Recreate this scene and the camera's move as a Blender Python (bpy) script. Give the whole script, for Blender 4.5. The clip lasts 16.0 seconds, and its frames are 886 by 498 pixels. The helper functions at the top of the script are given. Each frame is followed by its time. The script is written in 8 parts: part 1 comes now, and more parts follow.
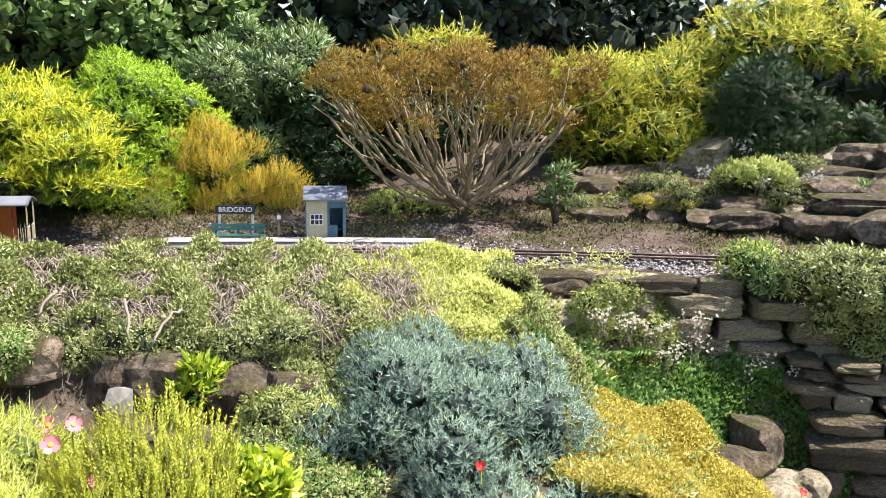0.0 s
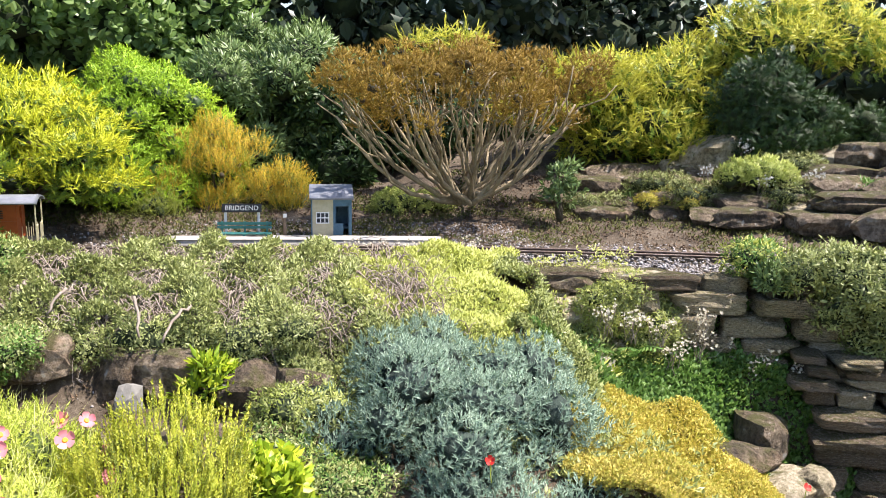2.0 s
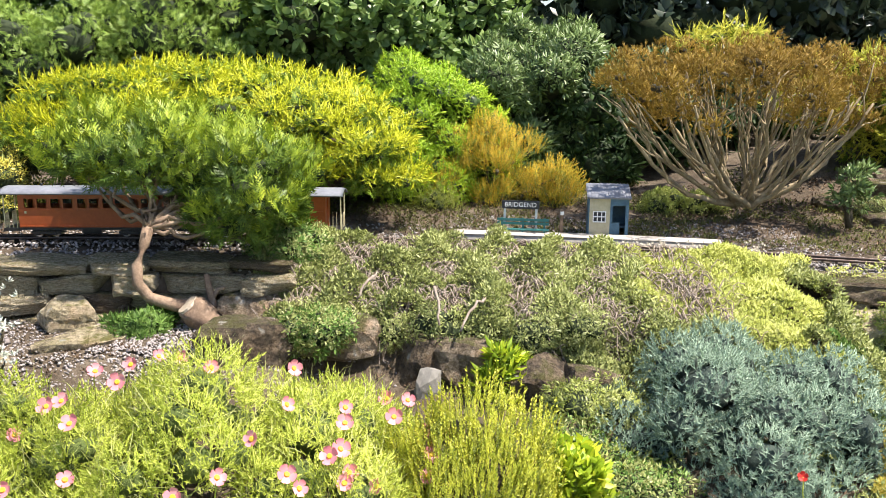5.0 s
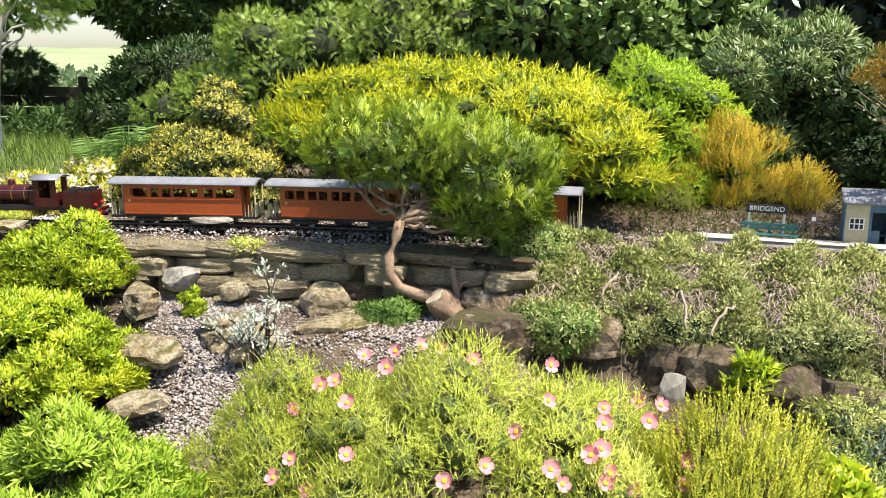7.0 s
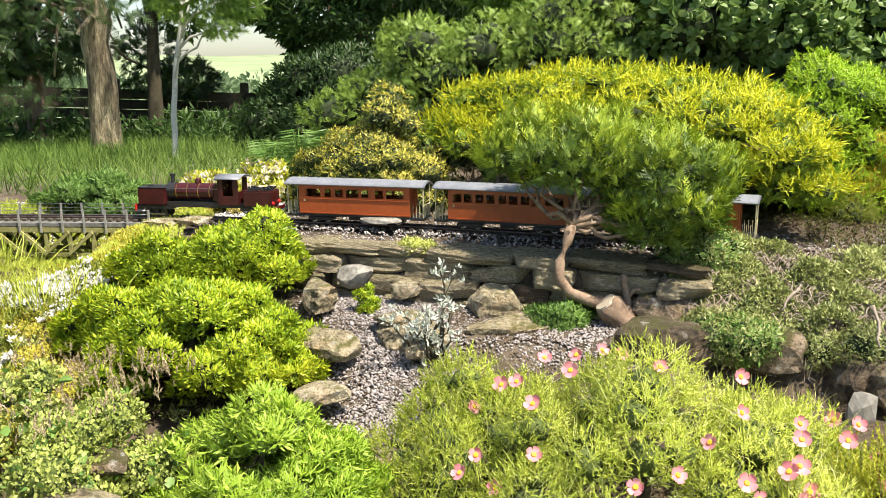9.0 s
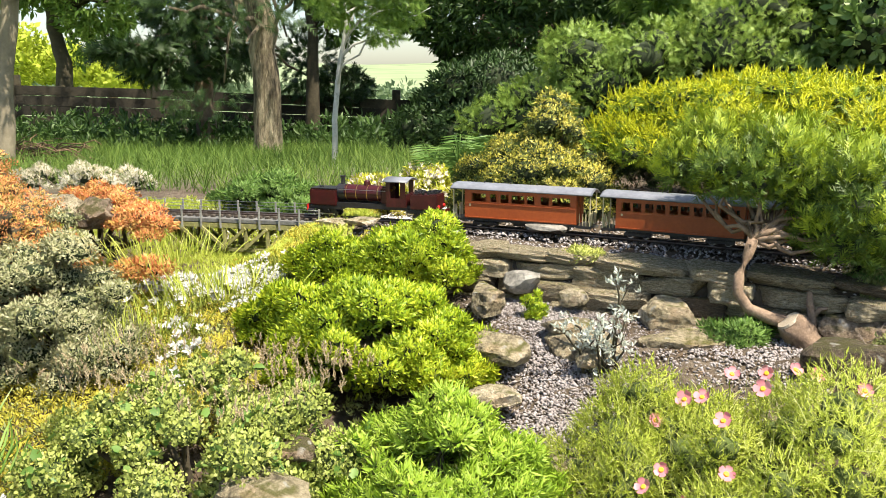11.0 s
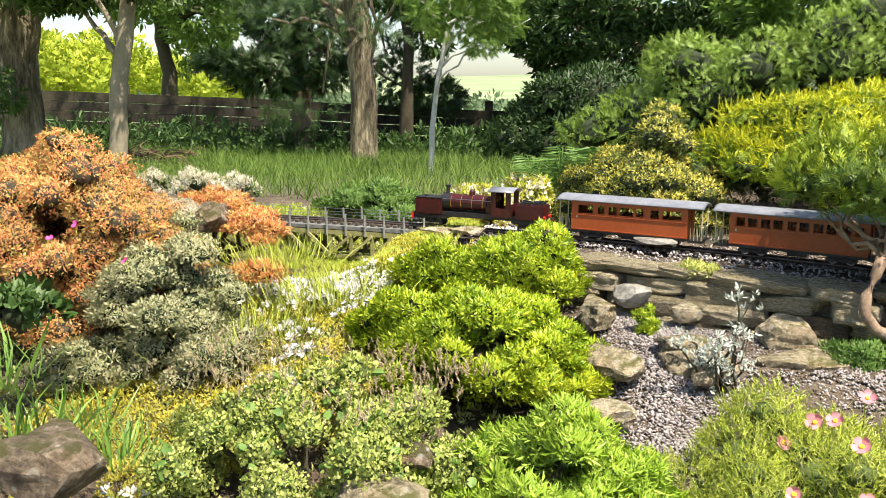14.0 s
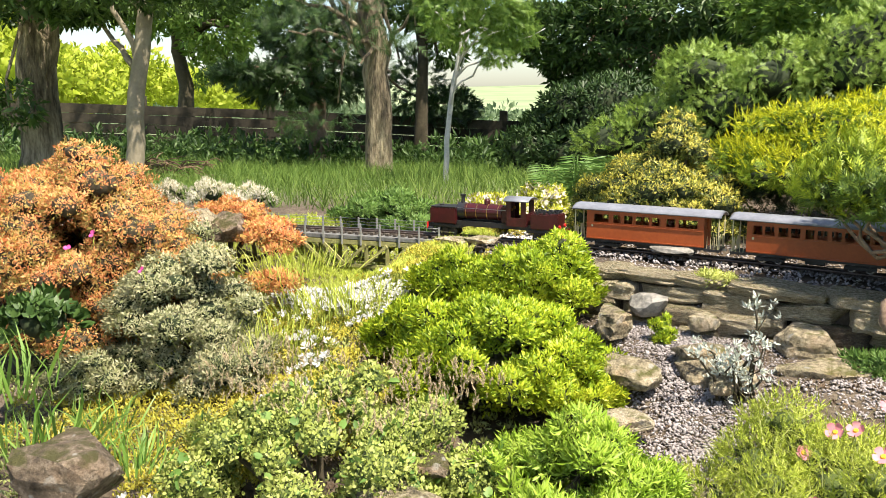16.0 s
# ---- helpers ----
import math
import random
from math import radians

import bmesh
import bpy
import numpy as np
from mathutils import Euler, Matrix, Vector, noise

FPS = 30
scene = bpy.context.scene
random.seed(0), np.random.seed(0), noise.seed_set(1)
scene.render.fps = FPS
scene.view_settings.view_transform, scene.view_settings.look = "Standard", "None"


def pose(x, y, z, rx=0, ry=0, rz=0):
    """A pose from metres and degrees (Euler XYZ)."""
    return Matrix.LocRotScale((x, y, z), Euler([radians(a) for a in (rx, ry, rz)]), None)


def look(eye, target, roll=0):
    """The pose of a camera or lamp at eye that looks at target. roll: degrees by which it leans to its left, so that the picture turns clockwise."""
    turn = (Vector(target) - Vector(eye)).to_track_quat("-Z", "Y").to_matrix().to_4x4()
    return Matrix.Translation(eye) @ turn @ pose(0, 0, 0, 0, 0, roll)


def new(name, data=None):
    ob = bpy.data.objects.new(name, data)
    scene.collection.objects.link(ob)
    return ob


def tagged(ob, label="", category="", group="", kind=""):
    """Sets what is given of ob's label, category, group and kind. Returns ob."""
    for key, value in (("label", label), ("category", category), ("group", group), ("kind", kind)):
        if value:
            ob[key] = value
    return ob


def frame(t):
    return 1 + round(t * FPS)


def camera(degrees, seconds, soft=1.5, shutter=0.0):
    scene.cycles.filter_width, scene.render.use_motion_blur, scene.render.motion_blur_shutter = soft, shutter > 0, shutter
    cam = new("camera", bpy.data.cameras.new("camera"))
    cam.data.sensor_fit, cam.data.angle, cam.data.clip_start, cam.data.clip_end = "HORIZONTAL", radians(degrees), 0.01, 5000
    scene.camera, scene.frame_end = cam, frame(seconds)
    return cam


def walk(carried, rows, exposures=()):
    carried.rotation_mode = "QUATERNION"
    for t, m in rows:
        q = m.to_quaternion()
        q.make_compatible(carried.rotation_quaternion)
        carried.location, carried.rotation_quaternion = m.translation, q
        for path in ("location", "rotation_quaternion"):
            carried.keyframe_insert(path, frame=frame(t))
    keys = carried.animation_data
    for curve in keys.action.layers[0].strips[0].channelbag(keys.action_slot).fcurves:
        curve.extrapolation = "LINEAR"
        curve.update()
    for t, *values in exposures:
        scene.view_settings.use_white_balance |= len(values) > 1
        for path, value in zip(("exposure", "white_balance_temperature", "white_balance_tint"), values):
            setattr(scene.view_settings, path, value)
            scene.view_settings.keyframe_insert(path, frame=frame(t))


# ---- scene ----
cam = camera(54.57, 16.0, soft=0.9)


def turned(x, y, z, yaw, pitch, roll):
    """A camera pose from its place, heading to the left, tilt and lean in degrees."""
    return pose(x, y, z, 90 + pitch, 0, yaw) @ pose(0, 0, 0, 0, 0, roll)


walk(cam, [
    (0.0, turned(0.513, 0.056, 0.517, -25.98, -11.34, 1.21)),
    (0.5, turned(0.512, 0.050, 0.516, -26.13, -11.28, 1.16)),
    (1.0, turned(0.510, 0.043, 0.521, -26.17, -11.35, 1.18)),
    (1.5, turned(0.503, 0.042, 0.519, -26.21, -11.40, 1.24)),
    (2.0, turned(0.487, 0.050, 0.516, -26.07, -11.39, 1.20)),
    (2.5, turned(0.457, 0.063, 0.510, -25.04, -11.35, 1.12)),
    (3.0, turned(0.418, 0.071, 0.508, -22.77, -11.33, 0.74)),
    (3.2, turned(0.407, 0.071, 0.511, -21.55, -11.41, 0.72)),
    (5.3, turned(0.285, 0.065, 0.547, -8.82, -12.25, 0.46)),
    (5.5, turned(0.273, 0.065, 0.551, -7.10, -12.33, 0.43)),
    (6.0, turned(0.239, 0.066, 0.556, -3.90, -12.48, 0.20)),
    (6.5, turned(0.208, 0.063, 0.557, -0.80, -12.48, -0.03)),
    (7.0, turned(0.176, 0.057, 0.553, 2.16, -12.45, -0.17)),
    (7.5, turned(0.150, 0.053, 0.552, 3.97, -12.34, 0.06)),
    (8.0, turned(0.125, 0.044, 0.552, 6.32, -12.25, -0.10)),
    (8.5, turned(0.099, 0.036, 0.550, 8.65, -12.16, -0.29)),
    (9.0, turned(0.071, 0.028, 0.550, 11.20, -12.01, -0.43)),
    (9.5, turned(0.042, 0.025, 0.545, 13.02, -11.80, -0.23)),
    (10.0, turned(0.010, 0.022, 0.541, 15.49, -11.68, -0.36)),
    (10.2, turned(0.001, 0.018, 0.541, 16.60, -11.62, -0.31)),
    (12.3, turned(-0.087, -0.022, 0.539, 24.35, -11.02, 0.27)),
    (12.5, turned(-0.096, -0.026, 0.539, 24.76, -10.96, 0.32)),
    (13.0, turned(-0.097, -0.025, 0.537, 25.33, -10.79, 0.50)),
    (13.5, turned(-0.103, -0.023, 0.536, 25.76, -10.74, 0.46)),
    (14.0, turned(-0.103, -0.025, 0.536, 25.99, -10.66, 0.27)),
    (14.5, turned(-0.102, -0.023, 0.537, 26.17, -10.58, 0.10)),
    (15.0, turned(-0.104, -0.022, 0.537, 26.42, -10.26, 0.04)),
    (15.5, turned(-0.104, -0.021, 0.533, 26.75, -10.08, 0.02)),
    (16.0, turned(-0.105, -0.024, 0.532, 26.99, -9.97, -0.03)),
], exposures=[(0.0, 1.28, 6150, 16), (3.2, 1.28, 6200, 15), (6.0, 1.22, 6600, 11), (9.0, 1.15, 6750, 8), (16.0, 1.2, 6700, 10)])

# ---- sky and sun ----
world = bpy.data.worlds.new("world")
scene.world = world
world.use_nodes = True
wn, wl = world.node_tree.nodes, world.node_tree.links
sky = wn.new("ShaderNodeTexSky")
sky.sky_type, sky.sun_disc = "NISHITA", False
SUN_FROM = Vector((0.42, -0.19, 0.9)).normalized()
sky.sun_elevation = math.asin(SUN_FROM.z)
sky.sun_rotation = math.atan2(SUN_FROM.x, SUN_FROM.y)
sky.air_density, sky.dust_density, sky.ozone_density = 1.0, 1.2, 1.0
wl.new(sky.outputs[0], wn["Background"].inputs["Color"])
wn["Background"].inputs["Strength"].default_value = 0.095
sun = new("sun", bpy.data.lights.new("sun", "SUN"))
sun.data.energy, sun.data.angle, sun.data.color = 5.0, radians(0.8), (1.0, 0.91, 0.79)
sun.matrix_world = look(SUN_FROM * 20, (0, 0, 0))


# ---- materials ----
def material(name, rough=0.7, metal=0.0):
    m = bpy.data.materials.new(name)
    m.use_nodes = True
    b = m.node_tree.nodes["Principled BSDF"]
    b.inputs["Roughness"].default_value, b.inputs["Metallic"].default_value = rough, metal
    return m, m.node_tree.nodes, m.node_tree.links, b


def ramp_node(n, cols, stops=None):
    r = n.new("ShaderNodeValToRGB")
    stops = stops or [i / max(1, len(cols) - 1) for i in range(len(cols))]
    while len(r.color_ramp.elements) < len(cols):
        r.color_ramp.elements.new(0.5)
    for e, c, s in zip(r.color_ramp.elements, cols, stops):
        e.position, e.color = s, (*c, 1)
    return r


def noise_node(n, l, scale, detail=4.0, rough=0.6, coords="Object", stretch=1.0):
    c = n.new("ShaderNodeTexCoord")
    t = n.new("ShaderNodeTexNoise")
    t.inputs["Scale"].default_value, t.inputs["Detail"].default_value, t.inputs["Roughness"].default_value = scale, detail, rough
    if stretch != 1.0:
        mp = n.new("ShaderNodeMapping")
        mp.inputs["Scale"].default_value = (1, 1, stretch)
        l.new(c.outputs[coords], mp.inputs["Vector"])
        l.new(mp.outputs[0], t.inputs["Vector"])
    else:
        l.new(c.outputs[coords], t.inputs["Vector"])
    return t


def math_node(n, l, op, a, b):
    m = n.new("ShaderNodeMath")
    m.operation = op
    for i, v in enumerate((a, b)):
        if isinstance(v, (int, float)):
            m.inputs[i].default_value = v
        else:
            l.new(v, m.inputs[i])
    return m.outputs[0]


def leaf_material(name, cols, rough=0.5, through_light=0.35, patch=3.0, spread=0.55):
    """Leaves: every leaf has its own tone, and tones drift over the plant."""
    m, n, l, b = material(name, rough)
    geo = n.new("ShaderNodeNewGeometry")
    big = noise_node(n, l, patch, 2.0)
    drift = math_node(n, l, "MULTIPLY_ADD", big.outputs["Fac"], 1.6)
    drift.node.inputs[2].default_value = -0.3
    own = math_node(n, l, "MULTIPLY", geo.outputs["Random Per Island"], spread)
    rest = math_node(n, l, "MULTIPLY", drift, 1 - spread)
    both = math_node(n, l, "ADD", own, rest)
    r = ramp_node(n, cols)
    l.new(both, r.inputs["Fac"])
    l.new(r.outputs["Color"], b.inputs["Base Color"])
    b.inputs["Specular IOR Level"].default_value = 0.35
    t = n.new("ShaderNodeBsdfTranslucent")
    l.new(r.outputs["Color"], t.inputs["Color"])
    mix = n.new("ShaderNodeMixShader")
    mix.inputs["Fac"].default_value = through_light
    l.new(b.outputs[0], mix.inputs[1])
    l.new(t.outputs[0], mix.inputs[2])
    l.new(mix.outputs[0], n["Material Output"].inputs["Surface"])
    return m


def rough_material(name, cols, scale=8.0, rough=0.85, bump=0.3, fine=60.0, own=0.0, metal=0.0, stops=None, bump_size=0.004, contrast=2.2, stretch=1.0):
    """Stone, bark, soil, wood and paint: two scales of tone, fine relief, and a tone for each piece."""
    m, n, l, b = material(name, rough, metal)
    big = noise_node(n, l, scale, 6.0, 0.65, stretch=stretch)
    small = noise_node(n, l, fine, 5.0, 0.7, stretch=stretch)
    f = math_node(n, l, "MULTIPLY", small.outputs["Fac"], 0.45)
    g = math_node(n, l, "MULTIPLY", big.outputs["Fac"], 0.55)
    f = math_node(n, l, "ADD", f, g)
    f = math_node(n, l, "MULTIPLY_ADD", f, contrast)
    f.node.inputs[2].default_value = 0.5 - contrast / 2
    if own:
        info = n.new("ShaderNodeObjectInfo")
        f = math_node(n, l, "ADD", f, math_node(n, l, "MULTIPLY_ADD", info.outputs["Random"], own))
        f.node.inputs[1].links[0].from_node.inputs[2].default_value = -own / 2
    r = ramp_node(n, cols, stops)
    l.new(f, r.inputs["Fac"])
    l.new(r.outputs["Color"], b.inputs["Base Color"])
    if bump:
        bp = n.new("ShaderNodeBump")
        bp.inputs["Strength"].default_value, bp.inputs["Distance"].default_value = bump, bump_size
        l.new(small.outputs["Fac"], bp.inputs["Height"])
        l.new(bp.outputs["Normal"], b.inputs["Normal"])
    return m


def island_material(name, cols, rough=0.85):
    """Loose stones: a tone for each."""
    m, n, l, b = material(name, rough)
    geo = n.new("ShaderNodeNewGeometry")
    small = noise_node(n, l, 90.0, 3.0)
    f = math_node(n, l, "MULTIPLY_ADD", geo.outputs["Random Per Island"], 0.75)
    l.new(math_node(n, l, "MULTIPLY", small.outputs["Fac"], 0.25), f.node.inputs[2])
    r = ramp_node(n, cols)
    l.new(f, r.inputs["Fac"])
    l.new(r.outputs["Color"], b.inputs["Base Color"])
    return m


def mossy_stone_material(name, cols, moss, amount=0.5):
    """Stone with moss on faces that look up."""
    m = rough_material(name, cols, 16.0, 0.9, 1.0, 75.0, own=0.45, bump_size=0.012, contrast=4.0)
    n, l, b = m.node_tree.nodes, m.node_tree.links, m.node_tree.nodes["Principled BSDF"]
    old = b.inputs["Base Color"].links[0].from_socket
    geo = n.new("ShaderNodeNewGeometry")
    sep = n.new("ShaderNodeSeparateXYZ")
    l.new(geo.outputs["Normal"], sep.inputs[0])
    blot = noise_node(n, l, 22.0, 4.0)
    k = math_node(n, l, "ADD", sep.outputs["Z"], math_node(n, l, "MULTIPLY", blot.outputs["Fac"], 2.4))
    k = math_node(n, l, "SUBTRACT", k, 2.35 - amount)
    k = math_node(n, l, "MULTIPLY", k, 2.5)
    k.node.use_clamp = True
    mix = n.new("ShaderNodeMix")
    mix.data_type = "RGBA"
    l.new(k, mix.inputs[0])
    l.new(old, mix.inputs[6])
    mix.inputs[7].default_value = (*moss, 1)
    # pale lichen spots and rusty stains
    spots = noise_node(n, l, 34.0, 2.0, 0.4)
    k = math_node(n, l, "MULTIPLY", math_node(n, l, "SUBTRACT", spots.outputs["Fac"], 0.66), 14.0)
    k.node.use_clamp = True
    lich = n.new("ShaderNodeMix")
    lich.data_type = "RGBA"
    l.new(math_node(n, l, "MULTIPLY", k, 0.75), lich.inputs[0])
    l.new(mix.outputs[2], lich.inputs[6])
    lich.inputs[7].default_value = (0.46, 0.45, 0.40, 1)
    rust = noise_node(n, l, 9.0, 4.0, 0.6)
    k = math_node(n, l, "MULTIPLY", math_node(n, l, "SUBTRACT", rust.outputs["Fac"], 0.55), 4.0)
    k.node.use_clamp = True
    stain = n.new("ShaderNodeMix")
    stain.data_type = "RGBA"
    stain.blend_type = "MULTIPLY"
    l.new(k, stain.inputs[0])
    l.new(lich.outputs[2], stain.inputs[6])
    stain.inputs[7].default_value = (0.85, 0.6, 0.4, 1)
    l.new(stain.outputs[2], b.inputs["Base Color"])
    coarse = noise_node(n, l, 40.0, 8.0, 0.75)
    bump = b.inputs["Normal"].links[0].from_node
    second = n.new("ShaderNodeBump")
    second.inputs["Strength"].default_value, second.inputs["Distance"].default_value = 1.0, 0.02
    l.new(coarse.outputs["Fac"], second.inputs["Height"])
    l.new(bump.outputs["Normal"], second.inputs["Normal"])
    l.new(second.outputs["Normal"], b.inputs["Normal"])
    return m


M_STONE = mossy_stone_material("sandstone", [(0.11, 0.09, 0.055), (0.44, 0.37, 0.235), (0.68, 0.60, 0.45)], (0.15, 0.145, 0.04), 0.25)
M_STONE_DARK = mossy_stone_material("weathered_stone", [(0.045, 0.033, 0.022), (0.175, 0.13, 0.084), (0.40, 0.32, 0.23)], (0.085, 0.08, 0.02), 0.45)
M_BOULDER_PALE = rough_material("pale_grey_stone", [(0.13, 0.12, 0.105), (0.22, 0.21, 0.19), (0.31, 0.295, 0.27)], 12, 0.85, 0.6, 60)
M_SLATE = rough_material("slate", [(0.04, 0.04, 0.038), (0.12, 0.115, 0.10), (0.36, 0.34, 0.30)], 12, 0.8, 0.6, 60, own=0.6)
M_GRAVEL = island_material("gravel", [(0.17, 0.15, 0.14), (0.25, 0.222, 0.21), (0.33, 0.30, 0.29), (0.43, 0.40, 0.39)])
M_BALLAST = island_material("ballast", [(0.13, 0.115, 0.11), (0.25, 0.23, 0.22), (0.36, 0.335, 0.325), (0.47, 0.445, 0.435)])
M_PALEGRAVEL = island_material("pale_gravel", [(0.45, 0.43, 0.39), (0.7, 0.68, 0.64), (0.8, 0.79, 0.76)])
M_BARK = rough_material("bark", [(0.05, 0.035, 0.022), (0.15, 0.105, 0.07), (0.28, 0.21, 0.15)], 20, 0.9, 0.8, 120)
M_STEM_OLIVE = rough_material("olive_brown_stems", [(0.10, 0.075, 0.04), (0.26, 0.205, 0.12), (0.44, 0.38, 0.26)], 18, 0.85, 0.5, 100)
M_BARK_RED = rough_material("reddish_bark", [(0.085, 0.055, 0.036), (0.22, 0.15, 0.10), (0.40, 0.30, 0.215)], 25, 0.85, 0.7, 120)
M_BARK_FAR = rough_material("furrowed_bark", [(0.06, 0.045, 0.028), (0.23, 0.185, 0.115), (0.48, 0.40, 0.27)], 9, 0.95, 1.0, 30, bump_size=0.09, contrast=5.0, stretch=0.2)
M_BARK_SMOOTH = rough_material("smooth_bark", [(0.12, 0.10, 0.065), (0.22, 0.19, 0.13), (0.33, 0.29, 0.21)], 3, 0.9, 0.5, 25, bump_size=0.01)
M_BIRCH = rough_material("pale_bark", [(0.12, 0.12, 0.11), (0.40, 0.40, 0.37), (0.55, 0.55, 0.52)], 9, 0.8, 0.3, 40, stops=[0.1, 0.45, 0.9])
M_CUT = rough_material("sawn_wood", [(0.25, 0.19, 0.13), (0.42, 0.35, 0.26), (0.55, 0.48, 0.38)], 30, 0.85, 0.3, 150)
M_TWIG = rough_material("twigs", [(0.035, 0.028, 0.016), (0.06, 0.05, 0.028), (0.10, 0.08, 0.05)], 20, 0.95, 0.5, 90)
# Core colours are painted dark to stand for shade between the leaves.
M_CORESHADE = rough_material("inner_core", [(0.008, 0.014, 0.004), (0.018, 0.03, 0.008), (0.035, 0.045, 0.015)], 20, 0.95, 0.6, 80)
M_CORESHADEGREEN = rough_material("green_core_shade", [(0.03, 0.05, 0.01), (0.07, 0.10, 0.02), (0.13, 0.16, 0.04)], 40, 0.95, 0.8, 140)
M_CORESHADEBLUE = rough_material("blue_core_shade", [(0.012, 0.02, 0.016), (0.03, 0.048, 0.038), (0.06, 0.085, 0.07)], 40, 0.95, 0.8, 140)
M_RUNNER = rough_material("bare_stems", [(0.12, 0.09, 0.07), (0.26, 0.21, 0.17), (0.40, 0.35, 0.30)], 20, 0.9, 0.3, 90)
# Board colour is darkened to carry the shade of the trees.
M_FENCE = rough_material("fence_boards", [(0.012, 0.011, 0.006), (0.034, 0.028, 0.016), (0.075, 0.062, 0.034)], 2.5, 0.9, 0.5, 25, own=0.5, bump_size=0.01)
M_TIMBER = rough_material("mossy_timber", [(0.10, 0.10, 0.03), (0.23, 0.22, 0.08), (0.36, 0.34, 0.15)], 25, 0.9, 0.5, 140, own=0.4)
M_DECK = rough_material("grey_deck_timber", [(0.07, 0.07, 0.065), (0.15, 0.15, 0.14), (0.26, 0.26, 0.24)], 30, 0.9, 0.4, 140)
M_POSTWOOD = rough_material("silvered_post_wood", [(0.12, 0.12, 0.11), (0.25, 0.25, 0.23), (0.38, 0.38, 0.36)], 30, 0.85, 0.3, 140)
M_SLEEPER = rough_material("sleepers", [(0.03, 0.025, 0.02), (0.08, 0.065, 0.05), (0.14, 0.12, 0.10)], 30, 0.9, 0.5, 140)
M_RAIL = rough_material("rail_steel", [(0.05, 0.035, 0.028), (0.12, 0.09, 0.075), (0.25, 0.22, 0.2)], 40, 0.45, 0.2, 150, metal=0.8)
M_PLATFORM = rough_material("platform_concrete", [(0.26, 0.24, 0.21), (0.42, 0.39, 0.35), (0.54, 0.51, 0.47)], 10, 0.9, 0.4, 110)
M_ORANGE = rough_material("orange_brown_paint", [(0.24, 0.05, 0.011), (0.34, 0.072, 0.016), (0.43, 0.10, 0.024)], 14, 0.42, 0.1, 90, own=0.15)
M_ROOF = rough_material("pale_grey_roof_paint", [(0.12, 0.125, 0.145), (0.18, 0.19, 0.215), (0.27, 0.28, 0.31)], 16, 0.35, 0.1, 90)
M_BLACK = rough_material("black_paint", [(0.006, 0.006, 0.007), (0.016, 0.016, 0.018), (0.035, 0.034, 0.034)], 30, 0.4, 0.1, 120)
M_MAROON = rough_material("maroon_paint", [(0.018, 0.004, 0.004), (0.046, 0.007, 0.008), (0.088, 0.014, 0.015)], 20, 0.32, 0.08, 120)
M_RED = rough_material("red_paint", [(0.45, 0.01, 0.01), (0.62, 0.02, 0.018), (0.72, 0.05, 0.04)], 30, 0.4, 0.05, 120)
M_BRASS = rough_material("brass", [(0.35, 0.22, 0.06), (0.5, 0.34, 0.12), (0.6, 0.45, 0.2)], 30, 0.3, 0.05, 120, metal=1.0)
M_STEEL = rough_material("bright_steel", [(0.25, 0.25, 0.25), (0.45, 0.45, 0.45), (0.6, 0.6, 0.6)], 30, 0.35, 0.05, 120, metal=1.0)
M_CREAM = rough_material("cream_paint", [(0.34, 0.30, 0.19), (0.46, 0.41, 0.27), (0.55, 0.50, 0.36)], 25, 0.6, 0.1, 120)
M_BLUE = rough_material("slate_blue_paint", [(0.03, 0.07, 0.11), (0.06, 0.13, 0.19), (0.10, 0.20, 0.27)], 25, 0.6, 0.1, 120)
M_TEAL = rough_material("teal_paint", [(0.015, 0.09, 0.085), (0.03, 0.15, 0.14), (0.06, 0.22, 0.20)], 25, 0.5, 0.1, 120)
M_SIGN = rough_material("sign_black", [(0.01, 0.012, 0.016), (0.02, 0.022, 0.03), (0.04, 0.042, 0.05)], 25, 0.5, 0.05, 120)
M_WHITE = rough_material("white_paint", [(0.62, 0.62, 0.6), (0.78, 0.78, 0.77), (0.85, 0.85, 0.84)], 25, 0.5, 0.05, 120)
M_PALEWOOD = rough_material("pale_yellow_paint", [(0.4, 0.36, 0.2), (0.55, 0.5, 0.3), (0.65, 0.6, 0.42)], 25, 0.6, 0.1, 120)


def glass_material(name):
    m, n, l, b = material(name, 0.03)
    b.inputs["Base Color"].default_value = (0.9, 0.95, 0.95, 1)
    b.inputs["Transmission Weight"].default_value = 1.0
    b.inputs["IOR"].default_value = 1.15
    return m


M_GLASS = glass_material("window_glass")


# ---- mesh helpers ----
def tri_mesh(name, v, f, smooth=False):
    me = bpy.data.meshes.new(name)
    v, f = np.asarray(v, np.float32), np.asarray(f, np.int32)
    me.vertices.add(len(v))
    me.vertices.foreach_set("co", v.ravel())
    me.loops.add(f.size)
    me.loops.foreach_set("vertex_index", f.ravel())
    me.polygons.add(len(f))
    me.polygons.foreach_set("loop_start", np.arange(0, f.size, f.shape[1], dtype=np.int32))
    me.update(calc_edges=True)
    if smooth:
        me.polygons.foreach_set("use_smooth", np.ones(len(f), bool))
    return me


def part(name, shape, mat, parent=None, label="", smooth=False):
    """One mesh object under a thing or a part, from a bmesh or a mesh."""
    if isinstance(shape, bmesh.types.BMesh):
        me = bpy.data.meshes.new(name)
        bmesh.ops.recalc_face_normals(shape, faces=shape.faces)
        shape.to_mesh(me)
        shape.free()
        if smooth:
            me.polygons.foreach_set("use_smooth", np.ones(len(me.polygons), bool))
    else:
        me = shape
    if not me.materials:
        me.materials.append(mat)
    ob = new(name, me)
    if parent is not None:
        ob.parent = parent
    return tagged(ob, label) if label else ob


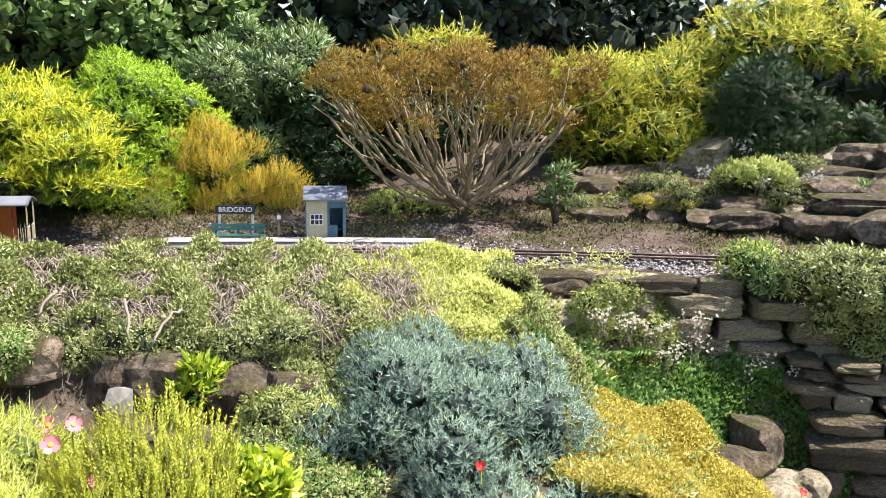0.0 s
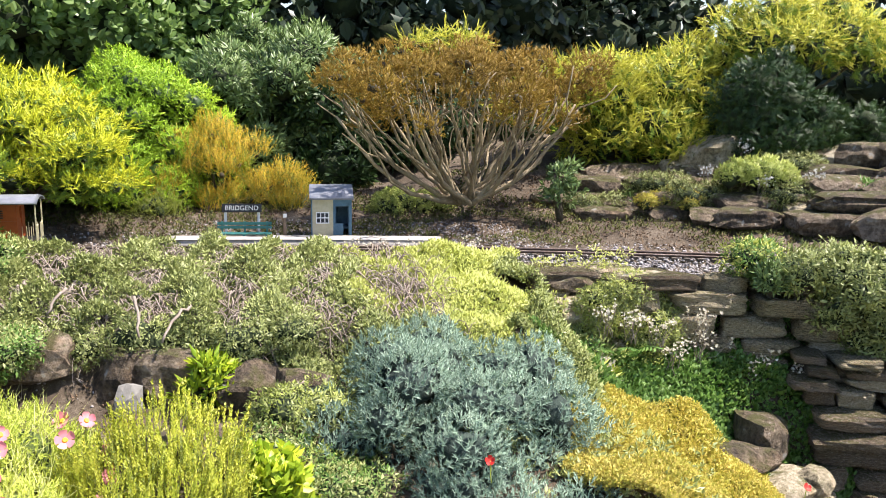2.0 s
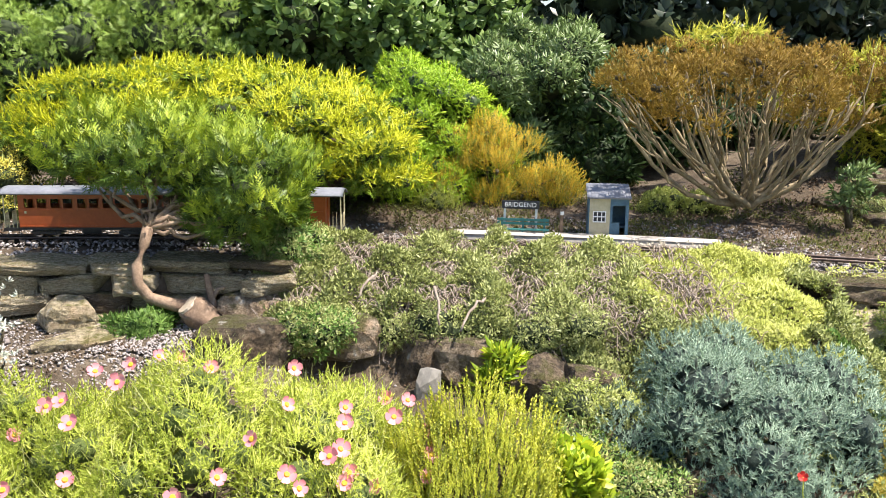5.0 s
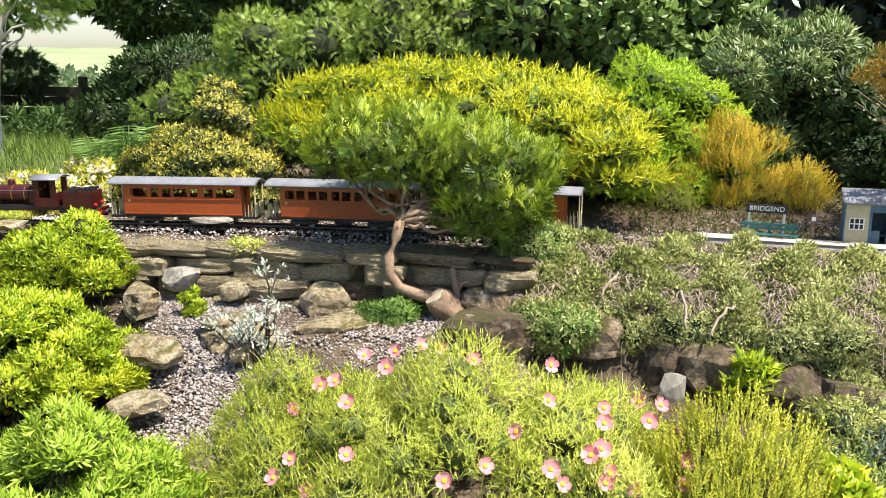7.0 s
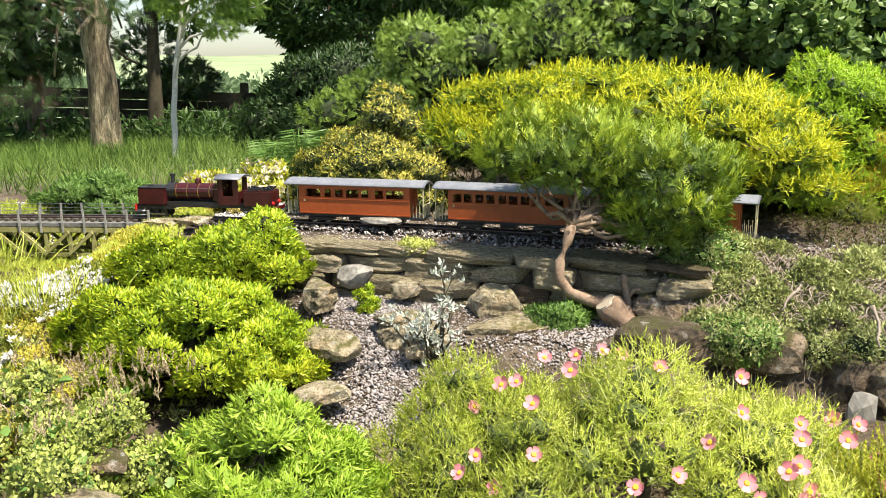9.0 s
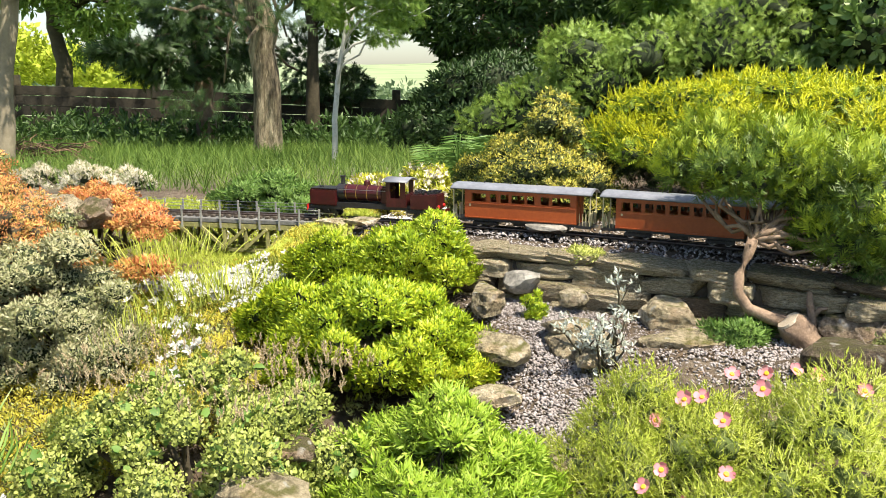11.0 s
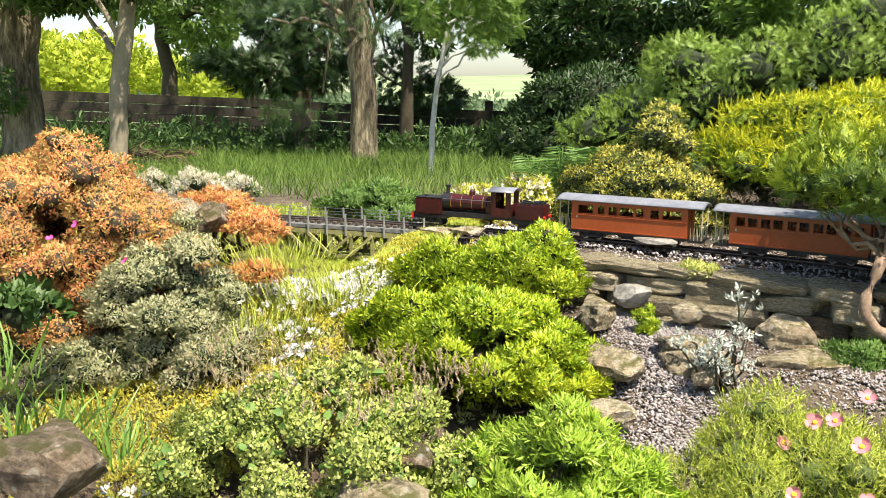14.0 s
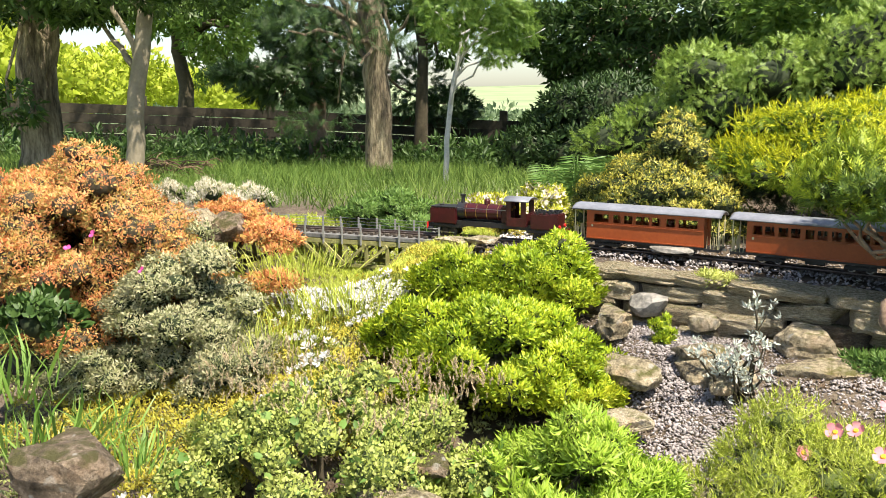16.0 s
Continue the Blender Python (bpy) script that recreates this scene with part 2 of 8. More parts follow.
def thing(name, at, label, category, group="", kind="", turn=0.0):
    ob = new(name)
    ob.empty_display_size = 0.05
    ob.matrix_basis = pose(*at, 0, 0, turn)
    return tagged(ob, label, category, group, kind)


def add_box(bm, x0, x1, y0, y1, z0, z1, bevel=0.0):
    made = bmesh.ops.create_cube(bm, size=1.0, matrix=Matrix.LocRotScale(((x0 + x1) / 2, (y0 + y1) / 2, (z0 + z1) / 2), None, (x1 - x0, y1 - y0, z1 - z0)))
    if bevel:
        edges = list({e for v in made["verts"] for e in v.link_edges})
        bmesh.ops.bevel(bm, geom=edges, offset=bevel, segments=2, affect="EDGES", clamp_overlap=True)
    return bm


def box(x0, x1, y0, y1, z0, z1, bevel=0.0):
    return add_box(bmesh.new(), x0, x1, y0, y1, z0, z1, bevel)


def add_rod(bm, a, b, r0, r1=None, seg=10):
    a, b = Vector(a), Vector(b)
    d = b - a
    m = Matrix.Translation((a + b) / 2) @ d.to_track_quat("Z", "Y").to_matrix().to_4x4()
    bmesh.ops.create_cone(bm, cap_ends=True, segments=seg, radius1=r0, radius2=r0 if r1 is None else r1, depth=d.length, matrix=m)
    return bm


def rod(a, b, r0, r1=None, seg=10):
    return add_rod(bmesh.new(), a, b, r0, r1, seg)


def tube(points, radii, seg=7):
    """Vertices and triangles of a tapered, bent limb."""
    p, r = np.asarray(points, float), np.asarray(radii, float)
    d = np.gradient(p, axis=0)
    d /= np.linalg.norm(d, axis=1, keepdims=True) + 1e-9
    side = np.cross(d, np.where(np.abs(d[:, 2:]) > 0.9, [[1.0, 0, 0]], [[0, 0, 1.0]]))
    side /= np.linalg.norm(side, axis=1, keepdims=True) + 1e-9
    up = np.cross(side, d)
    a = np.arange(seg) * 2 * np.pi / seg
    v = (p[:, None] + r[:, None, None] * (np.cos(a)[None, :, None] * side[:, None] + np.sin(a)[None, :, None] * up[:, None])).reshape(-1, 3)
    i, j = np.meshgrid(np.arange(len(p) - 1), np.arange(seg), indexing="ij")
    q = i * seg + j
    w = i * seg + (j + 1) % seg
    f = np.concatenate([np.stack([q, w, w + seg], -1).reshape(-1, 3), np.stack([q, w + seg, q + seg], -1).reshape(-1, 3)])
    caps = [[0, k + 1, k] for k in range(1, seg - 1)] + [[(len(p) - 1) * seg, (len(p) - 1) * seg + k, (len(p) - 1) * seg + k + 1] for k in range(1, seg - 1)]
    return v, np.concatenate([f, np.array(caps)])


def joined(pieces):
    vs, fs, n = [], [], 0
    for v, f in pieces:
        vs.append(v)
        fs.append(np.asarray(f) + n)
        n += len(v)
    return np.concatenate(vs), np.concatenate(fs)


def bent(a, b, sag, rng, n=6, wob=0.15):
    """Points of a limb from a to b that sags or rises, and wobbles."""
    a, b = np.array(a, float), np.array(b, float)
    t = np.linspace(0, 1, n)[:, None]
    p = a + (b - a) * t
    p[:, 2] += sag * np.sin(np.pi * t[:, 0])
    p[1:-1] += rng.normal(0, wob * np.linalg.norm(b - a) / n, (n - 2, 3))
    return p


# ---- the ground: one sheet, terraced by the walls, out to the hills ----
TRACK = [-0.001648, -0.000939, -0.066724, -0.187034, 2.865115]


def track_y(x):
    return np.polyval(TRACK, np.clip(x, -4.5, 4.2))


def track_at(x):
    """Place and heading of the line at x."""
    slope = float(np.polyval(np.polyder(TRACK), x))
    return float(track_y(x)), math.degrees(math.atan(slope))


def smooth_step(a, b, v):
    t = np.clip((v - a) / (b - a), 0, 1)
    return t * t * (3 - 2 * t)


def ground_z(x, y):
    x, y = np.asarray(x, float), np.asarray(y, float)
    s = y - track_y(x)
    west = np.interp(s, [-2.4, -1.7, -1.1, -0.6, -0.2, 0], [-0.42, -0.33, -0.25, -0.16, -0.035, -0.03])
    wall = np.interp(s, [-2.4, -1.6, -1.0, -0.65, -0.40, -0.37, -0.15, 0], [-0.5, -0.37, -0.28, -0.168, -0.148, -0.012, -0.03, -0.03])
    mat = np.interp(s, [-2.4, -1.6, -1.0, -0.68, -0.59, -0.5, -0.33, -0.12, 0], [-0.6, -0.46, -0.33, -0.29, -0.265, -0.15, -0.09, -0.03, -0.03])
    east = np.interp(s, [-2.4, -1.1, -0.7, -0.5, -0.35, -0.25, -0.2, -0.1, 0], [-0.8, -0.54, -0.4, -0.325, -0.265, -0.21, -0.06, -0.03, -0.03])
    k1, k2, k3 = smooth_step(-1.25, -0.95, x), smooth_step(0.2, 0.45, x), smooth_step(1.66, 1.92, x)
    front = ((west * (1 - k1) + wall * k1) * (1 - k2) + mat * k2) * (1 - k3) + east * k3
    front = front - 0.25 * np.maximum(smooth_step(2.3, 2.46, x) * smooth_step(-0.26, -0.36, s), smooth_step(1.95, 2.3, x) * smooth_step(-0.36, -0.52, s))
    b_west = np.interp(s, [0, 0.3, 2.5, 8, 14, 60, 400], [-0.03, -0.04, -0.1, -0.35, -0.5, -4, -12])
    b_mid = np.interp(s, [0, 0.3, 1.5, 4, 14, 60, 400], [-0.03, 0.0, 0.06, 0.1, 0.0, -3, -12])
    b_east = np.interp(s, [0, 0.25, 0.6, 1.0, 1.8, 14, 60, 400], [-0.03, -0.02, 0.02, 0.1, 0.25, 0.3, -3, -12])
    k1, k2 = smooth_step(-1.6, -0.6, x), smooth_step(1.8, 2.3, x)
    back = (b_west * (1 - k1) + b_mid * k1) * (1 - k2) + b_east * k2
    z = np.where(s < 0, front, back)
    dip = np.exp(-(((x + 2.0) / 0.3) ** 4)) * np.exp(-(((s + 0.1) / 0.45) ** 4))
    z = z - 0.16 * dip
    z = z - 0.55 * smooth_step(0.75, 0.35, y) * smooth_step(30, 3, np.abs(x))
    far = np.hypot(x, y)
    hill = 80 * smooth_step(500, 2400, far) * (0.75 + 0.25 * np.sin(x / 420 + 1.0)) * smooth_step(-400, 300, y)
    return z + hill * smooth_step(100, 500, far)


def ground_mesh():
    near = np.arange(-3.6, 3.6, 0.045)
    step = np.cumsum(0.045 * 1.16 ** np.arange(1, 66))
    step = step[step < 4600]
    xs = np.concatenate([near[0] - step[::-1], near, near[-1] + step])
    near = np.arange(0.6, 3.9, 0.03)
    ys = np.concatenate([near[0] - step[::-1], near, near[-1] + step])
    gx, gy = np.meshgrid(xs, ys)
    gz = ground_z(gx, gy)
    rng = np.random.default_rng(4)
    gz = gz + np.where(np.hypot(gx, gy) < 12, rng.normal(0, 0.0035, gz.shape), 0)
    v = np.stack([gx, gy, gz], -1).reshape(-1, 3)
    i, j = np.meshgrid(np.arange(len(ys) - 1), np.arange(len(xs) - 1), indexing="ij")
    a = i * len(xs) + j
    f = np.stack([a, a + 1, a + 1 + len(xs), a + len(xs)], -1).reshape(-1, 4)
    return tri_mesh("ground", v, f, True)


def ground_material():
    m, n, l, b = material("garden_soil", 0.95)
    big, small = noise_node(n, l, 5.0, 6.0), noise_node(n, l, 60.0, 6.0, 0.75)
    f = math_node(n, l, "ADD", math_node(n, l, "MULTIPLY", big.outputs["Fac"], 0.5), math_node(n, l, "MULTIPLY", small.outputs["Fac"], 0.5))
    r = ramp_node(n, [(0.028, 0.02, 0.012), (0.075, 0.055, 0.035), (0.15, 0.12, 0.085), (0.10, 0.10, 0.035)], [0.3, 0.48, 0.6, 0.75])
    l.new(f, r.inputs["Fac"])
    c = n.new("ShaderNodeTexCoord")
    ln = n.new("ShaderNodeVectorMath")
    ln.operation = "LENGTH"
    l.new(c.outputs["Object"], ln.inputs[0])
    fields = n.new("ShaderNodeTexNoise")
    fields.inputs["Scale"].default_value, fields.inputs["Detail"].default_value = 0.006, 3.0
    l.new(c.outputs["Object"], fields.inputs["Vector"])
    # Field greens are greyed in the colour to suggest distance haze.
    fr = ramp_node(n, [(0.15, 0.20, 0.09), (0.25, 0.31, 0.16), (0.19, 0.25, 0.12)], [0.35, 0.5, 0.65])
    l.new(fields.outputs["Fac"], fr.inputs["Fac"])
    k = n.new("ShaderNodeMapRange")
    k.inputs["From Min"].default_value, k.inputs["From Max"].default_value = 4.8, 8.0
    l.new(ln.outputs["Value"], k.inputs["Value"])
    mix = n.new("ShaderNodeMix")
    mix.data_type = "RGBA"
    l.new(k.outputs[0], mix.inputs[0])
    l.new(r.outputs["Color"], mix.inputs[6])
    l.new(fr.outputs["Color"], mix.inputs[7])
    l.new(mix.outputs[2], b.inputs["Base Color"])
    bp = n.new("ShaderNodeBump")
    bp.inputs["Strength"].default_value, bp.inputs["Distance"].default_value = 0.8, 0.01
    l.new(small.outputs["Fac"], bp.inputs["Height"])
    l.new(bp.outputs["Normal"], b.inputs["Normal"])
    return m


ground = part("ground", ground_mesh(), ground_material())
tagged(ground, "brown garden soil terraced into beds and grassy land beyond", "ground", kind="structure")


# ---- stones ----
def stone_mesh(name, size, seed, square=0.55, sub=2, wear=0.10):
    """A boulder or walling stone: a squared block with hewn faces, ledges and chips."""
    bm = bmesh.new()
    if square > 0.9:
        bmesh.ops.create_cube(bm, size=2.0)
        bmesh.ops.subdivide_edges(bm, edges=bm.edges, cuts=4, use_grid_fill=True)
    else:
        bmesh.ops.create_icosphere(bm, subdivisions=sub, radius=1.0)
    rng = random.Random(seed)
    off = Vector((rng.uniform(0, 50), rng.uniform(0, 50), rng.uniform(0, 50)))
    planes = [(Vector((rng.gauss(0, 1), rng.gauss(0, 1), rng.gauss(0, 0.7))).normalized(), rng.uniform(0.74, 1.0) + 0.15 * (square > 0.9)) for _ in range(3 if square > 0.9 else 9)]
    power = 2.5 + 9 * square
    for v in bm.verts:
        c = v.co.normalized()
        r = (abs(c.x) ** power + abs(c.y) ** power + abs(c.z) ** power) ** (-1 / power)
        c = c * r
        for p, reach in planes:
            over = c.dot(p) - reach
            if over > 0:
                c -= p * over
        ledge = noise.noise(Vector((off.x, off.y, c.z * 3.5 + off.z)))
        c.x *= 1 + 0.07 * ledge
        c.y *= 1 + 0.09 * ledge
        c *= 1 + wear * noise.noise(c * 1.6 + off) + wear * 0.7 * noise.noise(c * 4.5 + off) + wear * 0.35 * noise.noise(c * 11 + off)
        v.co = Vector((c.x * size[0], c.y * size[1], c.z * size[2])) * 0.5
    me = bpy.data.meshes.new(name)
    bm.to_mesh(me)
    bm.free()
    if sub > 3:
        me.polygons.foreach_set("use_smooth", np.ones(len(me.polygons), bool))
    return me


def rock(at, size, turn, seed, mat, label="weathered sandstone boulder set in the rockery", group="", tilt=0.0, square=0.45):
    """A boulder whose top lies at the given place."""
    me = stone_mesh("boulder", size, seed, square, 3 if max(size) > 0.15 else 2)
    me.materials.append(mat)
    ob = new("boulder", me)
    ob.matrix_basis = pose(at[0], at[1], at[2] - size[2] * 0.45, tilt, tilt * 0.5, turn)
    return tagged(ob, label, "boulder", group)


def loose_stones(name, places, sizes, mat, seed, label, category, flat=0.6):
    """Many pebbles in one object."""
    rng = np.random.default_rng(seed)
    t = np.array([[1, 0, 0], [-1, 0.1, 0], [0.1, 1, 0], [0, -1, 0.1], [0.1, 0, 1], [0, 0.1, -1]], float)
    f = np.array([[0, 2, 4], [2, 1, 4], [1, 3, 4], [3, 0, 4], [2, 0, 5], [1, 2, 5], [3, 1, 5], [0, 3, 5]])
    n = len(places)
    q = rng.normal(0, 1, (n, 3, 3))
    q, _ = np.linalg.qr(q * [1, 1, 0.5])
    stretch = np.stack([rng.uniform(0.7, 1.3, n), rng.uniform(0.6, 1.1, n), rng.uniform(0.4, 0.8, n) * flat / 0.6], -1)
    local = t[None] * (1 + rng.uniform(-0.25, 0.25, (n, 6, 1))) * stretch[:, None]
    spin = rng.uniform(0, 2 * np.pi, n)
    c, s = np.cos(spin), np.sin(spin)
    tilt = rng.normal(0, 0.35, (n, 2))
    x = local[..., 0] * c[:, None] - local[..., 1] * s[:, None]
    y = local[..., 0] * s[:, None] + local[..., 1] * c[:, None]
    z = local[..., 2] + x * tilt[:, :1] + y * tilt[:, 1:]
    v = places[:, None] + np.stack([x, y, z], -1) * (sizes[:, None, None] / 2)
    fs = (f[None] + 6 * np.arange(n)[:, None, None]).reshape(-1, 3)
    ob = part(name, tri_mesh(name, v.reshape(-1, 3), fs), mat)
    return tagged(ob, label, category, kind="stuff")


# ---- the line: ballast, sleepers, rails ----
def ballast():
    rng = np.random.default_rng(11)
    n = 17000
    x = rng.uniform(-3.4, 3.2, n)
    s = rng.normal(0, 0.13, n).clip(-0.35, 0.26)
    y = track_y(x) + s
    z = ground_z(x, y) + 0.002 + 0.015 * smooth_step(0.1, 0.05, np.abs(s + 0.01)) * rng.uniform(0.5, 1.0, n)
    keep = (np.abs(x + 2.0) > 0.42) & ((x < 0.35) | (s > -0.14))
    p = np.stack([x, y, z], -1)[keep]
    loose_stones("track_ballast", p, rng.uniform(0.006, 0.016, len(p)), M_BALLAST, 12, "grey stone chippings under the garden railway line", "ballast")


ballast()


def ribbon(x0, x1, off, half, z0, z1, step=0.03):
    """A bar that follows the line at an offset."""
    xs = np.arange(x0, x1 + step, step)
    ys = track_y(xs)
    d = np.stack([np.ones_like(xs), np.polyval(np.polyder(TRACK), xs)], -1)
    d /= np.linalg.norm(d, axis=1, keepdims=True)
    nrm = np.stack([-d[:, 1], d[:, 0]], -1)
    ring = []
    for o, z in ((off - half, z0), (off + half, z0), (off + half, z1), (off - half, z1)):
        ring.append(np.stack([xs + nrm[:, 0] * o, ys + nrm[:, 1] * o, np.full_like(xs, z)], -1))
    v = np.stack(ring, 1).reshape(-1, 3)
    i, j = np.meshgrid(np.arange(len(xs) - 1), np.arange(4), indexing="ij")
    a, b = i * 4 + j, i * 4 + (j + 1) % 4
    f = np.stack([a, b, b + 4, a + 4], -1).reshape(-1, 4)
    e = 4 * (len(xs) - 1)
    return v, np.concatenate([f, [[0, 3, 2, 1], [e, e + 1, e + 2, e + 3]]])


line = thing("railway_track", (0, 0, 0), "narrow garden railway track with dark sleepers on grey ballast", "railway track")
for off in (-0.0225, 0.0225):
    part("rail", tri_mesh("rail", *ribbon(-3.6, 3.4, off, 0.0018, -0.008, 0.0)), M_RAIL, line, "brown steel rail")


def sleepers(parent):
    """Every sleeper a piece on one shared mesh."""
    bm = box(-0.008, 0.008, -0.042, 0.042, -0.005, 0.005, 0.0012)
    me = bpy.data.meshes.new("sleeper")
    bm.to_mesh(me)
    bm.free()
    me.materials.append(M_SLEEPER)
    rng = random.Random(6)
    for k in range(206):
        x = -3.6 + 0.034 * k
        y, turn = track_at(x)
        ob = new("sleeper", me)
        ob.parent = parent
        ob.matrix_basis = pose(x, y, -0.013, 0, 0, turn + rng.uniform(-2, 2))


sleepers(line)


# ---- the timber bridge ----
BRIDGE_X0, BRIDGE_X1 = -2.47, -1.63


def bridge():
    mid = (BRIDGE_X0 + BRIDGE_X1) / 2
    y, turn = track_at(mid)
    b = thing("footed_timber_bridge", (mid, y, 0), "mossy timber truss bridge with slim wired handrail posts", "bridge", turn=turn)
    half = (BRIDGE_X1 - BRIDGE_X0) / 2
    part("deck", box(-half, half, -0.075, 0.075, -0.034, -0.019, 0.002), M_DECK, b, "grey timber deck")
    for sy in (-0.068, 0.068):
        part("top_beam", box(-half, half, sy - 0.008, sy + 0.008, -0.056, -0.036, 0.002), M_TIMBER, b)
        part("bottom_beam", box(-half + 0.05, half - 0.03, sy - 0.007, sy + 0.007, -0.15, -0.135, 0.002), M_TIMBER, b)
        n = 8
        for i in range(n + 1):
            x = -half + 0.06 + (2 * half - 0.1) * i / n
            part("upright", box(x - 0.007, x + 0.007, sy - 0.006, sy + 0.006, -0.135, -0.056, 0.001), M_TIMBER, b)
            if i < n:
                x2 = x + (2 * half - 0.1) / n
                lo, hi = (x, x2) if i >= n // 2 else (x2, x)
                bm = bmesh.new()
                d = Vector((hi - lo, 0, 0.08))
                m = Matrix.Translation(((lo + hi) / 2, sy + (0.012 if sy > 0 else -0.012), -0.095)) @ d.to_track_quat("X", "Z").to_matrix().to_4x4()
                bmesh.ops.create_cube(bm, size=1, matrix=m @ Matrix.Diagonal((d.length * 1.05, 0.008, 0.012, 1)))
                part("brace", bm, M_TIMBER, b)
        k = 10
        tops = []
        for i in range(k + 1):
            x = -half + 2 * half * i / k
            sgn = 1 if sy > 0 else -1
            o = sy + sgn * 0.013
            part("handrail_post", box(x - 0.0035, x + 0.0035, o - 0.003, o + 0.003, -0.056, 0.034, 0.0008), M_POSTWOOD, b, "silvery wooden post")
            tops.append((x, o, 0.031))
        for h in (0.0, -0.014):
            pts = []
            for a, c in zip(tops, tops[1:]):
                for t in (0.0, 0.5):
                    pts.append((a[0] + (c[0] - a[0]) * t, a[1], a[2] + h - (0.002 if t else 0)))
            pts.append((tops[-1][0], tops[-1][1], tops[-1][2] + h))
            part("handrail_wire", tri_mesh("handrail_wire", *tube(pts, [0.0009] * len(pts), 4)), M_STEEL, b)
    for x in (-half - 0.02, half + 0.02):
        part("abutment", stone_mesh("abutment", (0.09, 0.2, 0.2), 5 + int(x > 0), 0.8), M_STONE_DARK, b, "rough stone abutment").location = (x, 0, -0.135)
    # trestle legs that carry the middle down to the bed
    for x in (-0.2, 0.15):
        for sy in (-0.06, 0.06):
            part("trestle_leg", box(x - 0.009, x + 0.009, sy - 0.009, sy + 0.009, -0.27, -0.15, 0.001), M_TIMBER, b)


bridge()


# ---- the train ----
def bogie(parent, x):
    f = part("bogie", box(x - 0.045, x + 0.045, -0.03, 0.03, 0.016, 0.022, 0.001), M_BLACK, parent, "black bogie with steel wheels")
    for sy in (-0.034, 0.034):
        bm = bmesh.new()
        add_box(bm, x - 0.046, x + 0.046, sy - 0.003, sy + 0.003, 0.010, 0.020, 0.001)
        for sx in (-0.026, 0.026):
            add_box(bm, x + sx - 0.006, x + sx + 0.006, sy - 0.005, sy + 0.005, 0.007, 0.017, 0.001)
        part("side_frame", bm, M_BLACK, f)
    for sx in (-0.026, 0.026):
        for sy in (-0.022, 0.022):
            part("wheel", rod((x + sx, sy - 0.003, 0.0125), (x + sx, sy + 0.003, 0.0125), 0.0125, seg=16), M_STEEL, f)


BODY_L, BODY_W, FLOOR_Z, EAVE_Z = 0.418, 0.088, 0.034, 0.138
WIN_LO, WIN_HI = 0.094, 0.126


def side_wall(openings, y):
    """One side of a coach: boards below, pillars between real openings, a rail above. openings: (x0, x1, z0, z1)."""
    bm = bmesh.new()
    h, t = BODY_L / 2, 0.003
    xs = sorted({-h, h, *[o[0] for o in openings], *[o[1] for o in openings]})
    for a, b in zip(xs, xs[1:]):
        mid = (a + b) / 2
        here = [o for o in openings if o[0] <= mid <= o[1]]
        if not here:
            add_box(bm, a, b, y - t, y + t, FLOOR_Z, EAVE_Z)
        else:
            z0, z1 = here[0][2], here[0][3]
            if z0 > FLOOR_Z + 0.002:
                add_box(bm, a, b, y - t, y + t, FLOOR_Z, z0)
            add_box(bm, a, b, y - t, y + t, z1, EAVE_Z)
    bmesh.ops.remove_doubles(bm, verts=bm.verts, dist=0.0001)
    return bm


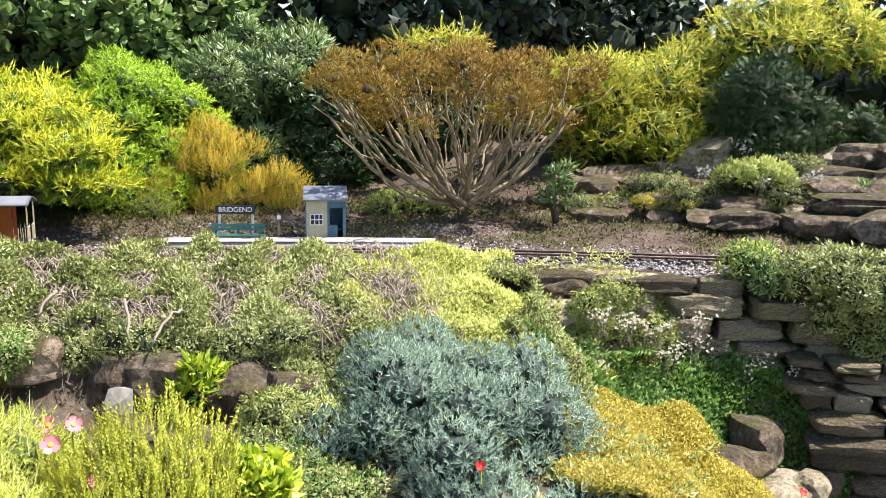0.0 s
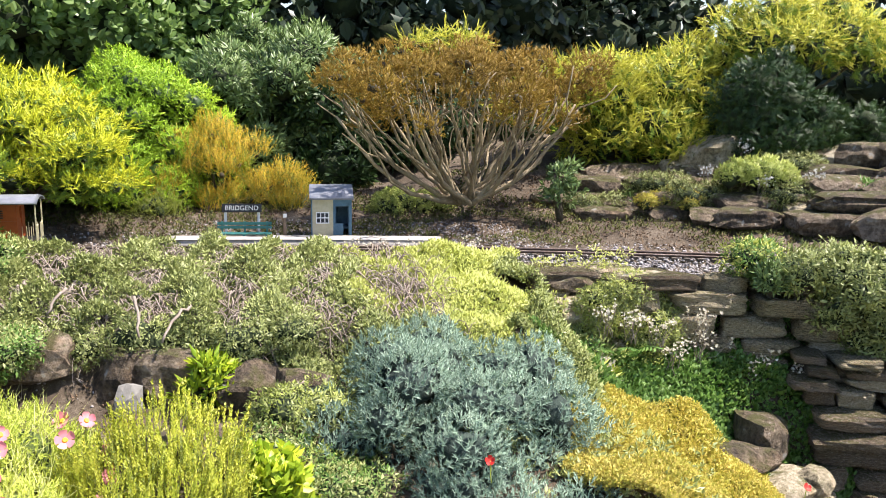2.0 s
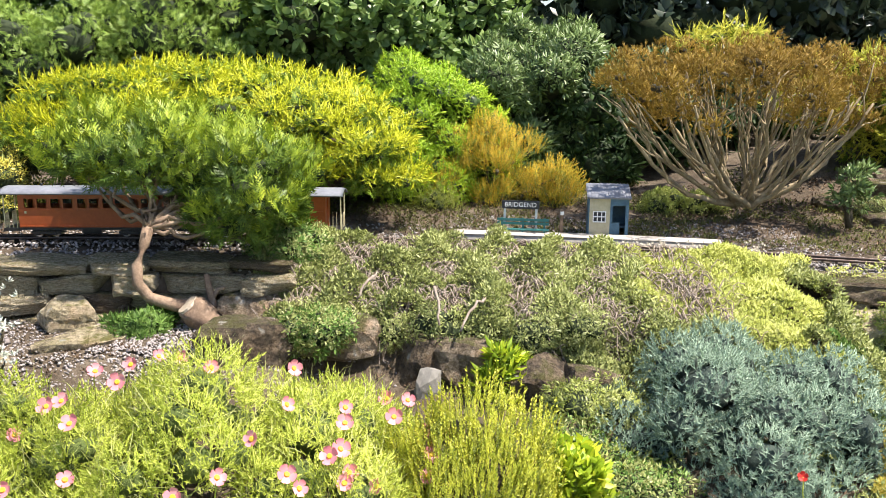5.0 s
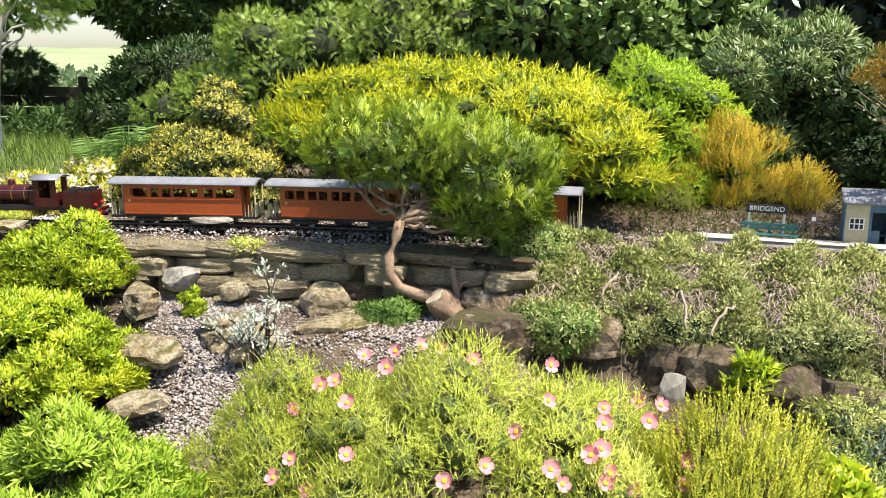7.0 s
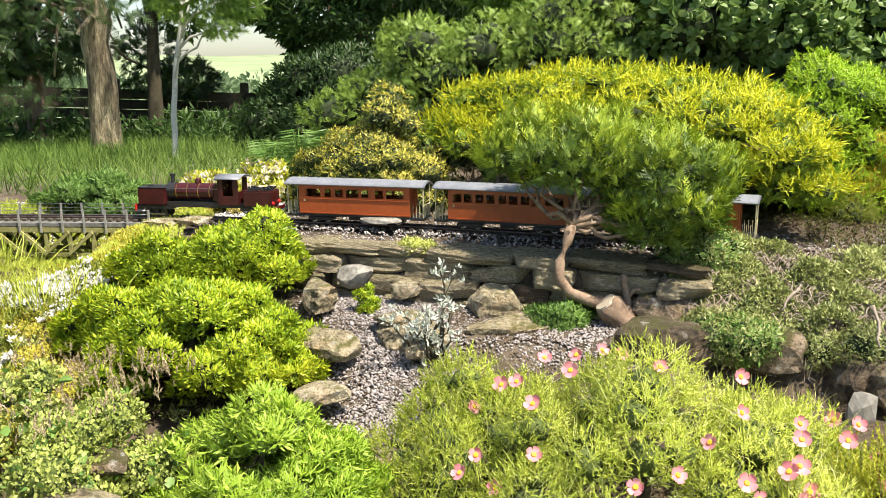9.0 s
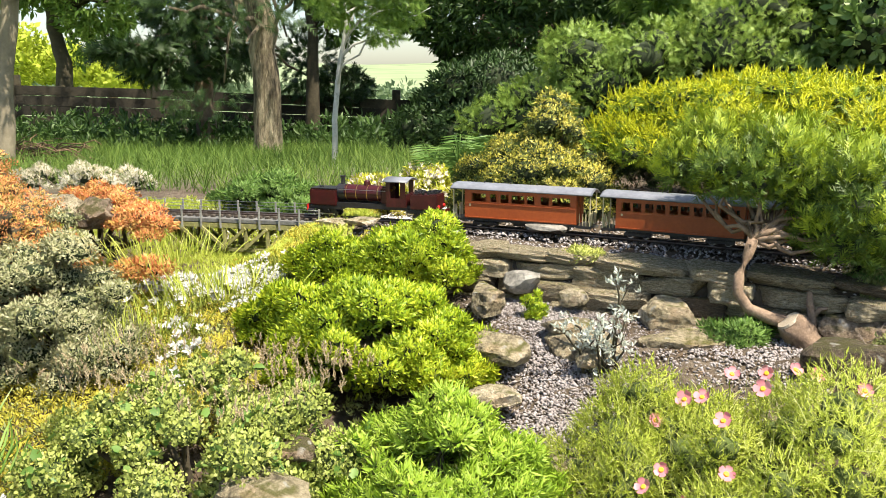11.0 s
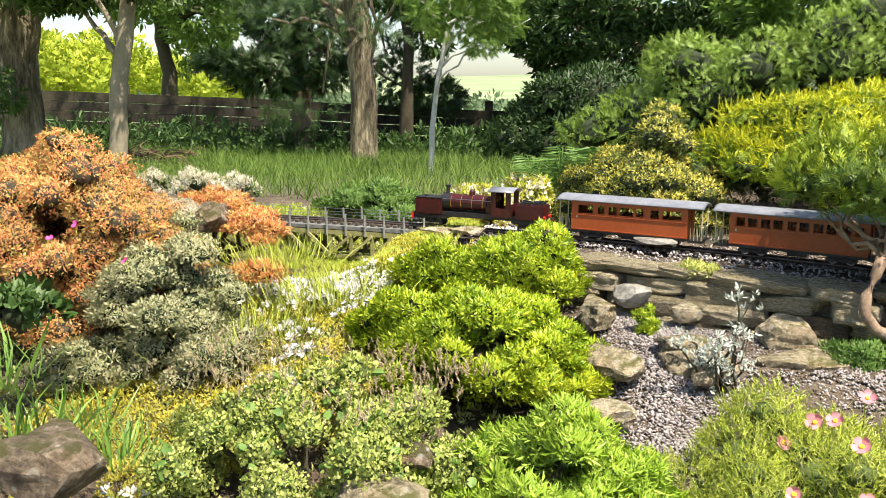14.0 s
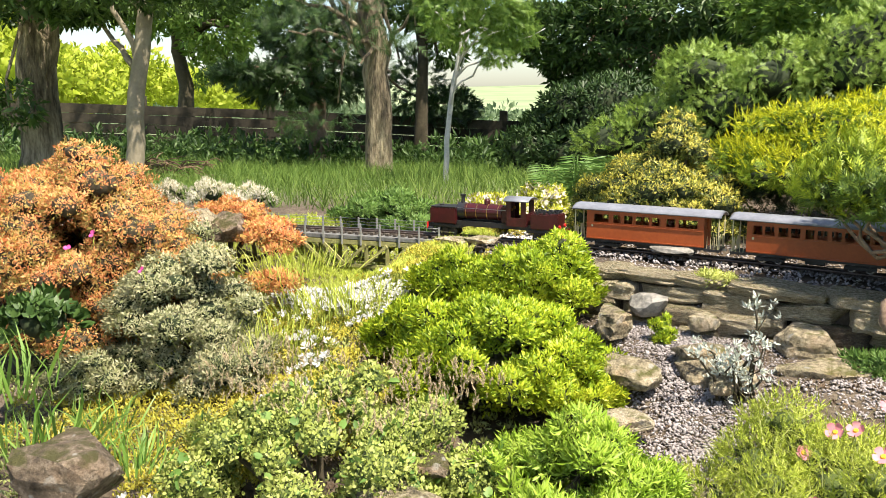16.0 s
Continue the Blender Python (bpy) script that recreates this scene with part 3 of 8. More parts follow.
def coach(x, windows, label, door=None, louvre=False, name="railway_coach"):
    y, turn = track_at(x)
    c = thing(name, (x, y, 0), label, "train coach", "train", turn=turn)
    h, w = BODY_L / 2, BODY_W / 2
    opens = [(a * BODY_L - h, b * BODY_L - h, WIN_LO, WIN_HI) for a, b in windows]
    if door:
        opens.append((door[0] * BODY_L - h, door[1] * BODY_L - h, FLOOR_Z + 0.001, WIN_HI + 0.004))
    for sy in (-1, 1):
        s = part("side_wall", side_wall(opens, sy * w), M_ORANGE, c, "orange-brown painted side")
        bm = bmesh.new()
        for z in (FLOOR_Z + 0.004, WIN_LO - 0.005):
            xa = -h
            for o in sorted(opens):
                if o[2] < z < o[3]:
                    add_box(bm, xa, o[0], sy * (w + 0.0042) - 0.0012, sy * (w + 0.0042) + 0.0012, z - 0.0012, z + 0.0012)
                    xa = o[1]
            add_box(bm, xa, h, sy * (w + 0.0042) - 0.0012, sy * (w + 0.0042) + 0.0012, z - 0.0012, z + 0.0012)
        part("beading", bm, M_ORANGE, s)
        for o in opens:
            if o[2] > FLOOR_Z + 0.01:
                p = part("window_pane", box(o[0], o[1], sy * w - 0.0006, sy * w + 0.0006, o[2], o[3]), M_GLASS, s, "clear window pane")
                p.visible_shadow = False
                bm = bmesh.new()
                for za in (o[2], o[3] - 0.0016):
                    add_box(bm, o[0], o[1], sy * (w + 0.0038) - 0.0008, sy * (w + 0.0038) + 0.0008, za, za + 0.0016)
                for xa in (o[0], o[1] - 0.0016):
                    add_box(bm, xa, xa + 0.0016, sy * (w + 0.0038) - 0.0008, sy * (w + 0.0038) + 0.0008, o[2] + 0.0016, o[3] - 0.0016)
                part("window_frame", bm, M_ORANGE, s)
        # small pale numerals, too small to read
        part("marking", box(-h + 0.018, -h + 0.024, sy * (w + 0.0034) - 0.0006, sy * (w + 0.0034) + 0.0006, 0.078, 0.086), M_PALEWOOD, s, "small pale marking")
    for sx in (-1, 1):
        bm = bmesh.new()
        e = sx * (h - 0.003)
        add_box(bm, e - 0.003, e + 0.003, -w + 0.003, -0.013, FLOOR_Z, EAVE_Z)
        add_box(bm, e - 0.003, e + 0.003, 0.013, w - 0.003, FLOOR_Z, EAVE_Z)
        add_box(bm, e - 0.003, e + 0.003, -0.013, 0.013, 0.126, EAVE_Z)
        part("end_wall", bm, M_ORANGE, c)
        part("end_door", box(e - 0.002 - sx * 0.001, e + 0.001 - sx * 0.001, -0.013, 0.013, FLOOR_Z, 0.09), M_ORANGE, c)
        # platform, posts and railings at each end
        px = sx * (h + 0.026)
        p = part("end_platform", box(px - 0.026, px + 0.026, -w, w, 0.022, 0.031, 0.001), M_BLACK, c, "dark end platform")
        bm = bmesh.new()
        edge = sx * (h + 0.047)
        for sy in (-1, 1):
            add_box(bm, edge - 0.0016, edge + 0.0016, sy * (w - 0.004) - 0.0016, sy * (w - 0.004) + 0.0016, 0.031, EAVE_Z + 0.002)
            for k in range(5):
                yy = sy * (0.014 + k * 0.006)
                add_box(bm, edge - 0.0008, edge + 0.0008, yy - 0.0008, yy + 0.0008, 0.031, 0.073)
            add_box(bm, edge - 0.0013, edge + 0.0013, min(sy * 0.013, sy * (w - 0.004)), max(sy * 0.013, sy * (w - 0.004)), 0.073, 0.0756)
            for k in range(3):
                xx = sx * (h + 0.01 + k * 0.012)
                add_box(bm, xx - 0.0008, xx + 0.0008, sy * (w - 0.004) - 0.0008, sy * (w - 0.004) + 0.0008, 0.031, 0.073)
        tagged(part("railing", bm, M_PALEWOOD, p, "thin pale railing"), kind="stuff")
        bm = bmesh.new()
        add_box(bm, edge, edge + sx * 0.02, -0.006, 0.006, 0.022, 0.03)
        part("coupling", bm, M_STEEL, p)
    part("floor", box(-h, h, -w - 0.002, w + 0.002, 0.026, FLOOR_Z - 0.0005), M_BLACK, c, "black underframe")
    for sy in (-1, 1):
        bm = bmesh.new()
        add_rod(bm, (-0.11, sy * 0.03, 0.024), (-0.05, sy * 0.03, 0.012), 0.0012, seg=5)
        add_rod(bm, (-0.05, sy * 0.03, 0.012), (0.05, sy * 0.03, 0.012), 0.0012, seg=5)
        add_rod(bm, (0.05, sy * 0.03, 0.012), (0.11, sy * 0.03, 0.024), 0.0012, seg=5)
        part("truss_rod", bm, M_BLACK, c)
    part("battery_box", box(-0.03, 0.03, -0.02, 0.02, 0.011, 0.026), M_BLACK, c)
    for k in range(6):
        xx = -h + 0.04 + k * 0.066
        bm = bmesh.new()
        add_box(bm, xx - 0.012, xx + 0.012, -0.036, -0.004, 0.052, 0.057)
        add_box(bm, xx + 0.009, xx + 0.012, -0.036, -0.004, 0.057, 0.082)
        part("seat", bm, M_TIMBER, c, "small wooden seat")
    # arched roof with a slight overhang
    rl, rw = h + 0.056, w + 0.012
    n = 10
    prof = [(-rw + 2 * rw * i / n) for i in range(n + 1)]
    top = [(yy, 0.142 + 0.017 * (1 - (yy / rw) ** 2)) for yy in prof]
    vs, fs = [], []
    for xx in (-rl, -rl + 0.01, rl - 0.01, rl):
        drop = 0.002 if abs(xx) == rl else 0
        for yy, zz in top:
            vs.append((xx, yy, zz - drop))
        for yy, zz in top:
            vs.append((xx, yy, zz - 0.0045))
    m = n + 1
    for r in range(3):
        a0, b0 = r * 2 * m, (r + 1) * 2 * m
        for i in range(n):
            fs.append((a0 + i, a0 + i + 1, b0 + i + 1, b0 + i))
            fs.append((a0 + m + i, b0 + m + i, b0 + m + i + 1, a0 + m + i + 1))
        fs.append((a0, b0, b0 + m, a0 + m))
        fs.append((a0 + n, a0 + m + n, b0 + m + n, b0 + n))
    for a0 in (0, 6 * m):
        for i in range(n):
            fs.append((a0 + i, a0 + m + i, a0 + m + i + 1, a0 + i + 1))
    roof = part("roof", tri_mesh("roof", vs, fs), M_ROOF, c, "pale grey arched roof")
    part("roof_band", box(-h, h, -w + 0.004, w - 0.004, EAVE_Z, 0.1405), M_BLACK, c)
    for k in range(4):
        xx = -h + BODY_L * (0.14 + 0.24 * k)
        bm = bmesh.new()
        add_rod(bm, (xx, 0, 0.155), (xx, 0, 0.1625), 0.0022, seg=8)
        add_rod(bm, (xx, 0, 0.1625), (xx, 0, 0.1655), 0.0042, 0.003, seg=8)
        part("vent", bm, M_BLACK, roof, "small black roof vent")
    if louvre:
        for sy in (-1, 1):
            for k in range(4):
                part("louvre_slat", box(h - 0.07, h - 0.035, sy * (w + 0.0045) - 0.0012, sy * (w + 0.0045) + 0.0012, 0.098 + k * 0.0065, 0.1015 + k * 0.0065), M_BLACK, c, "dark louvre slat")
    for bx in (-0.135, 0.135):
        bogie(c, bx)
    return c


coach(-0.822, [(0.06, 0.2), (0.235, 0.3), (0.33, 0.41), (0.43, 0.55), (0.57, 0.64), (0.69, 0.77), (0.79, 0.95)], "orange-brown passenger coach with seven windows and pale roof")
coach(-0.265, [(0.04, 0.12), (0.135, 0.21), (0.235, 0.31), (0.325, 0.4), (0.43, 0.5), (0.515, 0.59), (0.615, 0.69), (0.705, 0.78), (0.81, 0.88), (0.895, 0.965)], "orange-brown saloon coach with a long even row of windows")
coach(0.261, [(0.05, 0.14), (0.155, 0.235), (0.26, 0.35), (0.365, 0.45), (0.475, 0.555)], "orange-brown brake van coach with an open luggage door", door=(0.615, 0.7), louvre=True)


def engine_unit(parent, name, x0, x1, sgn, tank_label):
    """A power bogie of the engine: frame, six wheels, cylinders, rods and the tank on it."""
    f = part(name, box(x0, x1, -0.036, 0.036, 0.032, 0.046, 0.002), M_BLACK, parent, "black engine frame")
    mid = (x0 + x1) / 2
    for k in (-1, 0, 1):
        for sy in (-0.024, 0.024):
            part("wheel", rod((mid + k * 0.034, sy - 0.003, 0.0155), (mid + k * 0.034, sy + 0.003, 0.0155), 0.0155, seg=18), M_BLACK, f, "dark driving wheel")
    for sy in (-0.031, 0.031):
        bm = bmesh.new()
        add_box(bm, mid - 0.04, mid + 0.04, sy - 0.0015, sy + 0.0015, 0.011, 0.015, 0.0008)
        add_rod(bm, (mid + sgn * 0.005, sy, 0.014), (mid + sgn * 0.06, sy, 0.022), 0.0016, seg=6)
        part("side_rod", bm, M_STEEL, f, "bright steel side rod")
    for sy in (-0.036, 0.036):
        part("cylinder", rod((mid + sgn * 0.047, sy, 0.023), (mid + sgn * 0.07, sy, 0.023), 0.0095, seg=14), M_BLACK, f, "black steam cylinder")
    end = x0 if sgn < 0 else x1
    b = part("buffer_beam", box(min(end, end + sgn * 0.005), max(end, end + sgn * 0.005), -0.042, 0.042, 0.024, 0.05, 0.001), M_RED, f, "red buffer beam")
    bm = bmesh.new()
    add_rod(bm, (end + sgn * 0.005, 0, 0.034), (end + sgn * 0.018, 0, 0.034), 0.004, seg=10)
    add_rod(bm, (end + sgn * 0.016, 0, 0.034), (end + sgn * 0.019, 0, 0.034), 0.0095, seg=14)
    part("buffer", bm, M_STEEL, b)
    return f


def locomotive(x):
    y, turn = track_at(x)
    e = thing("steam_locomotive", (x, y, 0), "maroon and black articulated model steam engine on the rails", "locomotive", "train", turn=turn)
    f = engine_unit(e, "front_frame", -0.277, -0.135, -1, "")
    t = part("front_tank", box(-0.268, -0.155, -0.042, 0.042, 0.048, 0.112, 0.004), M_MAROON, e, "maroon water tank")
    part("tank_filler", rod((-0.235, 0, 0.112), (-0.235, 0, 0.12), 0.009, seg=14), M_BLACK, t)
    part("tank_rim", box(-0.268, -0.155, -0.0425, 0.0425, 0.112, 0.1145, 0.001), M_BLACK, t)
    r = engine_unit(e, "rear_frame", 0.135, 0.277, 1, "")
    t = part("rear_bunker", box(0.152, 0.262, -0.042, 0.042, 0.048, 0.108, 0.004), M_MAROON, e, "maroon coal bunker")
    rng = np.random.default_rng(3)
    pl = np.stack([rng.uniform(0.16, 0.255, 160), rng.uniform(-0.035, 0.035, 160), rng.uniform(0.106, 0.117, 160)], -1)
    bm = bmesh.new()
    for p in pl[:90]:
        add_box(bm, p[0] - 0.004, p[0] + 0.004, p[1] - 0.004, p[1] + 0.003, p[2] - 0.004, p[2] + 0.003)
    part("coal", bm, M_BLACK, t, "black coal")
    for sy in (-0.03, 0.03):
        part("lamp", rod((0.262, sy, 0.062), (0.268, sy, 0.062), 0.006, seg=10), M_RED, t, "red lamp")
    bm = bmesh.new()
    for sy in (-1, 1):
        add_box(bm, -0.155, 0.15, sy * 0.03 - 0.004, sy * 0.03 + 0.004, 0.042, 0.062, 0.001)
    add_box(bm, -0.15, 0.14, -0.03, 0.03, 0.046, 0.054)
    part("main_girder", bm, M_BLACK, e, "black girder frame")
    b = part("boiler", rod((-0.128, 0, 0.098), (0.03, 0, 0.098), 0.031, seg=32), M_MAROON, e, "glossy maroon boiler", smooth=False)
    for xx in (-0.118, -0.075, -0.03, 0.015):
        part("boiler_band", rod((xx - 0.0015, 0, 0.098), (xx + 0.0015, 0, 0.098), 0.0318, seg=32), M_BRASS, b, "thin brass band")
    part("smokebox", rod((-0.158, 0, 0.098), (-0.126, 0, 0.098), 0.0325, seg=32), M_BLACK, e, "black smokebox")
    part("smokebox_door", rod((-0.163, 0, 0.098), (-0.157, 0, 0.098), 0.026, seg=28), M_BLACK, e)
    bm = bmesh.new()
    add_rod(bm, (-0.142, 0, 0.125), (-0.142, 0, 0.155), 0.0085, 0.0075, seg=18)
    add_rod(bm, (-0.142, 0, 0.155), (-0.142, 0, 0.163), 0.0105, 0.0115, seg=18)
    part("chimney", bm, M_BLACK, e, "black chimney")
    bm = bmesh.new()
    add_rod(bm, (-0.04, 0, 0.124), (-0.04, 0, 0.141), 0.0125, 0.0115, seg=18)
    bmesh.ops.create_uvsphere(bm, u_segments=16, v_segments=8, radius=0.0115, matrix=Matrix.Translation((-0.04, 0, 0.141)) @ Matrix.Diagonal((1, 1, 0.7, 1)))
    part("steam_dome", bm, M_MAROON, e, "maroon steam dome")
    bm = bmesh.new()
    for xx in (0.005, 0.014):
        add_rod(bm, (xx, 0, 0.126), (xx, 0, 0.143), 0.0028, seg=8)
    part("safety_valve", bm, M_BRASS, e, "brass safety valve")
    part("firebox", box(0.028, 0.062, -0.032, 0.032, 0.062, 0.128, 0.006), M_MAROON, e)
    for sy in (-1, 1):
        bm = bmesh.new()
        add_rod(bm, (-0.15, sy * 0.035, 0.112), (0.055, sy * 0.035, 0.112), 0.0011, seg=6)
        for xx in (-0.12, -0.05, 0.02):
            add_rod(bm, (xx, sy * 0.029, 0.112), (xx, sy * 0.036, 0.112), 0.0012, seg=6)
        part("handrail", bm, M_STEEL, e, "thin steel handrail")
    part("cab_front", box(0.055, 0.059, -0.044, 0.044, 0.055, 0.15, 0.0008), M_MAROON, e)
    for sy in (-1, 1):
        bm = bmesh.new()
        add_box(bm, 0.059, 0.075, sy * 0.043 - 0.0016, sy * 0.043 + 0.0016, 0.055, 0.15)
        add_box(bm, 0.115, 0.135, sy * 0.043 - 0.0016, sy * 0.043 + 0.0016, 0.055, 0.15)
        add_box(bm, 0.075, 0.115, sy * 0.043 - 0.0016, sy * 0.043 + 0.0016, 0.055, 0.088)
        part("cab_side", bm, M_MAROON, e, "maroon cab side with open window")
    part("cab_back", box(0.135, 0.139, -0.044, 0.044, 0.055, 0.105, 0.0008), M_MAROON, e)
    part("cab_floor", box(0.055, 0.139, -0.042, 0.042, 0.052, 0.055), M_BLACK, e)
    n, rw = 10, 0.052
    vs, fs = [], []
    for xx in (0.046, 0.148):
        for i in range(n + 1):
            yy = -rw + 2 * rw * i / n
            vs.append((xx, yy, 0.152 + 0.013 * (1 - (yy / rw) ** 2)))
        for i in range(n + 1):
            yy = -rw + 2 * rw * i / n
            vs.append((xx, yy, 0.149 + 0.013 * (1 - (yy / rw) ** 2)))
    m = n + 1
    for i in range(n):
        fs += [(i, i + 1, 2 * m + i + 1, 2 * m + i), (m + i, 3 * m + i, 3 * m + i + 1, m + i + 1), (i, m + i, m + i + 1, i + 1), (2 * m + i, 2 * m + i + 1, 3 * m + i + 1, 3 * m + i)]
    fs += [(0, 2 * m, 3 * m, m), (n, m + n, 3 * m + n, 2 * m + n)]
    part("cab_roof", tri_mesh("cab_roof", vs, fs), M_ROOF, e, "pale arched cab roof")
    bm = bmesh.new()
    add_rod(bm, (0.064, 0.015, 0.12), (0.070, 0.015, 0.12), 0.006, seg=12)
    add_rod(bm, (0.064, -0.012, 0.115), (0.070, -0.012, 0.115), 0.005, seg=12)
    part("gauges", bm, M_BRASS, e, "brass gauges")
    return e


locomotive(-1.409)


# ---- the little station ----
def platform():
    x0, x1 = 0.84, 1.6
    xs = np.arange(x0, x1 + 0.01, 0.03)
    v, f = ribbon(x0, x1, 0.105, 0.04, -0.03, 0.008)
    p = thing("station_platform", (0, 0, 0), "long low pale concrete model station platform", "platform")
    part("slab", tri_mesh("slab", v, f), M_PLATFORM, p, "pale concrete slab")
    v, f = ribbon(x0, x1, 0.068, 0.006, 0.0085, 0.0105)
    part("edging", tri_mesh("edging", v, f), M_PLATFORM, p)


platform()


def hut(at, turn):
    h = thing("waiting_hut", at, "cream and slate-blue model waiting hut with pale roof", "hut", turn=turn)
    W, D, H = 0.062, 0.042, 0.128
    # front wall with a window opening and an open doorway
    bm = bmesh.new()
    for a in ((-W, W * 0.08, 0, 0.052), (-W, -W * 0.78, 0.052, 0.086), (-W * 0.12, W * 0.08, 0.052, 0.086), (-W, W * 0.08, 0.086, H)):
        add_box(bm, a[0], a[1], -D - 0.002, -D + 0.002, a[2], a[3])
    w = part("front_wall", bm, M_CREAM, h, "cream front wall")
    bm = bmesh.new()
    for xx in (-W * 0.78, -W * 0.565, -W * 0.345, -W * 0.15):
        add_box(bm, xx - 0.0014, xx + 0.0014, -D - 0.0035, -D + 0.001, 0.052, 0.086)
    for zz in (0.052, 0.069, 0.086):
        add_box(bm, -W * 0.8, -W * 0.12, -D - 0.0033, -D + 0.0008, zz - 0.0014, zz + 0.0014)
    part("window_frame", bm, M_WHITE, w, "white glazing bars")
    part("window_pane", box(-W * 0.78, -W * 0.14, -D + 0.0012, -D + 0.002, 0.052, 0.086), M_SIGN, w, "dark glass")
    bm = bmesh.new()
    add_box(bm, -W - 0.003, -W + 0.001, -D - 0.003, -D + 0.004, 0, H)
    add_box(bm, W * 0.08, W * 0.2, -D - 0.003, -D + 0.003, 0, H)
    add_box(bm, W - 0.008, W + 0.002, -D - 0.003, -D + 0.003, 0, H)
    add_box(bm, W * 0.2, W - 0.008, -D - 0.002, -D + 0.002, 0.106, H)
    part("corner_post", bm, M_BLUE, h, "slate-blue corner posts")
    part("side_wall", box(-W - 0.002, -W + 0.002, -D + 0.004, D, 0, H + 0.01), M_BLUE, h)
    part("side_wall", box(W - 0.002, W + 0.002, -D + 0.004, D, 0, H + 0.01), M_BLUE, h)
    part("back_wall", box(-W + 0.002, W - 0.002, D - 0.004, D, 0, H + 0.022), M_BLUE, h)
    part("bench", box(W * 0.2, W - 0.003, -0.01, D - 0.005, 0.028, 0.034), M_BLUE, h)
    part("half_door", box(W * 0.2, W * 0.6, -D + 0.004, -D + 0.008, 0.002, 0.05), M_BLUE, h, "blue half door")
    bm = bmesh.new()
    m = Matrix.Translation((0, -0.002, H + 0.019)) @ pose(0, 0, 0, 17, 0, 0)
    bmesh.ops.create_cube(bm, size=1, matrix=m @ Matrix.Diagonal((2 * W + 0.016, 2 * D + 0.026, 0.005, 1)))
    r = part("roof", bm, M_ROOF, h, "sloping pale grey roof")
    bm = bmesh.new()
    for k in range(13):
        xx = -W - 0.004 + (2 * W + 0.008) * k / 12
        bmesh.ops.create_cube(bm, size=1, matrix=m @ Matrix.Translation((xx, 0, 0.0032)) @ Matrix.Diagonal((0.002, 2 * D + 0.026, 0.0018, 1)))
    part("corrugation", bm, M_ROOF, r)


def platform_z(x, off):
    y, turn = track_at(x)
    n = Vector((-math.sin(radians(turn)), math.cos(radians(turn))))
    return (x + n.x * off, y + n.y * off), turn


p, turn = platform_z(1.30, 0.20)
hut((p[0], p[1], -0.006), turn + 4)


def nameboard(at, turn):
    s = thing("station_nameboard", at, "black station nameboard with white capitals above a teal bench", "sign", turn=turn)
    b = part("board", box(-0.062, 0.062, -0.003, 0.003, 0.075, 0.102, 0.001), M_SIGN, s, "black board")
    cu = bpy.data.curves.new("lettering", "FONT")
    cu.body, cu.size, cu.align_x, cu.align_y, cu.extrude = "BRIDGEND", 0.0215, "CENTER", "CENTER", 0.0006
    tmp = bpy.data.objects.new("lettering", cu)
    scene.collection.objects.link(tmp)
    dg = bpy.context.evaluated_depsgraph_get()
    me = bpy.data.meshes.new_from_object(tmp.evaluated_get(dg))
    bpy.data.objects.remove(tmp)
    t = part("lettering", me, M_WHITE, b, "white capital letters BRIDGEND")
    t.matrix_basis = pose(0, -0.0038, 0.0885, 90, 0, 0)
    me.materials.clear()
    me.materials.append(M_WHITE)
    for xx in (-0.052, 0.052):
        part("post", box(xx - 0.004, xx + 0.004, 0.003, 0.009, 0, 0.1, 0.001), M_WHITE, s, "white post")


def bench(at, turn):
    s = thing("station_bench", at, "teal painted slatted platform bench", "bench", turn=turn)
    for k, yy in enumerate((-0.026, -0.016, -0.006)):
        part("seat_slat", box(-0.085, 0.085, yy - 0.004, yy + 0.004, 0.026, 0.029, 0.0008), M_TEAL, s)
    for zz in (0.044, 0.056):
        part("back_slat", box(-0.085, 0.085, 0.001, 0.004, zz - 0.0045, zz + 0.0045, 0.0008), M_TEAL, s)
    for xx in (-0.07, 0.0, 0.07):
        bm = bmesh.new()
        add_box(bm, xx - 0.003, xx + 0.003, -0.028, 0.004, 0.022, 0.026)
        add_box(bm, xx - 0.003, xx + 0.003, -0.027, -0.022, 0, 0.022)
        add_box(bm, xx - 0.003, xx + 0.003, 0.004, 0.008, 0, 0.062)
        part("leg", bm, M_TEAL, s)


p, turn = platform_z(1.04, 0.19)
nameboard((p[0], p[1], 0.0), turn)
p, turn = platform_z(1.05, 0.155)
bench((p[0], p[1], -0.012), turn)
p, turn = platform_z(1.165, 0.17)
lp = thing("marker_post", (p[0], p[1], -0.004), "brown wooden marker post with a white plate", "post")
part("post", box(-0.005, 0.005, -0.004, 0.004, 0, 0.085, 0.001), M_BARK_RED, lp)
part("plate", box(-0.006, 0.006, -0.0065, -0.0045, 0.066, 0.078), M_WHITE, lp, "small white plate")


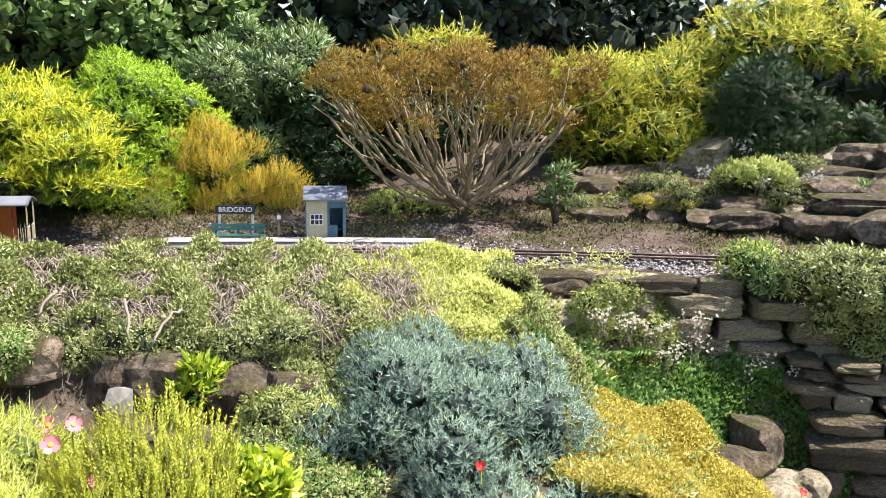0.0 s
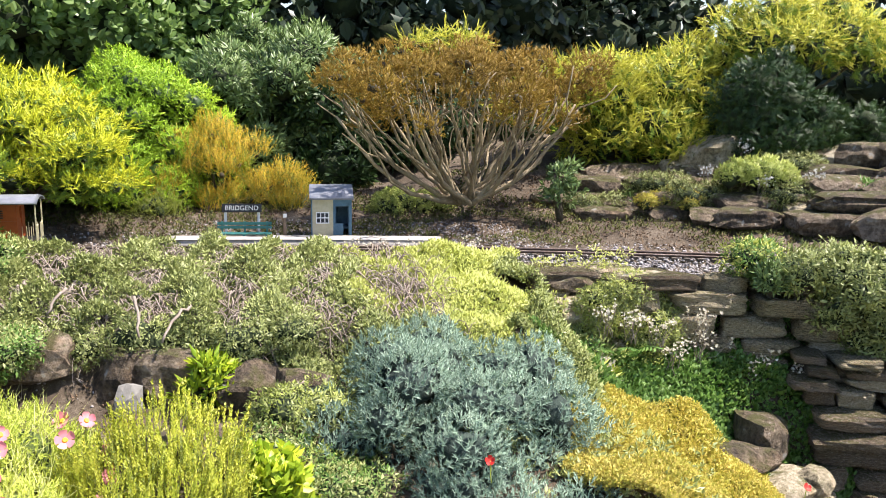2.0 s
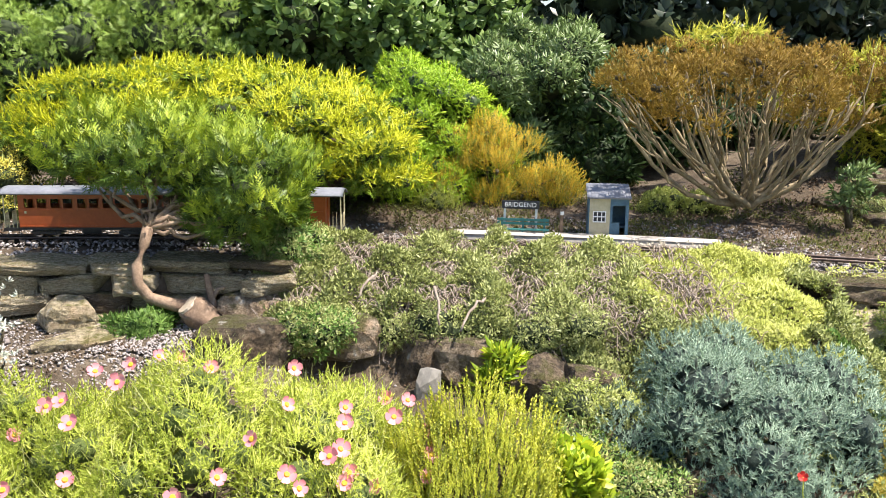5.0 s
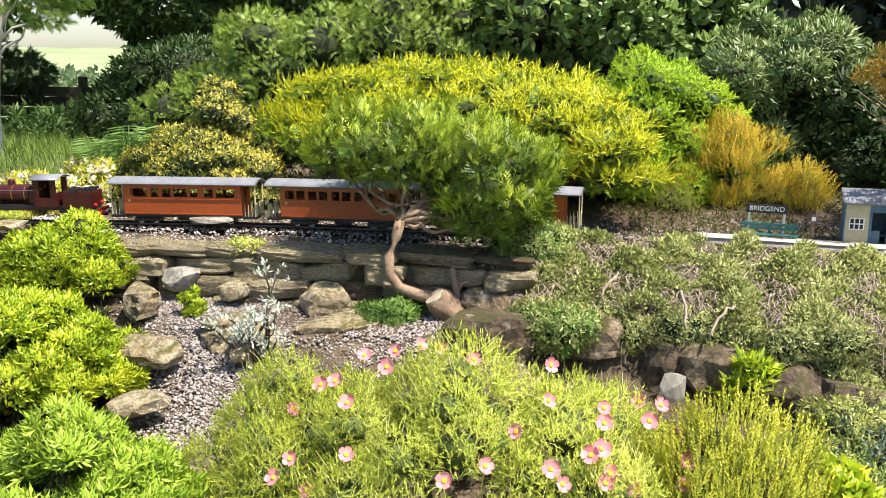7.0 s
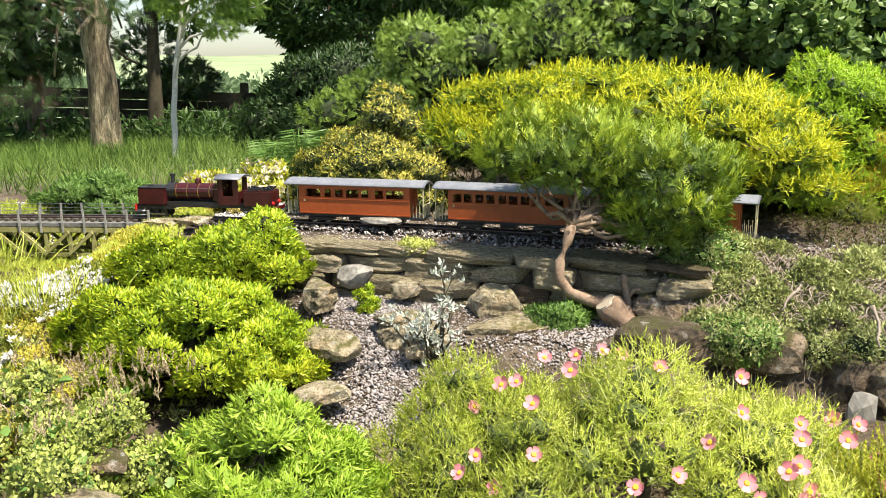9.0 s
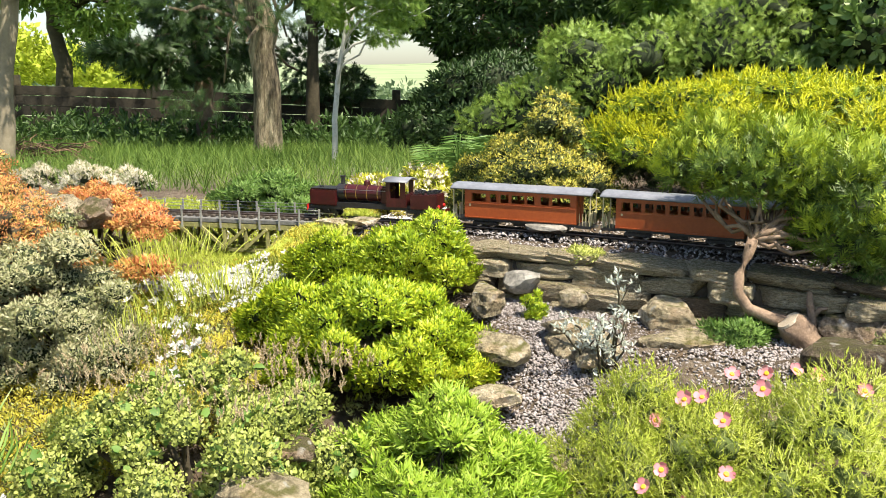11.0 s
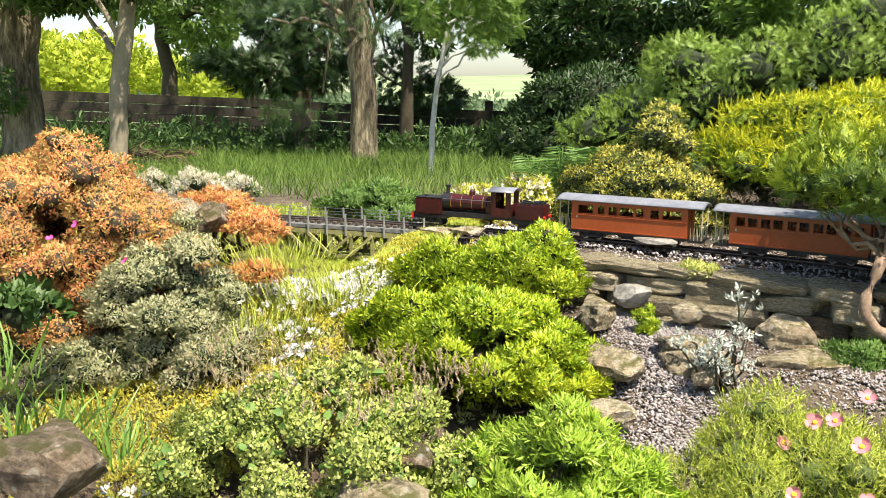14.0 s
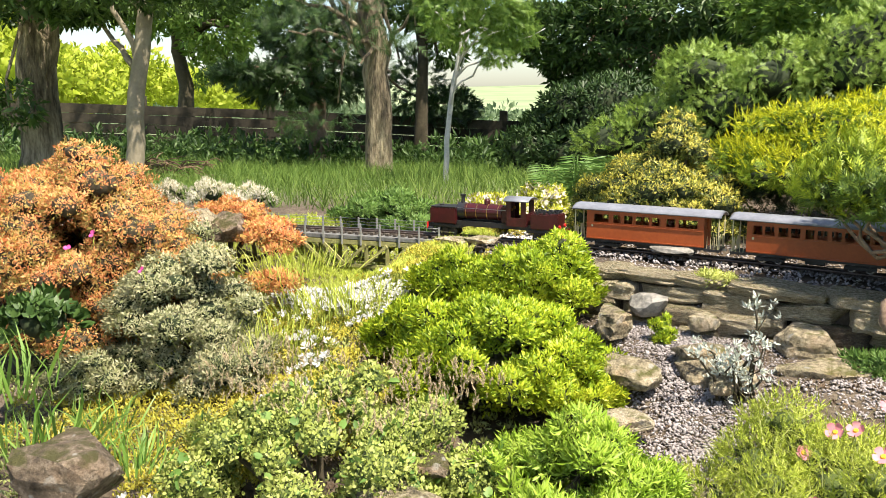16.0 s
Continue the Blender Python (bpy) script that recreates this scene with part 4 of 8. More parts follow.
# ---- boulders of the rockery, beds and slope ----
# All in the darker weathered stone, partly to stand for shade from shrubs above.
ROCKERY = [
    ((3.267, 2.587, 0.255), (0.51, 0.14, 0.12), -13, 60, M_STONE_DARK),
    ((3.406, 2.347, 0.292), (0.24, 0.21, 0.11), -33, 61, M_STONE_DARK),
    ((3.495, 2.213, 0.301), (0.23, 0.21, 0.14), -31, 62, M_STONE_DARK),
    ((2.862, 2.678, 0.188), (0.22, 0.16, 0.13), -15, 63, M_STONE_DARK),
    ((3.059, 2.587, 0.216), (0.31, 0.19, 0.09), -13, 64, M_STONE_DARK),
    ((3.220, 2.322, 0.215), (0.50, 0.17, 0.09), -32, 65, M_STONE_DARK),
    ((3.416, 2.118, 0.232), (0.31, 0.19, 0.12), -33, 66, M_STONE_DARK),
    ((2.508, 2.835, 0.139), (0.34, 0.20, 0.07), -13, 67, M_STONE_DARK),
    ((2.766, 2.616, 0.153), (0.48, 0.18, 0.09), -26, 68, M_STONE_DARK),
    ((3.010, 2.408, 0.158), (0.34, 0.22, 0.08), -29, 69, M_STONE_DARK),
    ((3.159, 2.224, 0.185), (0.31, 0.20, 0.08), -18, 70, M_STONE_DARK),
    ((3.348, 2.040, 0.210), (0.45, 0.15, 0.09), -21, 71, M_STONE_DARK),
    ((2.420, 2.725, 0.087), (0.45, 0.17, 0.08), -33, 72, M_STONE_DARK),
    ((2.708, 2.520, 0.111), (0.40, 0.20, 0.08), -21, 73, M_STONE_DARK),
    ((2.867, 2.340, 0.114), (0.21, 0.16, 0.10), -32, 74, M_STONE_DARK),
    ((3.012, 2.258, 0.127), (0.21, 0.15, 0.11), -13, 75, M_STONE_DARK),
    ((3.114, 2.038, 0.154), (0.45, 0.17, 0.07), -25, 76, M_STONE_DARK),
    ((2.407, 2.661, 0.028), (0.46, 0.18, 0.08), -18, 77, M_STONE_DARK),
    ((2.637, 2.463, 0.059), (0.26, 0.15, 0.10), -23, 78, M_STONE_DARK),
    ((2.776, 2.248, 0.084), (0.36, 0.15, 0.07), -17, 79, M_STONE_DARK),
    ((2.975, 2.101, 0.087), (0.29, 0.20, 0.09), -18, 80, M_STONE_DARK),
    ((3.111, 1.925, 0.110), (0.34, 0.16, 0.10), -19, 81, M_STONE_DARK),
]
for place, size, turn, seed, mat in (
    # right of the line, behind it
    ((2.995, 2.664, 0.311), (0.32, 0.22, 0.15), 10, 1, M_STONE), ((3.311, 2.478, 0.243), (0.34, 0.22, 0.16), -15, 2, M_STONE),
    ((3.463, 2.372, 0.278), (0.36, 0.2, 0.13), -20, 3, M_STONE), ((2.754, 2.680, 0.155), (0.36, 0.24, 0.1), -14, 4, M_STONE_DARK),
    ((2.891, 2.345, 0.120), (0.34, 0.2, 0.1), -26, 5, M_STONE_DARK), ((2.628, 2.590, 0.109), (0.36, 0.22, 0.12), -20, 6, M_STONE_DARK),
    ((2.521, 2.800, 0.131), (0.3, 0.2, 0.16), -10, 7, M_STONE_DARK), ((2.965, 2.483, 0.185), (0.3, 0.24, 0.12), -18, 8, M_STONE_DARK),
    ((2.957, 2.198, 0.103), (0.15, 0.12, 0.07), -30, 9, M_STONE), ((2.930, 2.724, 0.206), (0.3, 0.2, 0.14), 5, 10, M_STONE),
    ((2.709, 2.909, 0.182), (0.4, 0.25, 0.2), 5, 36, M_STONE_DARK),
    ((2.378, 2.595, 0.056), (0.22, 0.14, 0.08), -20, 37, M_STONE_DARK), ((2.694, 2.329, 0.070), (0.26, 0.14, 0.08), -30, 38, M_STONE_DARK),
    *ROCKERY,
    # foot of the creeper slope
    ((0.220, 2.186, -0.095), (0.24, 0.15, 0.15), -8, 90, M_STONE_DARK), ((0.174, 2.526, -0.080), (0.16, 0.1, 0.06), -6, 91, M_STONE), ((0.271, 2.570, -0.027), (0.13, 0.09, 0.06), 4, 92, M_STONE),
    ((0.664, 2.09, -0.203), (0.07, 0.05, 0.15), 20, 11, M_BOULDER_PALE), ((0.443, 2.258, -0.114), (0.26, 0.16, 0.15), -12, 12, M_STONE_DARK),
    ((0.681, 2.176, -0.150), (0.2, 0.14, 0.17), -15, 13, M_STONE_DARK), ((0.257, 2.425, -0.079), (0.23, 0.16, 0.12), -8, 14, M_STONE_DARK),
    ((0.523, 2.306, -0.159), (0.26, 0.15, 0.14), -20, 15, M_STONE_DARK), ((0.648, 2.252, -0.172), (0.2, 0.14, 0.15), -25, 16, M_STONE_DARK),
    ((0.79, 2.13, -0.150), (0.19, 0.14, 0.15), -18, 93, M_STONE_DARK), ((0.93, 2.02, -0.175), (0.18, 0.13, 0.14), -28, 94, M_STONE_DARK), ((1.06, 1.95, -0.19), (0.2, 0.13, 0.13), -24, 95, M_STONE_DARK),
    ((0.974, 1.825, -0.249), (0.26, 0.2, 0.1), -25, 17, M_STONE_DARK), ((0.912, 1.734, -0.276), (0.2, 0.2, 0.12), -15, 18, M_STONE_DARK),
    # by the stump and scree
    ((-0.254, 2.434, -0.081), (0.17, 0.12, 0.09), 8, 19, M_STONE), ((-0.529, 2.457, -0.082), (0.1, 0.07, 0.055), 0, 20, M_STONE),
    ((-0.501, 2.257, -0.118), (0.15, 0.1, 0.035), 12, 21, M_STONE), ((-0.448, 2.230, -0.139), (0.2, 0.12, 0.09), 6, 22, M_STONE),
    ((-0.768, 2.379, -0.072), (0.1, 0.2, 0.08), 20, 23, M_STONE), ((-0.655, 2.101, -0.133), (0.2, 0.1, 0.07), -16, 24, M_STONE),
    ((-0.197, 2.321, -0.139), (0.24, 0.14, 0.07), 5, 25, M_STONE), ((-0.700, 2.510, -0.054), (0.12, 0.08, 0.07), 3, 26, M_SLATE),
    ((-0.401, 2.539, -0.080), (0.08, 0.07, 0.05), 3, 27, M_STONE), ((-0.407, 2.127, -0.149), (0.09, 0.07, 0.05), 30, 28, M_STONE),
    # low left
    ((-1.454, 1.043, -0.123), (0.2, 0.17, 0.13), 15, 29, M_STONE_DARK), ((-0.885, 1.396, -0.170), (0.13, 0.08, 0.05), 20, 30, M_STONE_DARK),
    ((-0.864, 1.270, -0.188), (0.2, 0.12, 0.05), -8, 31, M_STONE), ((-0.39, 1.70, -0.262), (0.11, 0.07, 0.035), 12, 32, M_STONE),
    ((-0.37, 1.62, -0.285), (0.12, 0.08, 0.035), 8, 33, M_STONE_DARK), ((-2.216, 2.170, 0.155), (0.2, 0.14, 0.09), 10, 34, M_STONE),
    ((-2.117, 2.268, 0.134), (0.2, 0.14, 0.1), -12, 35, M_STONE_DARK), ((-0.60, 1.906, -0.205), (0.14, 0.1, 0.05), 6, 40, M_STONE),
    ((-0.958, 1.915, -0.126), (0.3, 0.14, 0.1), 6, 41, M_STONE_DARK),
    # low right
    ((2.209, 1.610, -0.345), (0.2, 0.16, 0.12), 15, 43, M_STONE_DARK), ((2.052, 1.554, -0.371), (0.22, 0.17, 0.16), -20, 44, M_STONE_DARK),
    ((2.108, 1.428, -0.424), (0.18, 0.14, 0.08), 12, 45, M_STONE), ((2.198, 1.415, -0.420), (0.12, 0.1, 0.06), 5, 46, M_STONE),
    ((1.817, 2.002, -0.082), (0.26, 0.16, 0.1), -25, 47, M_STONE), ((1.865, 2.022, -0.029), (0.16, 0.12, 0.06), -25, 48, M_STONE_DARK),
    ((2.030, 1.955, -0.020), (0.22, 0.14, 0.06), -26, 49, M_STONE), ((1.794, 2.136, -0.014), (0.2, 0.12, 0.04), -22, 50, M_STONE_DARK),
    ((1.971, 2.036, -0.015), (0.2, 0.12, 0.04), -28, 51, M_STONE),
    # by the bridge ends
    ((-1.526, 2.858, 0.013), (0.14, 0.1, 0.04), 5, 52, M_STONE), ((-1.407, 2.866, 0.021), (0.12, 0.1, 0.03), -5, 53, M_STONE),
    ((-0.720, 2.912, 0.030), (0.15, 0.06, 0.025), -4, 54, M_SLATE),
):
    rock(place, size, turn, seed, mat)


# ---- gravel scree and pale gravel by the line ----
def scree():
    rng = np.random.default_rng(21)
    n = 16000
    t = rng.uniform(0, 1, n)
    cx = np.interp(t, [0, 0.3, 0.55, 0.8, 1], [-0.66, -0.57, -0.48, -0.41, -0.38])
    cy = np.interp(t, [0, 0.3, 0.55, 0.8, 1], [2.55, 2.36, 2.1, 1.75, 1.4])
    half = np.interp(t, [0, 0.25, 0.55, 1], [0.2, 0.22, 0.2, 0.17])
    x, y = cx + rng.normal(0, 0.5, n) * half, cy + rng.uniform(-0.05, 0.05, n)
    size = rng.uniform(0.004, 0.0095, n) * np.where(rng.random(n) < np.interp(t, [0.3, 0.6], [0.03, 0.3]), 1.9, 1.0)
    p = np.stack([x, y, ground_z(x, y) + 0.003 + rng.uniform(0, 0.006, n)], -1)
    loose_stones("gravel_scree", p, size, M_GRAVEL, 22, "pale grey and buff gravel scree below the wall", "gravel")
    x = rng.normal(0.05, 0.22, 4500)
    y = rng.normal(2.28, 0.12, 4500)
    p = np.stack([x, y, ground_z(x, y) + 0.002], -1)
    loose_stones("loose_gravel", p, rng.uniform(0.005, 0.013, len(p)), M_GRAVEL, 23, "loose gravel round the tree stump", "gravel")
    x = rng.uniform(-2.6, -1.25, 5000)
    y = track_y(x) + rng.uniform(0.1, 0.62, 5000)
    p = np.stack([x, y, ground_z(x, y) + 0.003], -1)
    loose_stones("pale_gravel", p, rng.uniform(0.006, 0.014, len(p)), M_PALEGRAVEL, 24, "almost white gravel behind the bridge", "gravel")
    x = rng.uniform(1.7, 2.9, 2500)
    y = track_y(x) - rng.uniform(0.03, 0.17, 2500)
    p = np.stack([x, y, ground_z(x, y) + 0.003], -1)
    loose_stones("wall_top_gravel", p, rng.uniform(0.006, 0.014, len(p)), M_BALLAST, 25, "gravel on top of the rock wall", "gravel")
    x = rng.uniform(0.9, 2.0, 2500)
    y = track_y(x) + rng.uniform(0.14, 0.45, 2500)
    p = np.stack([x, y, ground_z(x, y) + 0.003], -1)
    loose_stones("station_gravel", p, rng.uniform(0.004, 0.01, len(p)), M_BALLAST, 26, "fine gravel and litter round the station", "gravel")


scree()


# ---- dry stone walls: every stone a piece ----
def dry_wall(name, label, x0, x1, off_top, off_foot, z_top, heights, lengths, mats, seed, depth=0.12):
    rng = random.Random(seed)
    w = thing(name, (0, 0, 0), label, "stone wall", kind="structure")
    kinds = []
    for k in range(10):
        me = stone_mesh("stone", (1, 1, 1), seed * 31 + k, 0.95, 2, 0.085)
        me.materials.append(mats[k % len(mats)])
        kinds.append(me)
    z, total = z_top, sum(heights)
    for h in heights:
        x = x0 + rng.uniform(-0.05, 0.02)
        while x < x1:
            ln = rng.uniform(*lengths) * (1.25 if rng.random() < 0.2 else 1.0)
            hh = h * rng.uniform(0.85, 1.08)
            mid = x + ln / 2
            y, turn = track_at(mid)
            k = (z_top - z + h / 2) / total
            off = off_top + (off_foot - off_top) * k + rng.uniform(-0.02, 0.014)
            r = radians(turn)
            ob = new("stone", rng.choice(kinds))
            ob.parent = w
            ob.matrix_basis = pose(mid - math.sin(r) * off, y + math.cos(r) * off, z - h / 2, rng.uniform(-4, 4), rng.uniform(-3, 3), turn + rng.uniform(-5, 5)) @ Matrix.Diagonal((ln * 1.03, depth * rng.uniform(0.85, 1.2), hh * 1.05, 1))
            x += ln + 0.003
        z -= h
    return w


dry_wall("wall_west", "low dry stone retaining wall of mossy sandstone below the line", -1.02, 0.42, -0.335, -0.40, 0.006,
         (0.036, 0.056, 0.05, 0.046), (0.09, 0.23), (M_STONE, M_STONE, M_STONE, M_STONE_DARK), 3)
dry_wall("wall_east", "tall dry stone retaining wall of dark weathered blocks", 1.84, 3.3, -0.17, -0.22, -0.02,
         (0.045, 0.055, 0.06, 0.055, 0.05, 0.05, 0.05), (0.1, 0.22), (M_STONE, M_STONE, M_STONE_DARK), 5, 0.16)
dry_wall("wall_low_east", "thin dark slabs stacked as a low wall", 2.52, 3.2, -0.27, -0.38, -0.2,
         (0.025, 0.03, 0.028, 0.045, 0.05, 0.05, 0.05, 0.06, 0.06), (0.07, 0.17), (M_STONE, M_STONE_DARK, M_STONE_DARK), 7, 0.16)


# ---- leaves and how plants are put together ----
def leaf(length=1.0, width=0.4, bend=0.15, fold=0.06):
    """A leaf folded along its midrib."""
    v = np.array([[0, 0, 0], [-width / 2, fold, 0.5], [width / 2, fold, 0.5], [0, -bend, 1.0]]) * length
    return v, np.array([[0, 3, 1], [0, 2, 3]])


def oval(length=1.0, width=0.6, bend=0.15, fold=0.08):
    """A broad rounded leaf."""
    w = width / 2
    v = np.array([[0, 0, 0], [-w * 0.85, fold, 0.25], [-w * 0.85, fold - bend * 0.4, 0.68], [0, -bend, 1.0], [w * 0.85, fold - bend * 0.4, 0.68], [w * 0.85, fold, 0.25]]) * length
    return v, np.array([[0, 2, 1], [0, 3, 2], [0, 4, 3], [0, 5, 4]])


def turn_about(v, tilt, spin):
    """Tilts about x, then spins about z."""
    c, s = math.cos(tilt), math.sin(tilt)
    y, z = v[:, 1] * c - v[:, 2] * s, v[:, 1] * s + v[:, 2] * c
    c, s = math.cos(spin), math.sin(spin)
    return np.stack([v[:, 0] * c - y * s, v[:, 0] * s + y * c, z], -1)


def rosette(n=6, tilt=0.9, width=0.35, bend=0.15, seed=0):
    """Leaves round a shoot tip."""
    rng = random.Random(seed)
    out = []
    for i in range(n):
        v, f = (oval if width > 0.45 else leaf)(rng.uniform(0.6, 1.15), width, bend * rng.uniform(0, 2))
        v = v + [0, 0, rng.uniform(0, 0.25)]
        out.append((turn_about(v, -tilt * rng.uniform(0.6, 1.2), i * 2.4 + rng.uniform(-0.3, 0.3)), f))
    return joined(out)


def shoot(n=8, width=0.25, tilt=0.8, seed=0, leaf_len=0.45):
    """Leaves along a stem."""
    rng = random.Random(seed)
    out = []
    for i in range(n):
        v, f = leaf(leaf_len * (1.15 - 0.5 * i / n), width / leaf_len * leaf_len, 0.1)
        v = turn_about(v, -tilt * rng.uniform(0.7, 1.2), i * 2.4)
        v[:, 2] += 0.75 * i / n
        out.append((v, f))
    return joined(out)


def spray(n=9, seed=0, width=0.1, droop=0.25):
    """A flat, feathery conifer spray."""
    rng = random.Random(seed)
    vs, fs = [], []
    for i in range(n):
        t = i / n
        side = -1 if i % 2 else 1
        ln = 0.5 * (1 - 0.6 * t) * rng.uniform(0.8, 1.2)
        a = 0.75 if i < n - 1 else 0.05
        b = np.array([0, -droop * t * t, t * 0.8])
        d = np.array([side * math.sin(a), -0.15 * rng.random(), math.cos(a)])
        e = b + d * ln
        p = np.array([d[2], 0.25 * side, -d[0]]) * width * 0.6
        k = len(vs) * 3
        vs.append(np.stack([b - p, b + p, e]))
        fs.append([k, k + 1, k + 2])
    return np.concatenate(vs), np.array(fs)


def needles(n=12, seed=0, width=0.07, tilt=0.6, along=0.7, length=0.45):
    rng = random.Random(seed)
    vs, fs = [], []
    for i in range(n):
        a, t = i * 2.4, along * i / n
        ti = tilt * rng.uniform(0.5, 1.2) * (1 - 0.5 * i / n)
        ln = (1 - t) * rng.uniform(0.6, 0.9) if along < 0.5 else length * rng.uniform(0.7, 1.1)
        d = np.array([math.sin(ti) * math.cos(a), math.sin(ti) * math.sin(a), math.cos(ti)])
        s = np.array([-math.sin(a), math.cos(a), 0]) * width / 2
        b = np.array([0, 0, t])
        k = len(vs) * 3
        vs.append(np.stack([b - s, b + s, b + d * ln]))
        fs.append([k, k + 1, k + 2])
    return np.concatenate(vs), np.array(fs)


def blade(width=0.05, bend=0.5):
    v = np.array([[-width / 2, 0, 0], [width / 2, 0, 0], [-width * 0.4, bend * 0.3, 0.52], [width * 0.4, bend * 0.3, 0.52], [0, bend, 1 - 0.3 * bend]])
    return v, np.array([[0, 1, 3], [0, 3, 2], [2, 3, 4]])


def spike(n=14, seed=0, width=0.05, tilt=0.9, leaf_len=0.22):
    """A thin upright shoot with short leaves along it."""
    rng = random.Random(seed)
    vs, fs = [np.array([[-0.012, 0, 0], [0.012, 0, 0], [0, 0.05, 1.0]])], [[0, 1, 2]]
    for i in range(n):
        a, z = i * 2.4, 0.25 + 0.75 * i / n
        ti = tilt * rng.uniform(0.6, 1.2) * (1 - 0.5 * i / n)
        d = np.array([math.sin(ti) * math.cos(a), math.sin(ti) * math.sin(a), math.cos(ti)])
        s = np.array([-math.sin(a), math.cos(a), 0]) * width / 2
        b = np.array([0, 0.05 * z, z])
        k = len(vs) * 3
        vs.append(np.stack([b - s, b + s, b + d * leaf_len * rng.uniform(0.7, 1.2)]))
        fs.append([k, k + 1, k + 2])
    return np.concatenate(vs), np.array(fs)


def blossom(petals=5, width=0.75):
    out = []
    for i in range(petals):
        v = np.array([[0, 0, 0], [-0.17, 0.03, 0.24], [0.17, 0.03, 0.24], [-0.235, 0.02, 0.42], [0.235, 0.05, 0.42], [-0.11, -0.05, 0.55], [0.13, -0.02, 0.53]])
        f = np.array([[0, 2, 1], [1, 2, 4], [1, 4, 3], [3, 4, 6], [3, 6, 5]])
        out.append((turn_about(v, -1.2, i * 2 * math.pi / petals), f))
    return joined(out)


def frames_for(axis, rng):
    """A turn for each axis, with a chance spin about it."""
    axis = axis / (np.linalg.norm(axis, axis=1, keepdims=True) + 1e-9)
    r = rng.normal(0, 1, axis.shape)
    x = np.cross(r, axis)
    x /= np.linalg.norm(x, axis=1, keepdims=True) + 1e-9
    return np.stack([x, np.cross(axis, x), axis], -1)


def spread(template, places, axes, sizes, rng):
    v, f = template
    turns = frames_for(axes, rng)
    out = places[:, None] + np.einsum("nij,kj->nki", turns, v) * sizes[:, None, None]
    fs = (f[None] + len(v) * np.arange(len(places))[:, None, None]).reshape(-1, f.shape[1])
    return out.reshape(-1, 3), fs


def lumps(n, size, r, seed, low=-0.2, at=(0, 0, 0), flat=0.8):
    """Clumps over a dome: rows of x, y, z and three radii."""
    rng = np.random.default_rng(seed)
    i = np.arange(n) + 0.5
    z = 1 - i / n * (1 - low)
    a = i * 2.39996 + rng.uniform(0, 6)
    q = np.sqrt(np.maximum(0, 1 - z * z))
    d = np.stack([q * np.cos(a), q * np.sin(a), z], -1) + rng.normal(0, 0.09, (n, 3))
    rad = r * rng.uniform(0.55, 1.45, n)
    c = np.array(at) + d * (np.array(size) - r * 0.8) * rng.uniform(0.8, 1.08, (n, 1))
    return np.concatenate([c, np.stack([rad, rad, rad * flat], -1)], 1)


def clump_points(clumps, n, seed, low=-0.25, shell=(0.8, 1.08)):
    """Places and outward ways over the skin of many clumps."""
    rng = np.random.default_rng(seed)
    area = clumps[:, 3] * clumps[:, 4]
    pick = rng.choice(len(clumps), int(n * 1.9), p=area / area.sum())
    d = rng.normal(0, 1, (len(pick), 3))
    d /= np.linalg.norm(d, axis=1, keepdims=True)
    ok = d[:, 2] > low
    pick, d = pick[ok], d[ok]
    p = clumps[pick, :3] + d * clumps[pick, 3:] * rng.uniform(*shell, (len(pick), 1))
    inside = np.zeros(len(p), bool)
    for c in clumps:
        inside |= (((p - c[:3]) / (c[3:] * 0.74)) ** 2).sum(1) < 1
    p, d = p[~inside][:n], d[~inside][:n]
    return p, d, rng


def rounded(v, f, p, d, nv, nf, share=0.42):
    """Faces turned outward, and normals that lean to the way the clump and the whole plant bulge."""
    mid = (p.min(0) + p.max(0)) / 2
    half = (p.max(0) - p.min(0)) / 2 + 1e-6
    whole = (p - mid) / half
    whole /= np.linalg.norm(whole, axis=1, keepdims=True) + 1e-9
    way = 0.65 * d + 0.35 * whole
    way /= np.linalg.norm(way, axis=1, keepdims=True) + 1e-9
    fn = np.cross(v[f[:, 1]] - v[f[:, 0]], v[f[:, 2]] - v[f[:, 0]])
    fn /= np.linalg.norm(fn, axis=1, keepdims=True) + 1e-12
    back = (fn * np.repeat(way, nf, 0)).sum(1) < 0
    f = f.copy()
    f[back] = f[back][:, [0, 2, 1]]
    fn[back] *= -1
    own = np.zeros_like(v)
    for k in range(3):
        np.add.at(own, f[:, k], fn)
    own /= np.linalg.norm(own, axis=1, keepdims=True) + 1e-9
    nrm = share * np.repeat(way, nv, 0) + (1 - share) * own
    return v, f, nrm / (np.linalg.norm(nrm, axis=1, keepdims=True) + 1e-9)


def soft_normals(me, nrm):
    a = me.attributes.new("custom_normal", "FLOAT_VECTOR", "POINT")
    a.data.foreach_set("vector", np.asarray(nrm, np.float32).ravel())


def foliage(name, parent, clumps, n, template, size, mat, seed, up=0.4, jitter=0.45, low=-0.25, shell=(0.78, 1.12), label="", above=None, below=None):
    p, d, rng = clump_points(clumps, n, seed, low, shell)
    if above is not None:
        p, d = p[p[:, 2] > above], d[p[:, 2] > above]
    if below is not None:
        p, d = p[p[:, 2] < below], d[p[:, 2] < below]
    keep = (d[:, 1] < 0.3) | (rng.random(len(d)) < 0.2)
    p, d = p[keep], d[keep]
    axes = 0.6 * d + [0, 0, up] + rng.normal(0, jitter, d.shape)
    sizes = size * rng.uniform(0.5, 1.35, len(p))
    v, f = spread(template, p, axes, sizes, rng)
    v, f, nrm = rounded(v, f, p, d, len(template[0]), len(template[1]))
    me = tri_mesh(name, v, f)
    soft_normals(me, nrm)
    return tagged(part(name, me, mat, parent, label), kind="stuff")


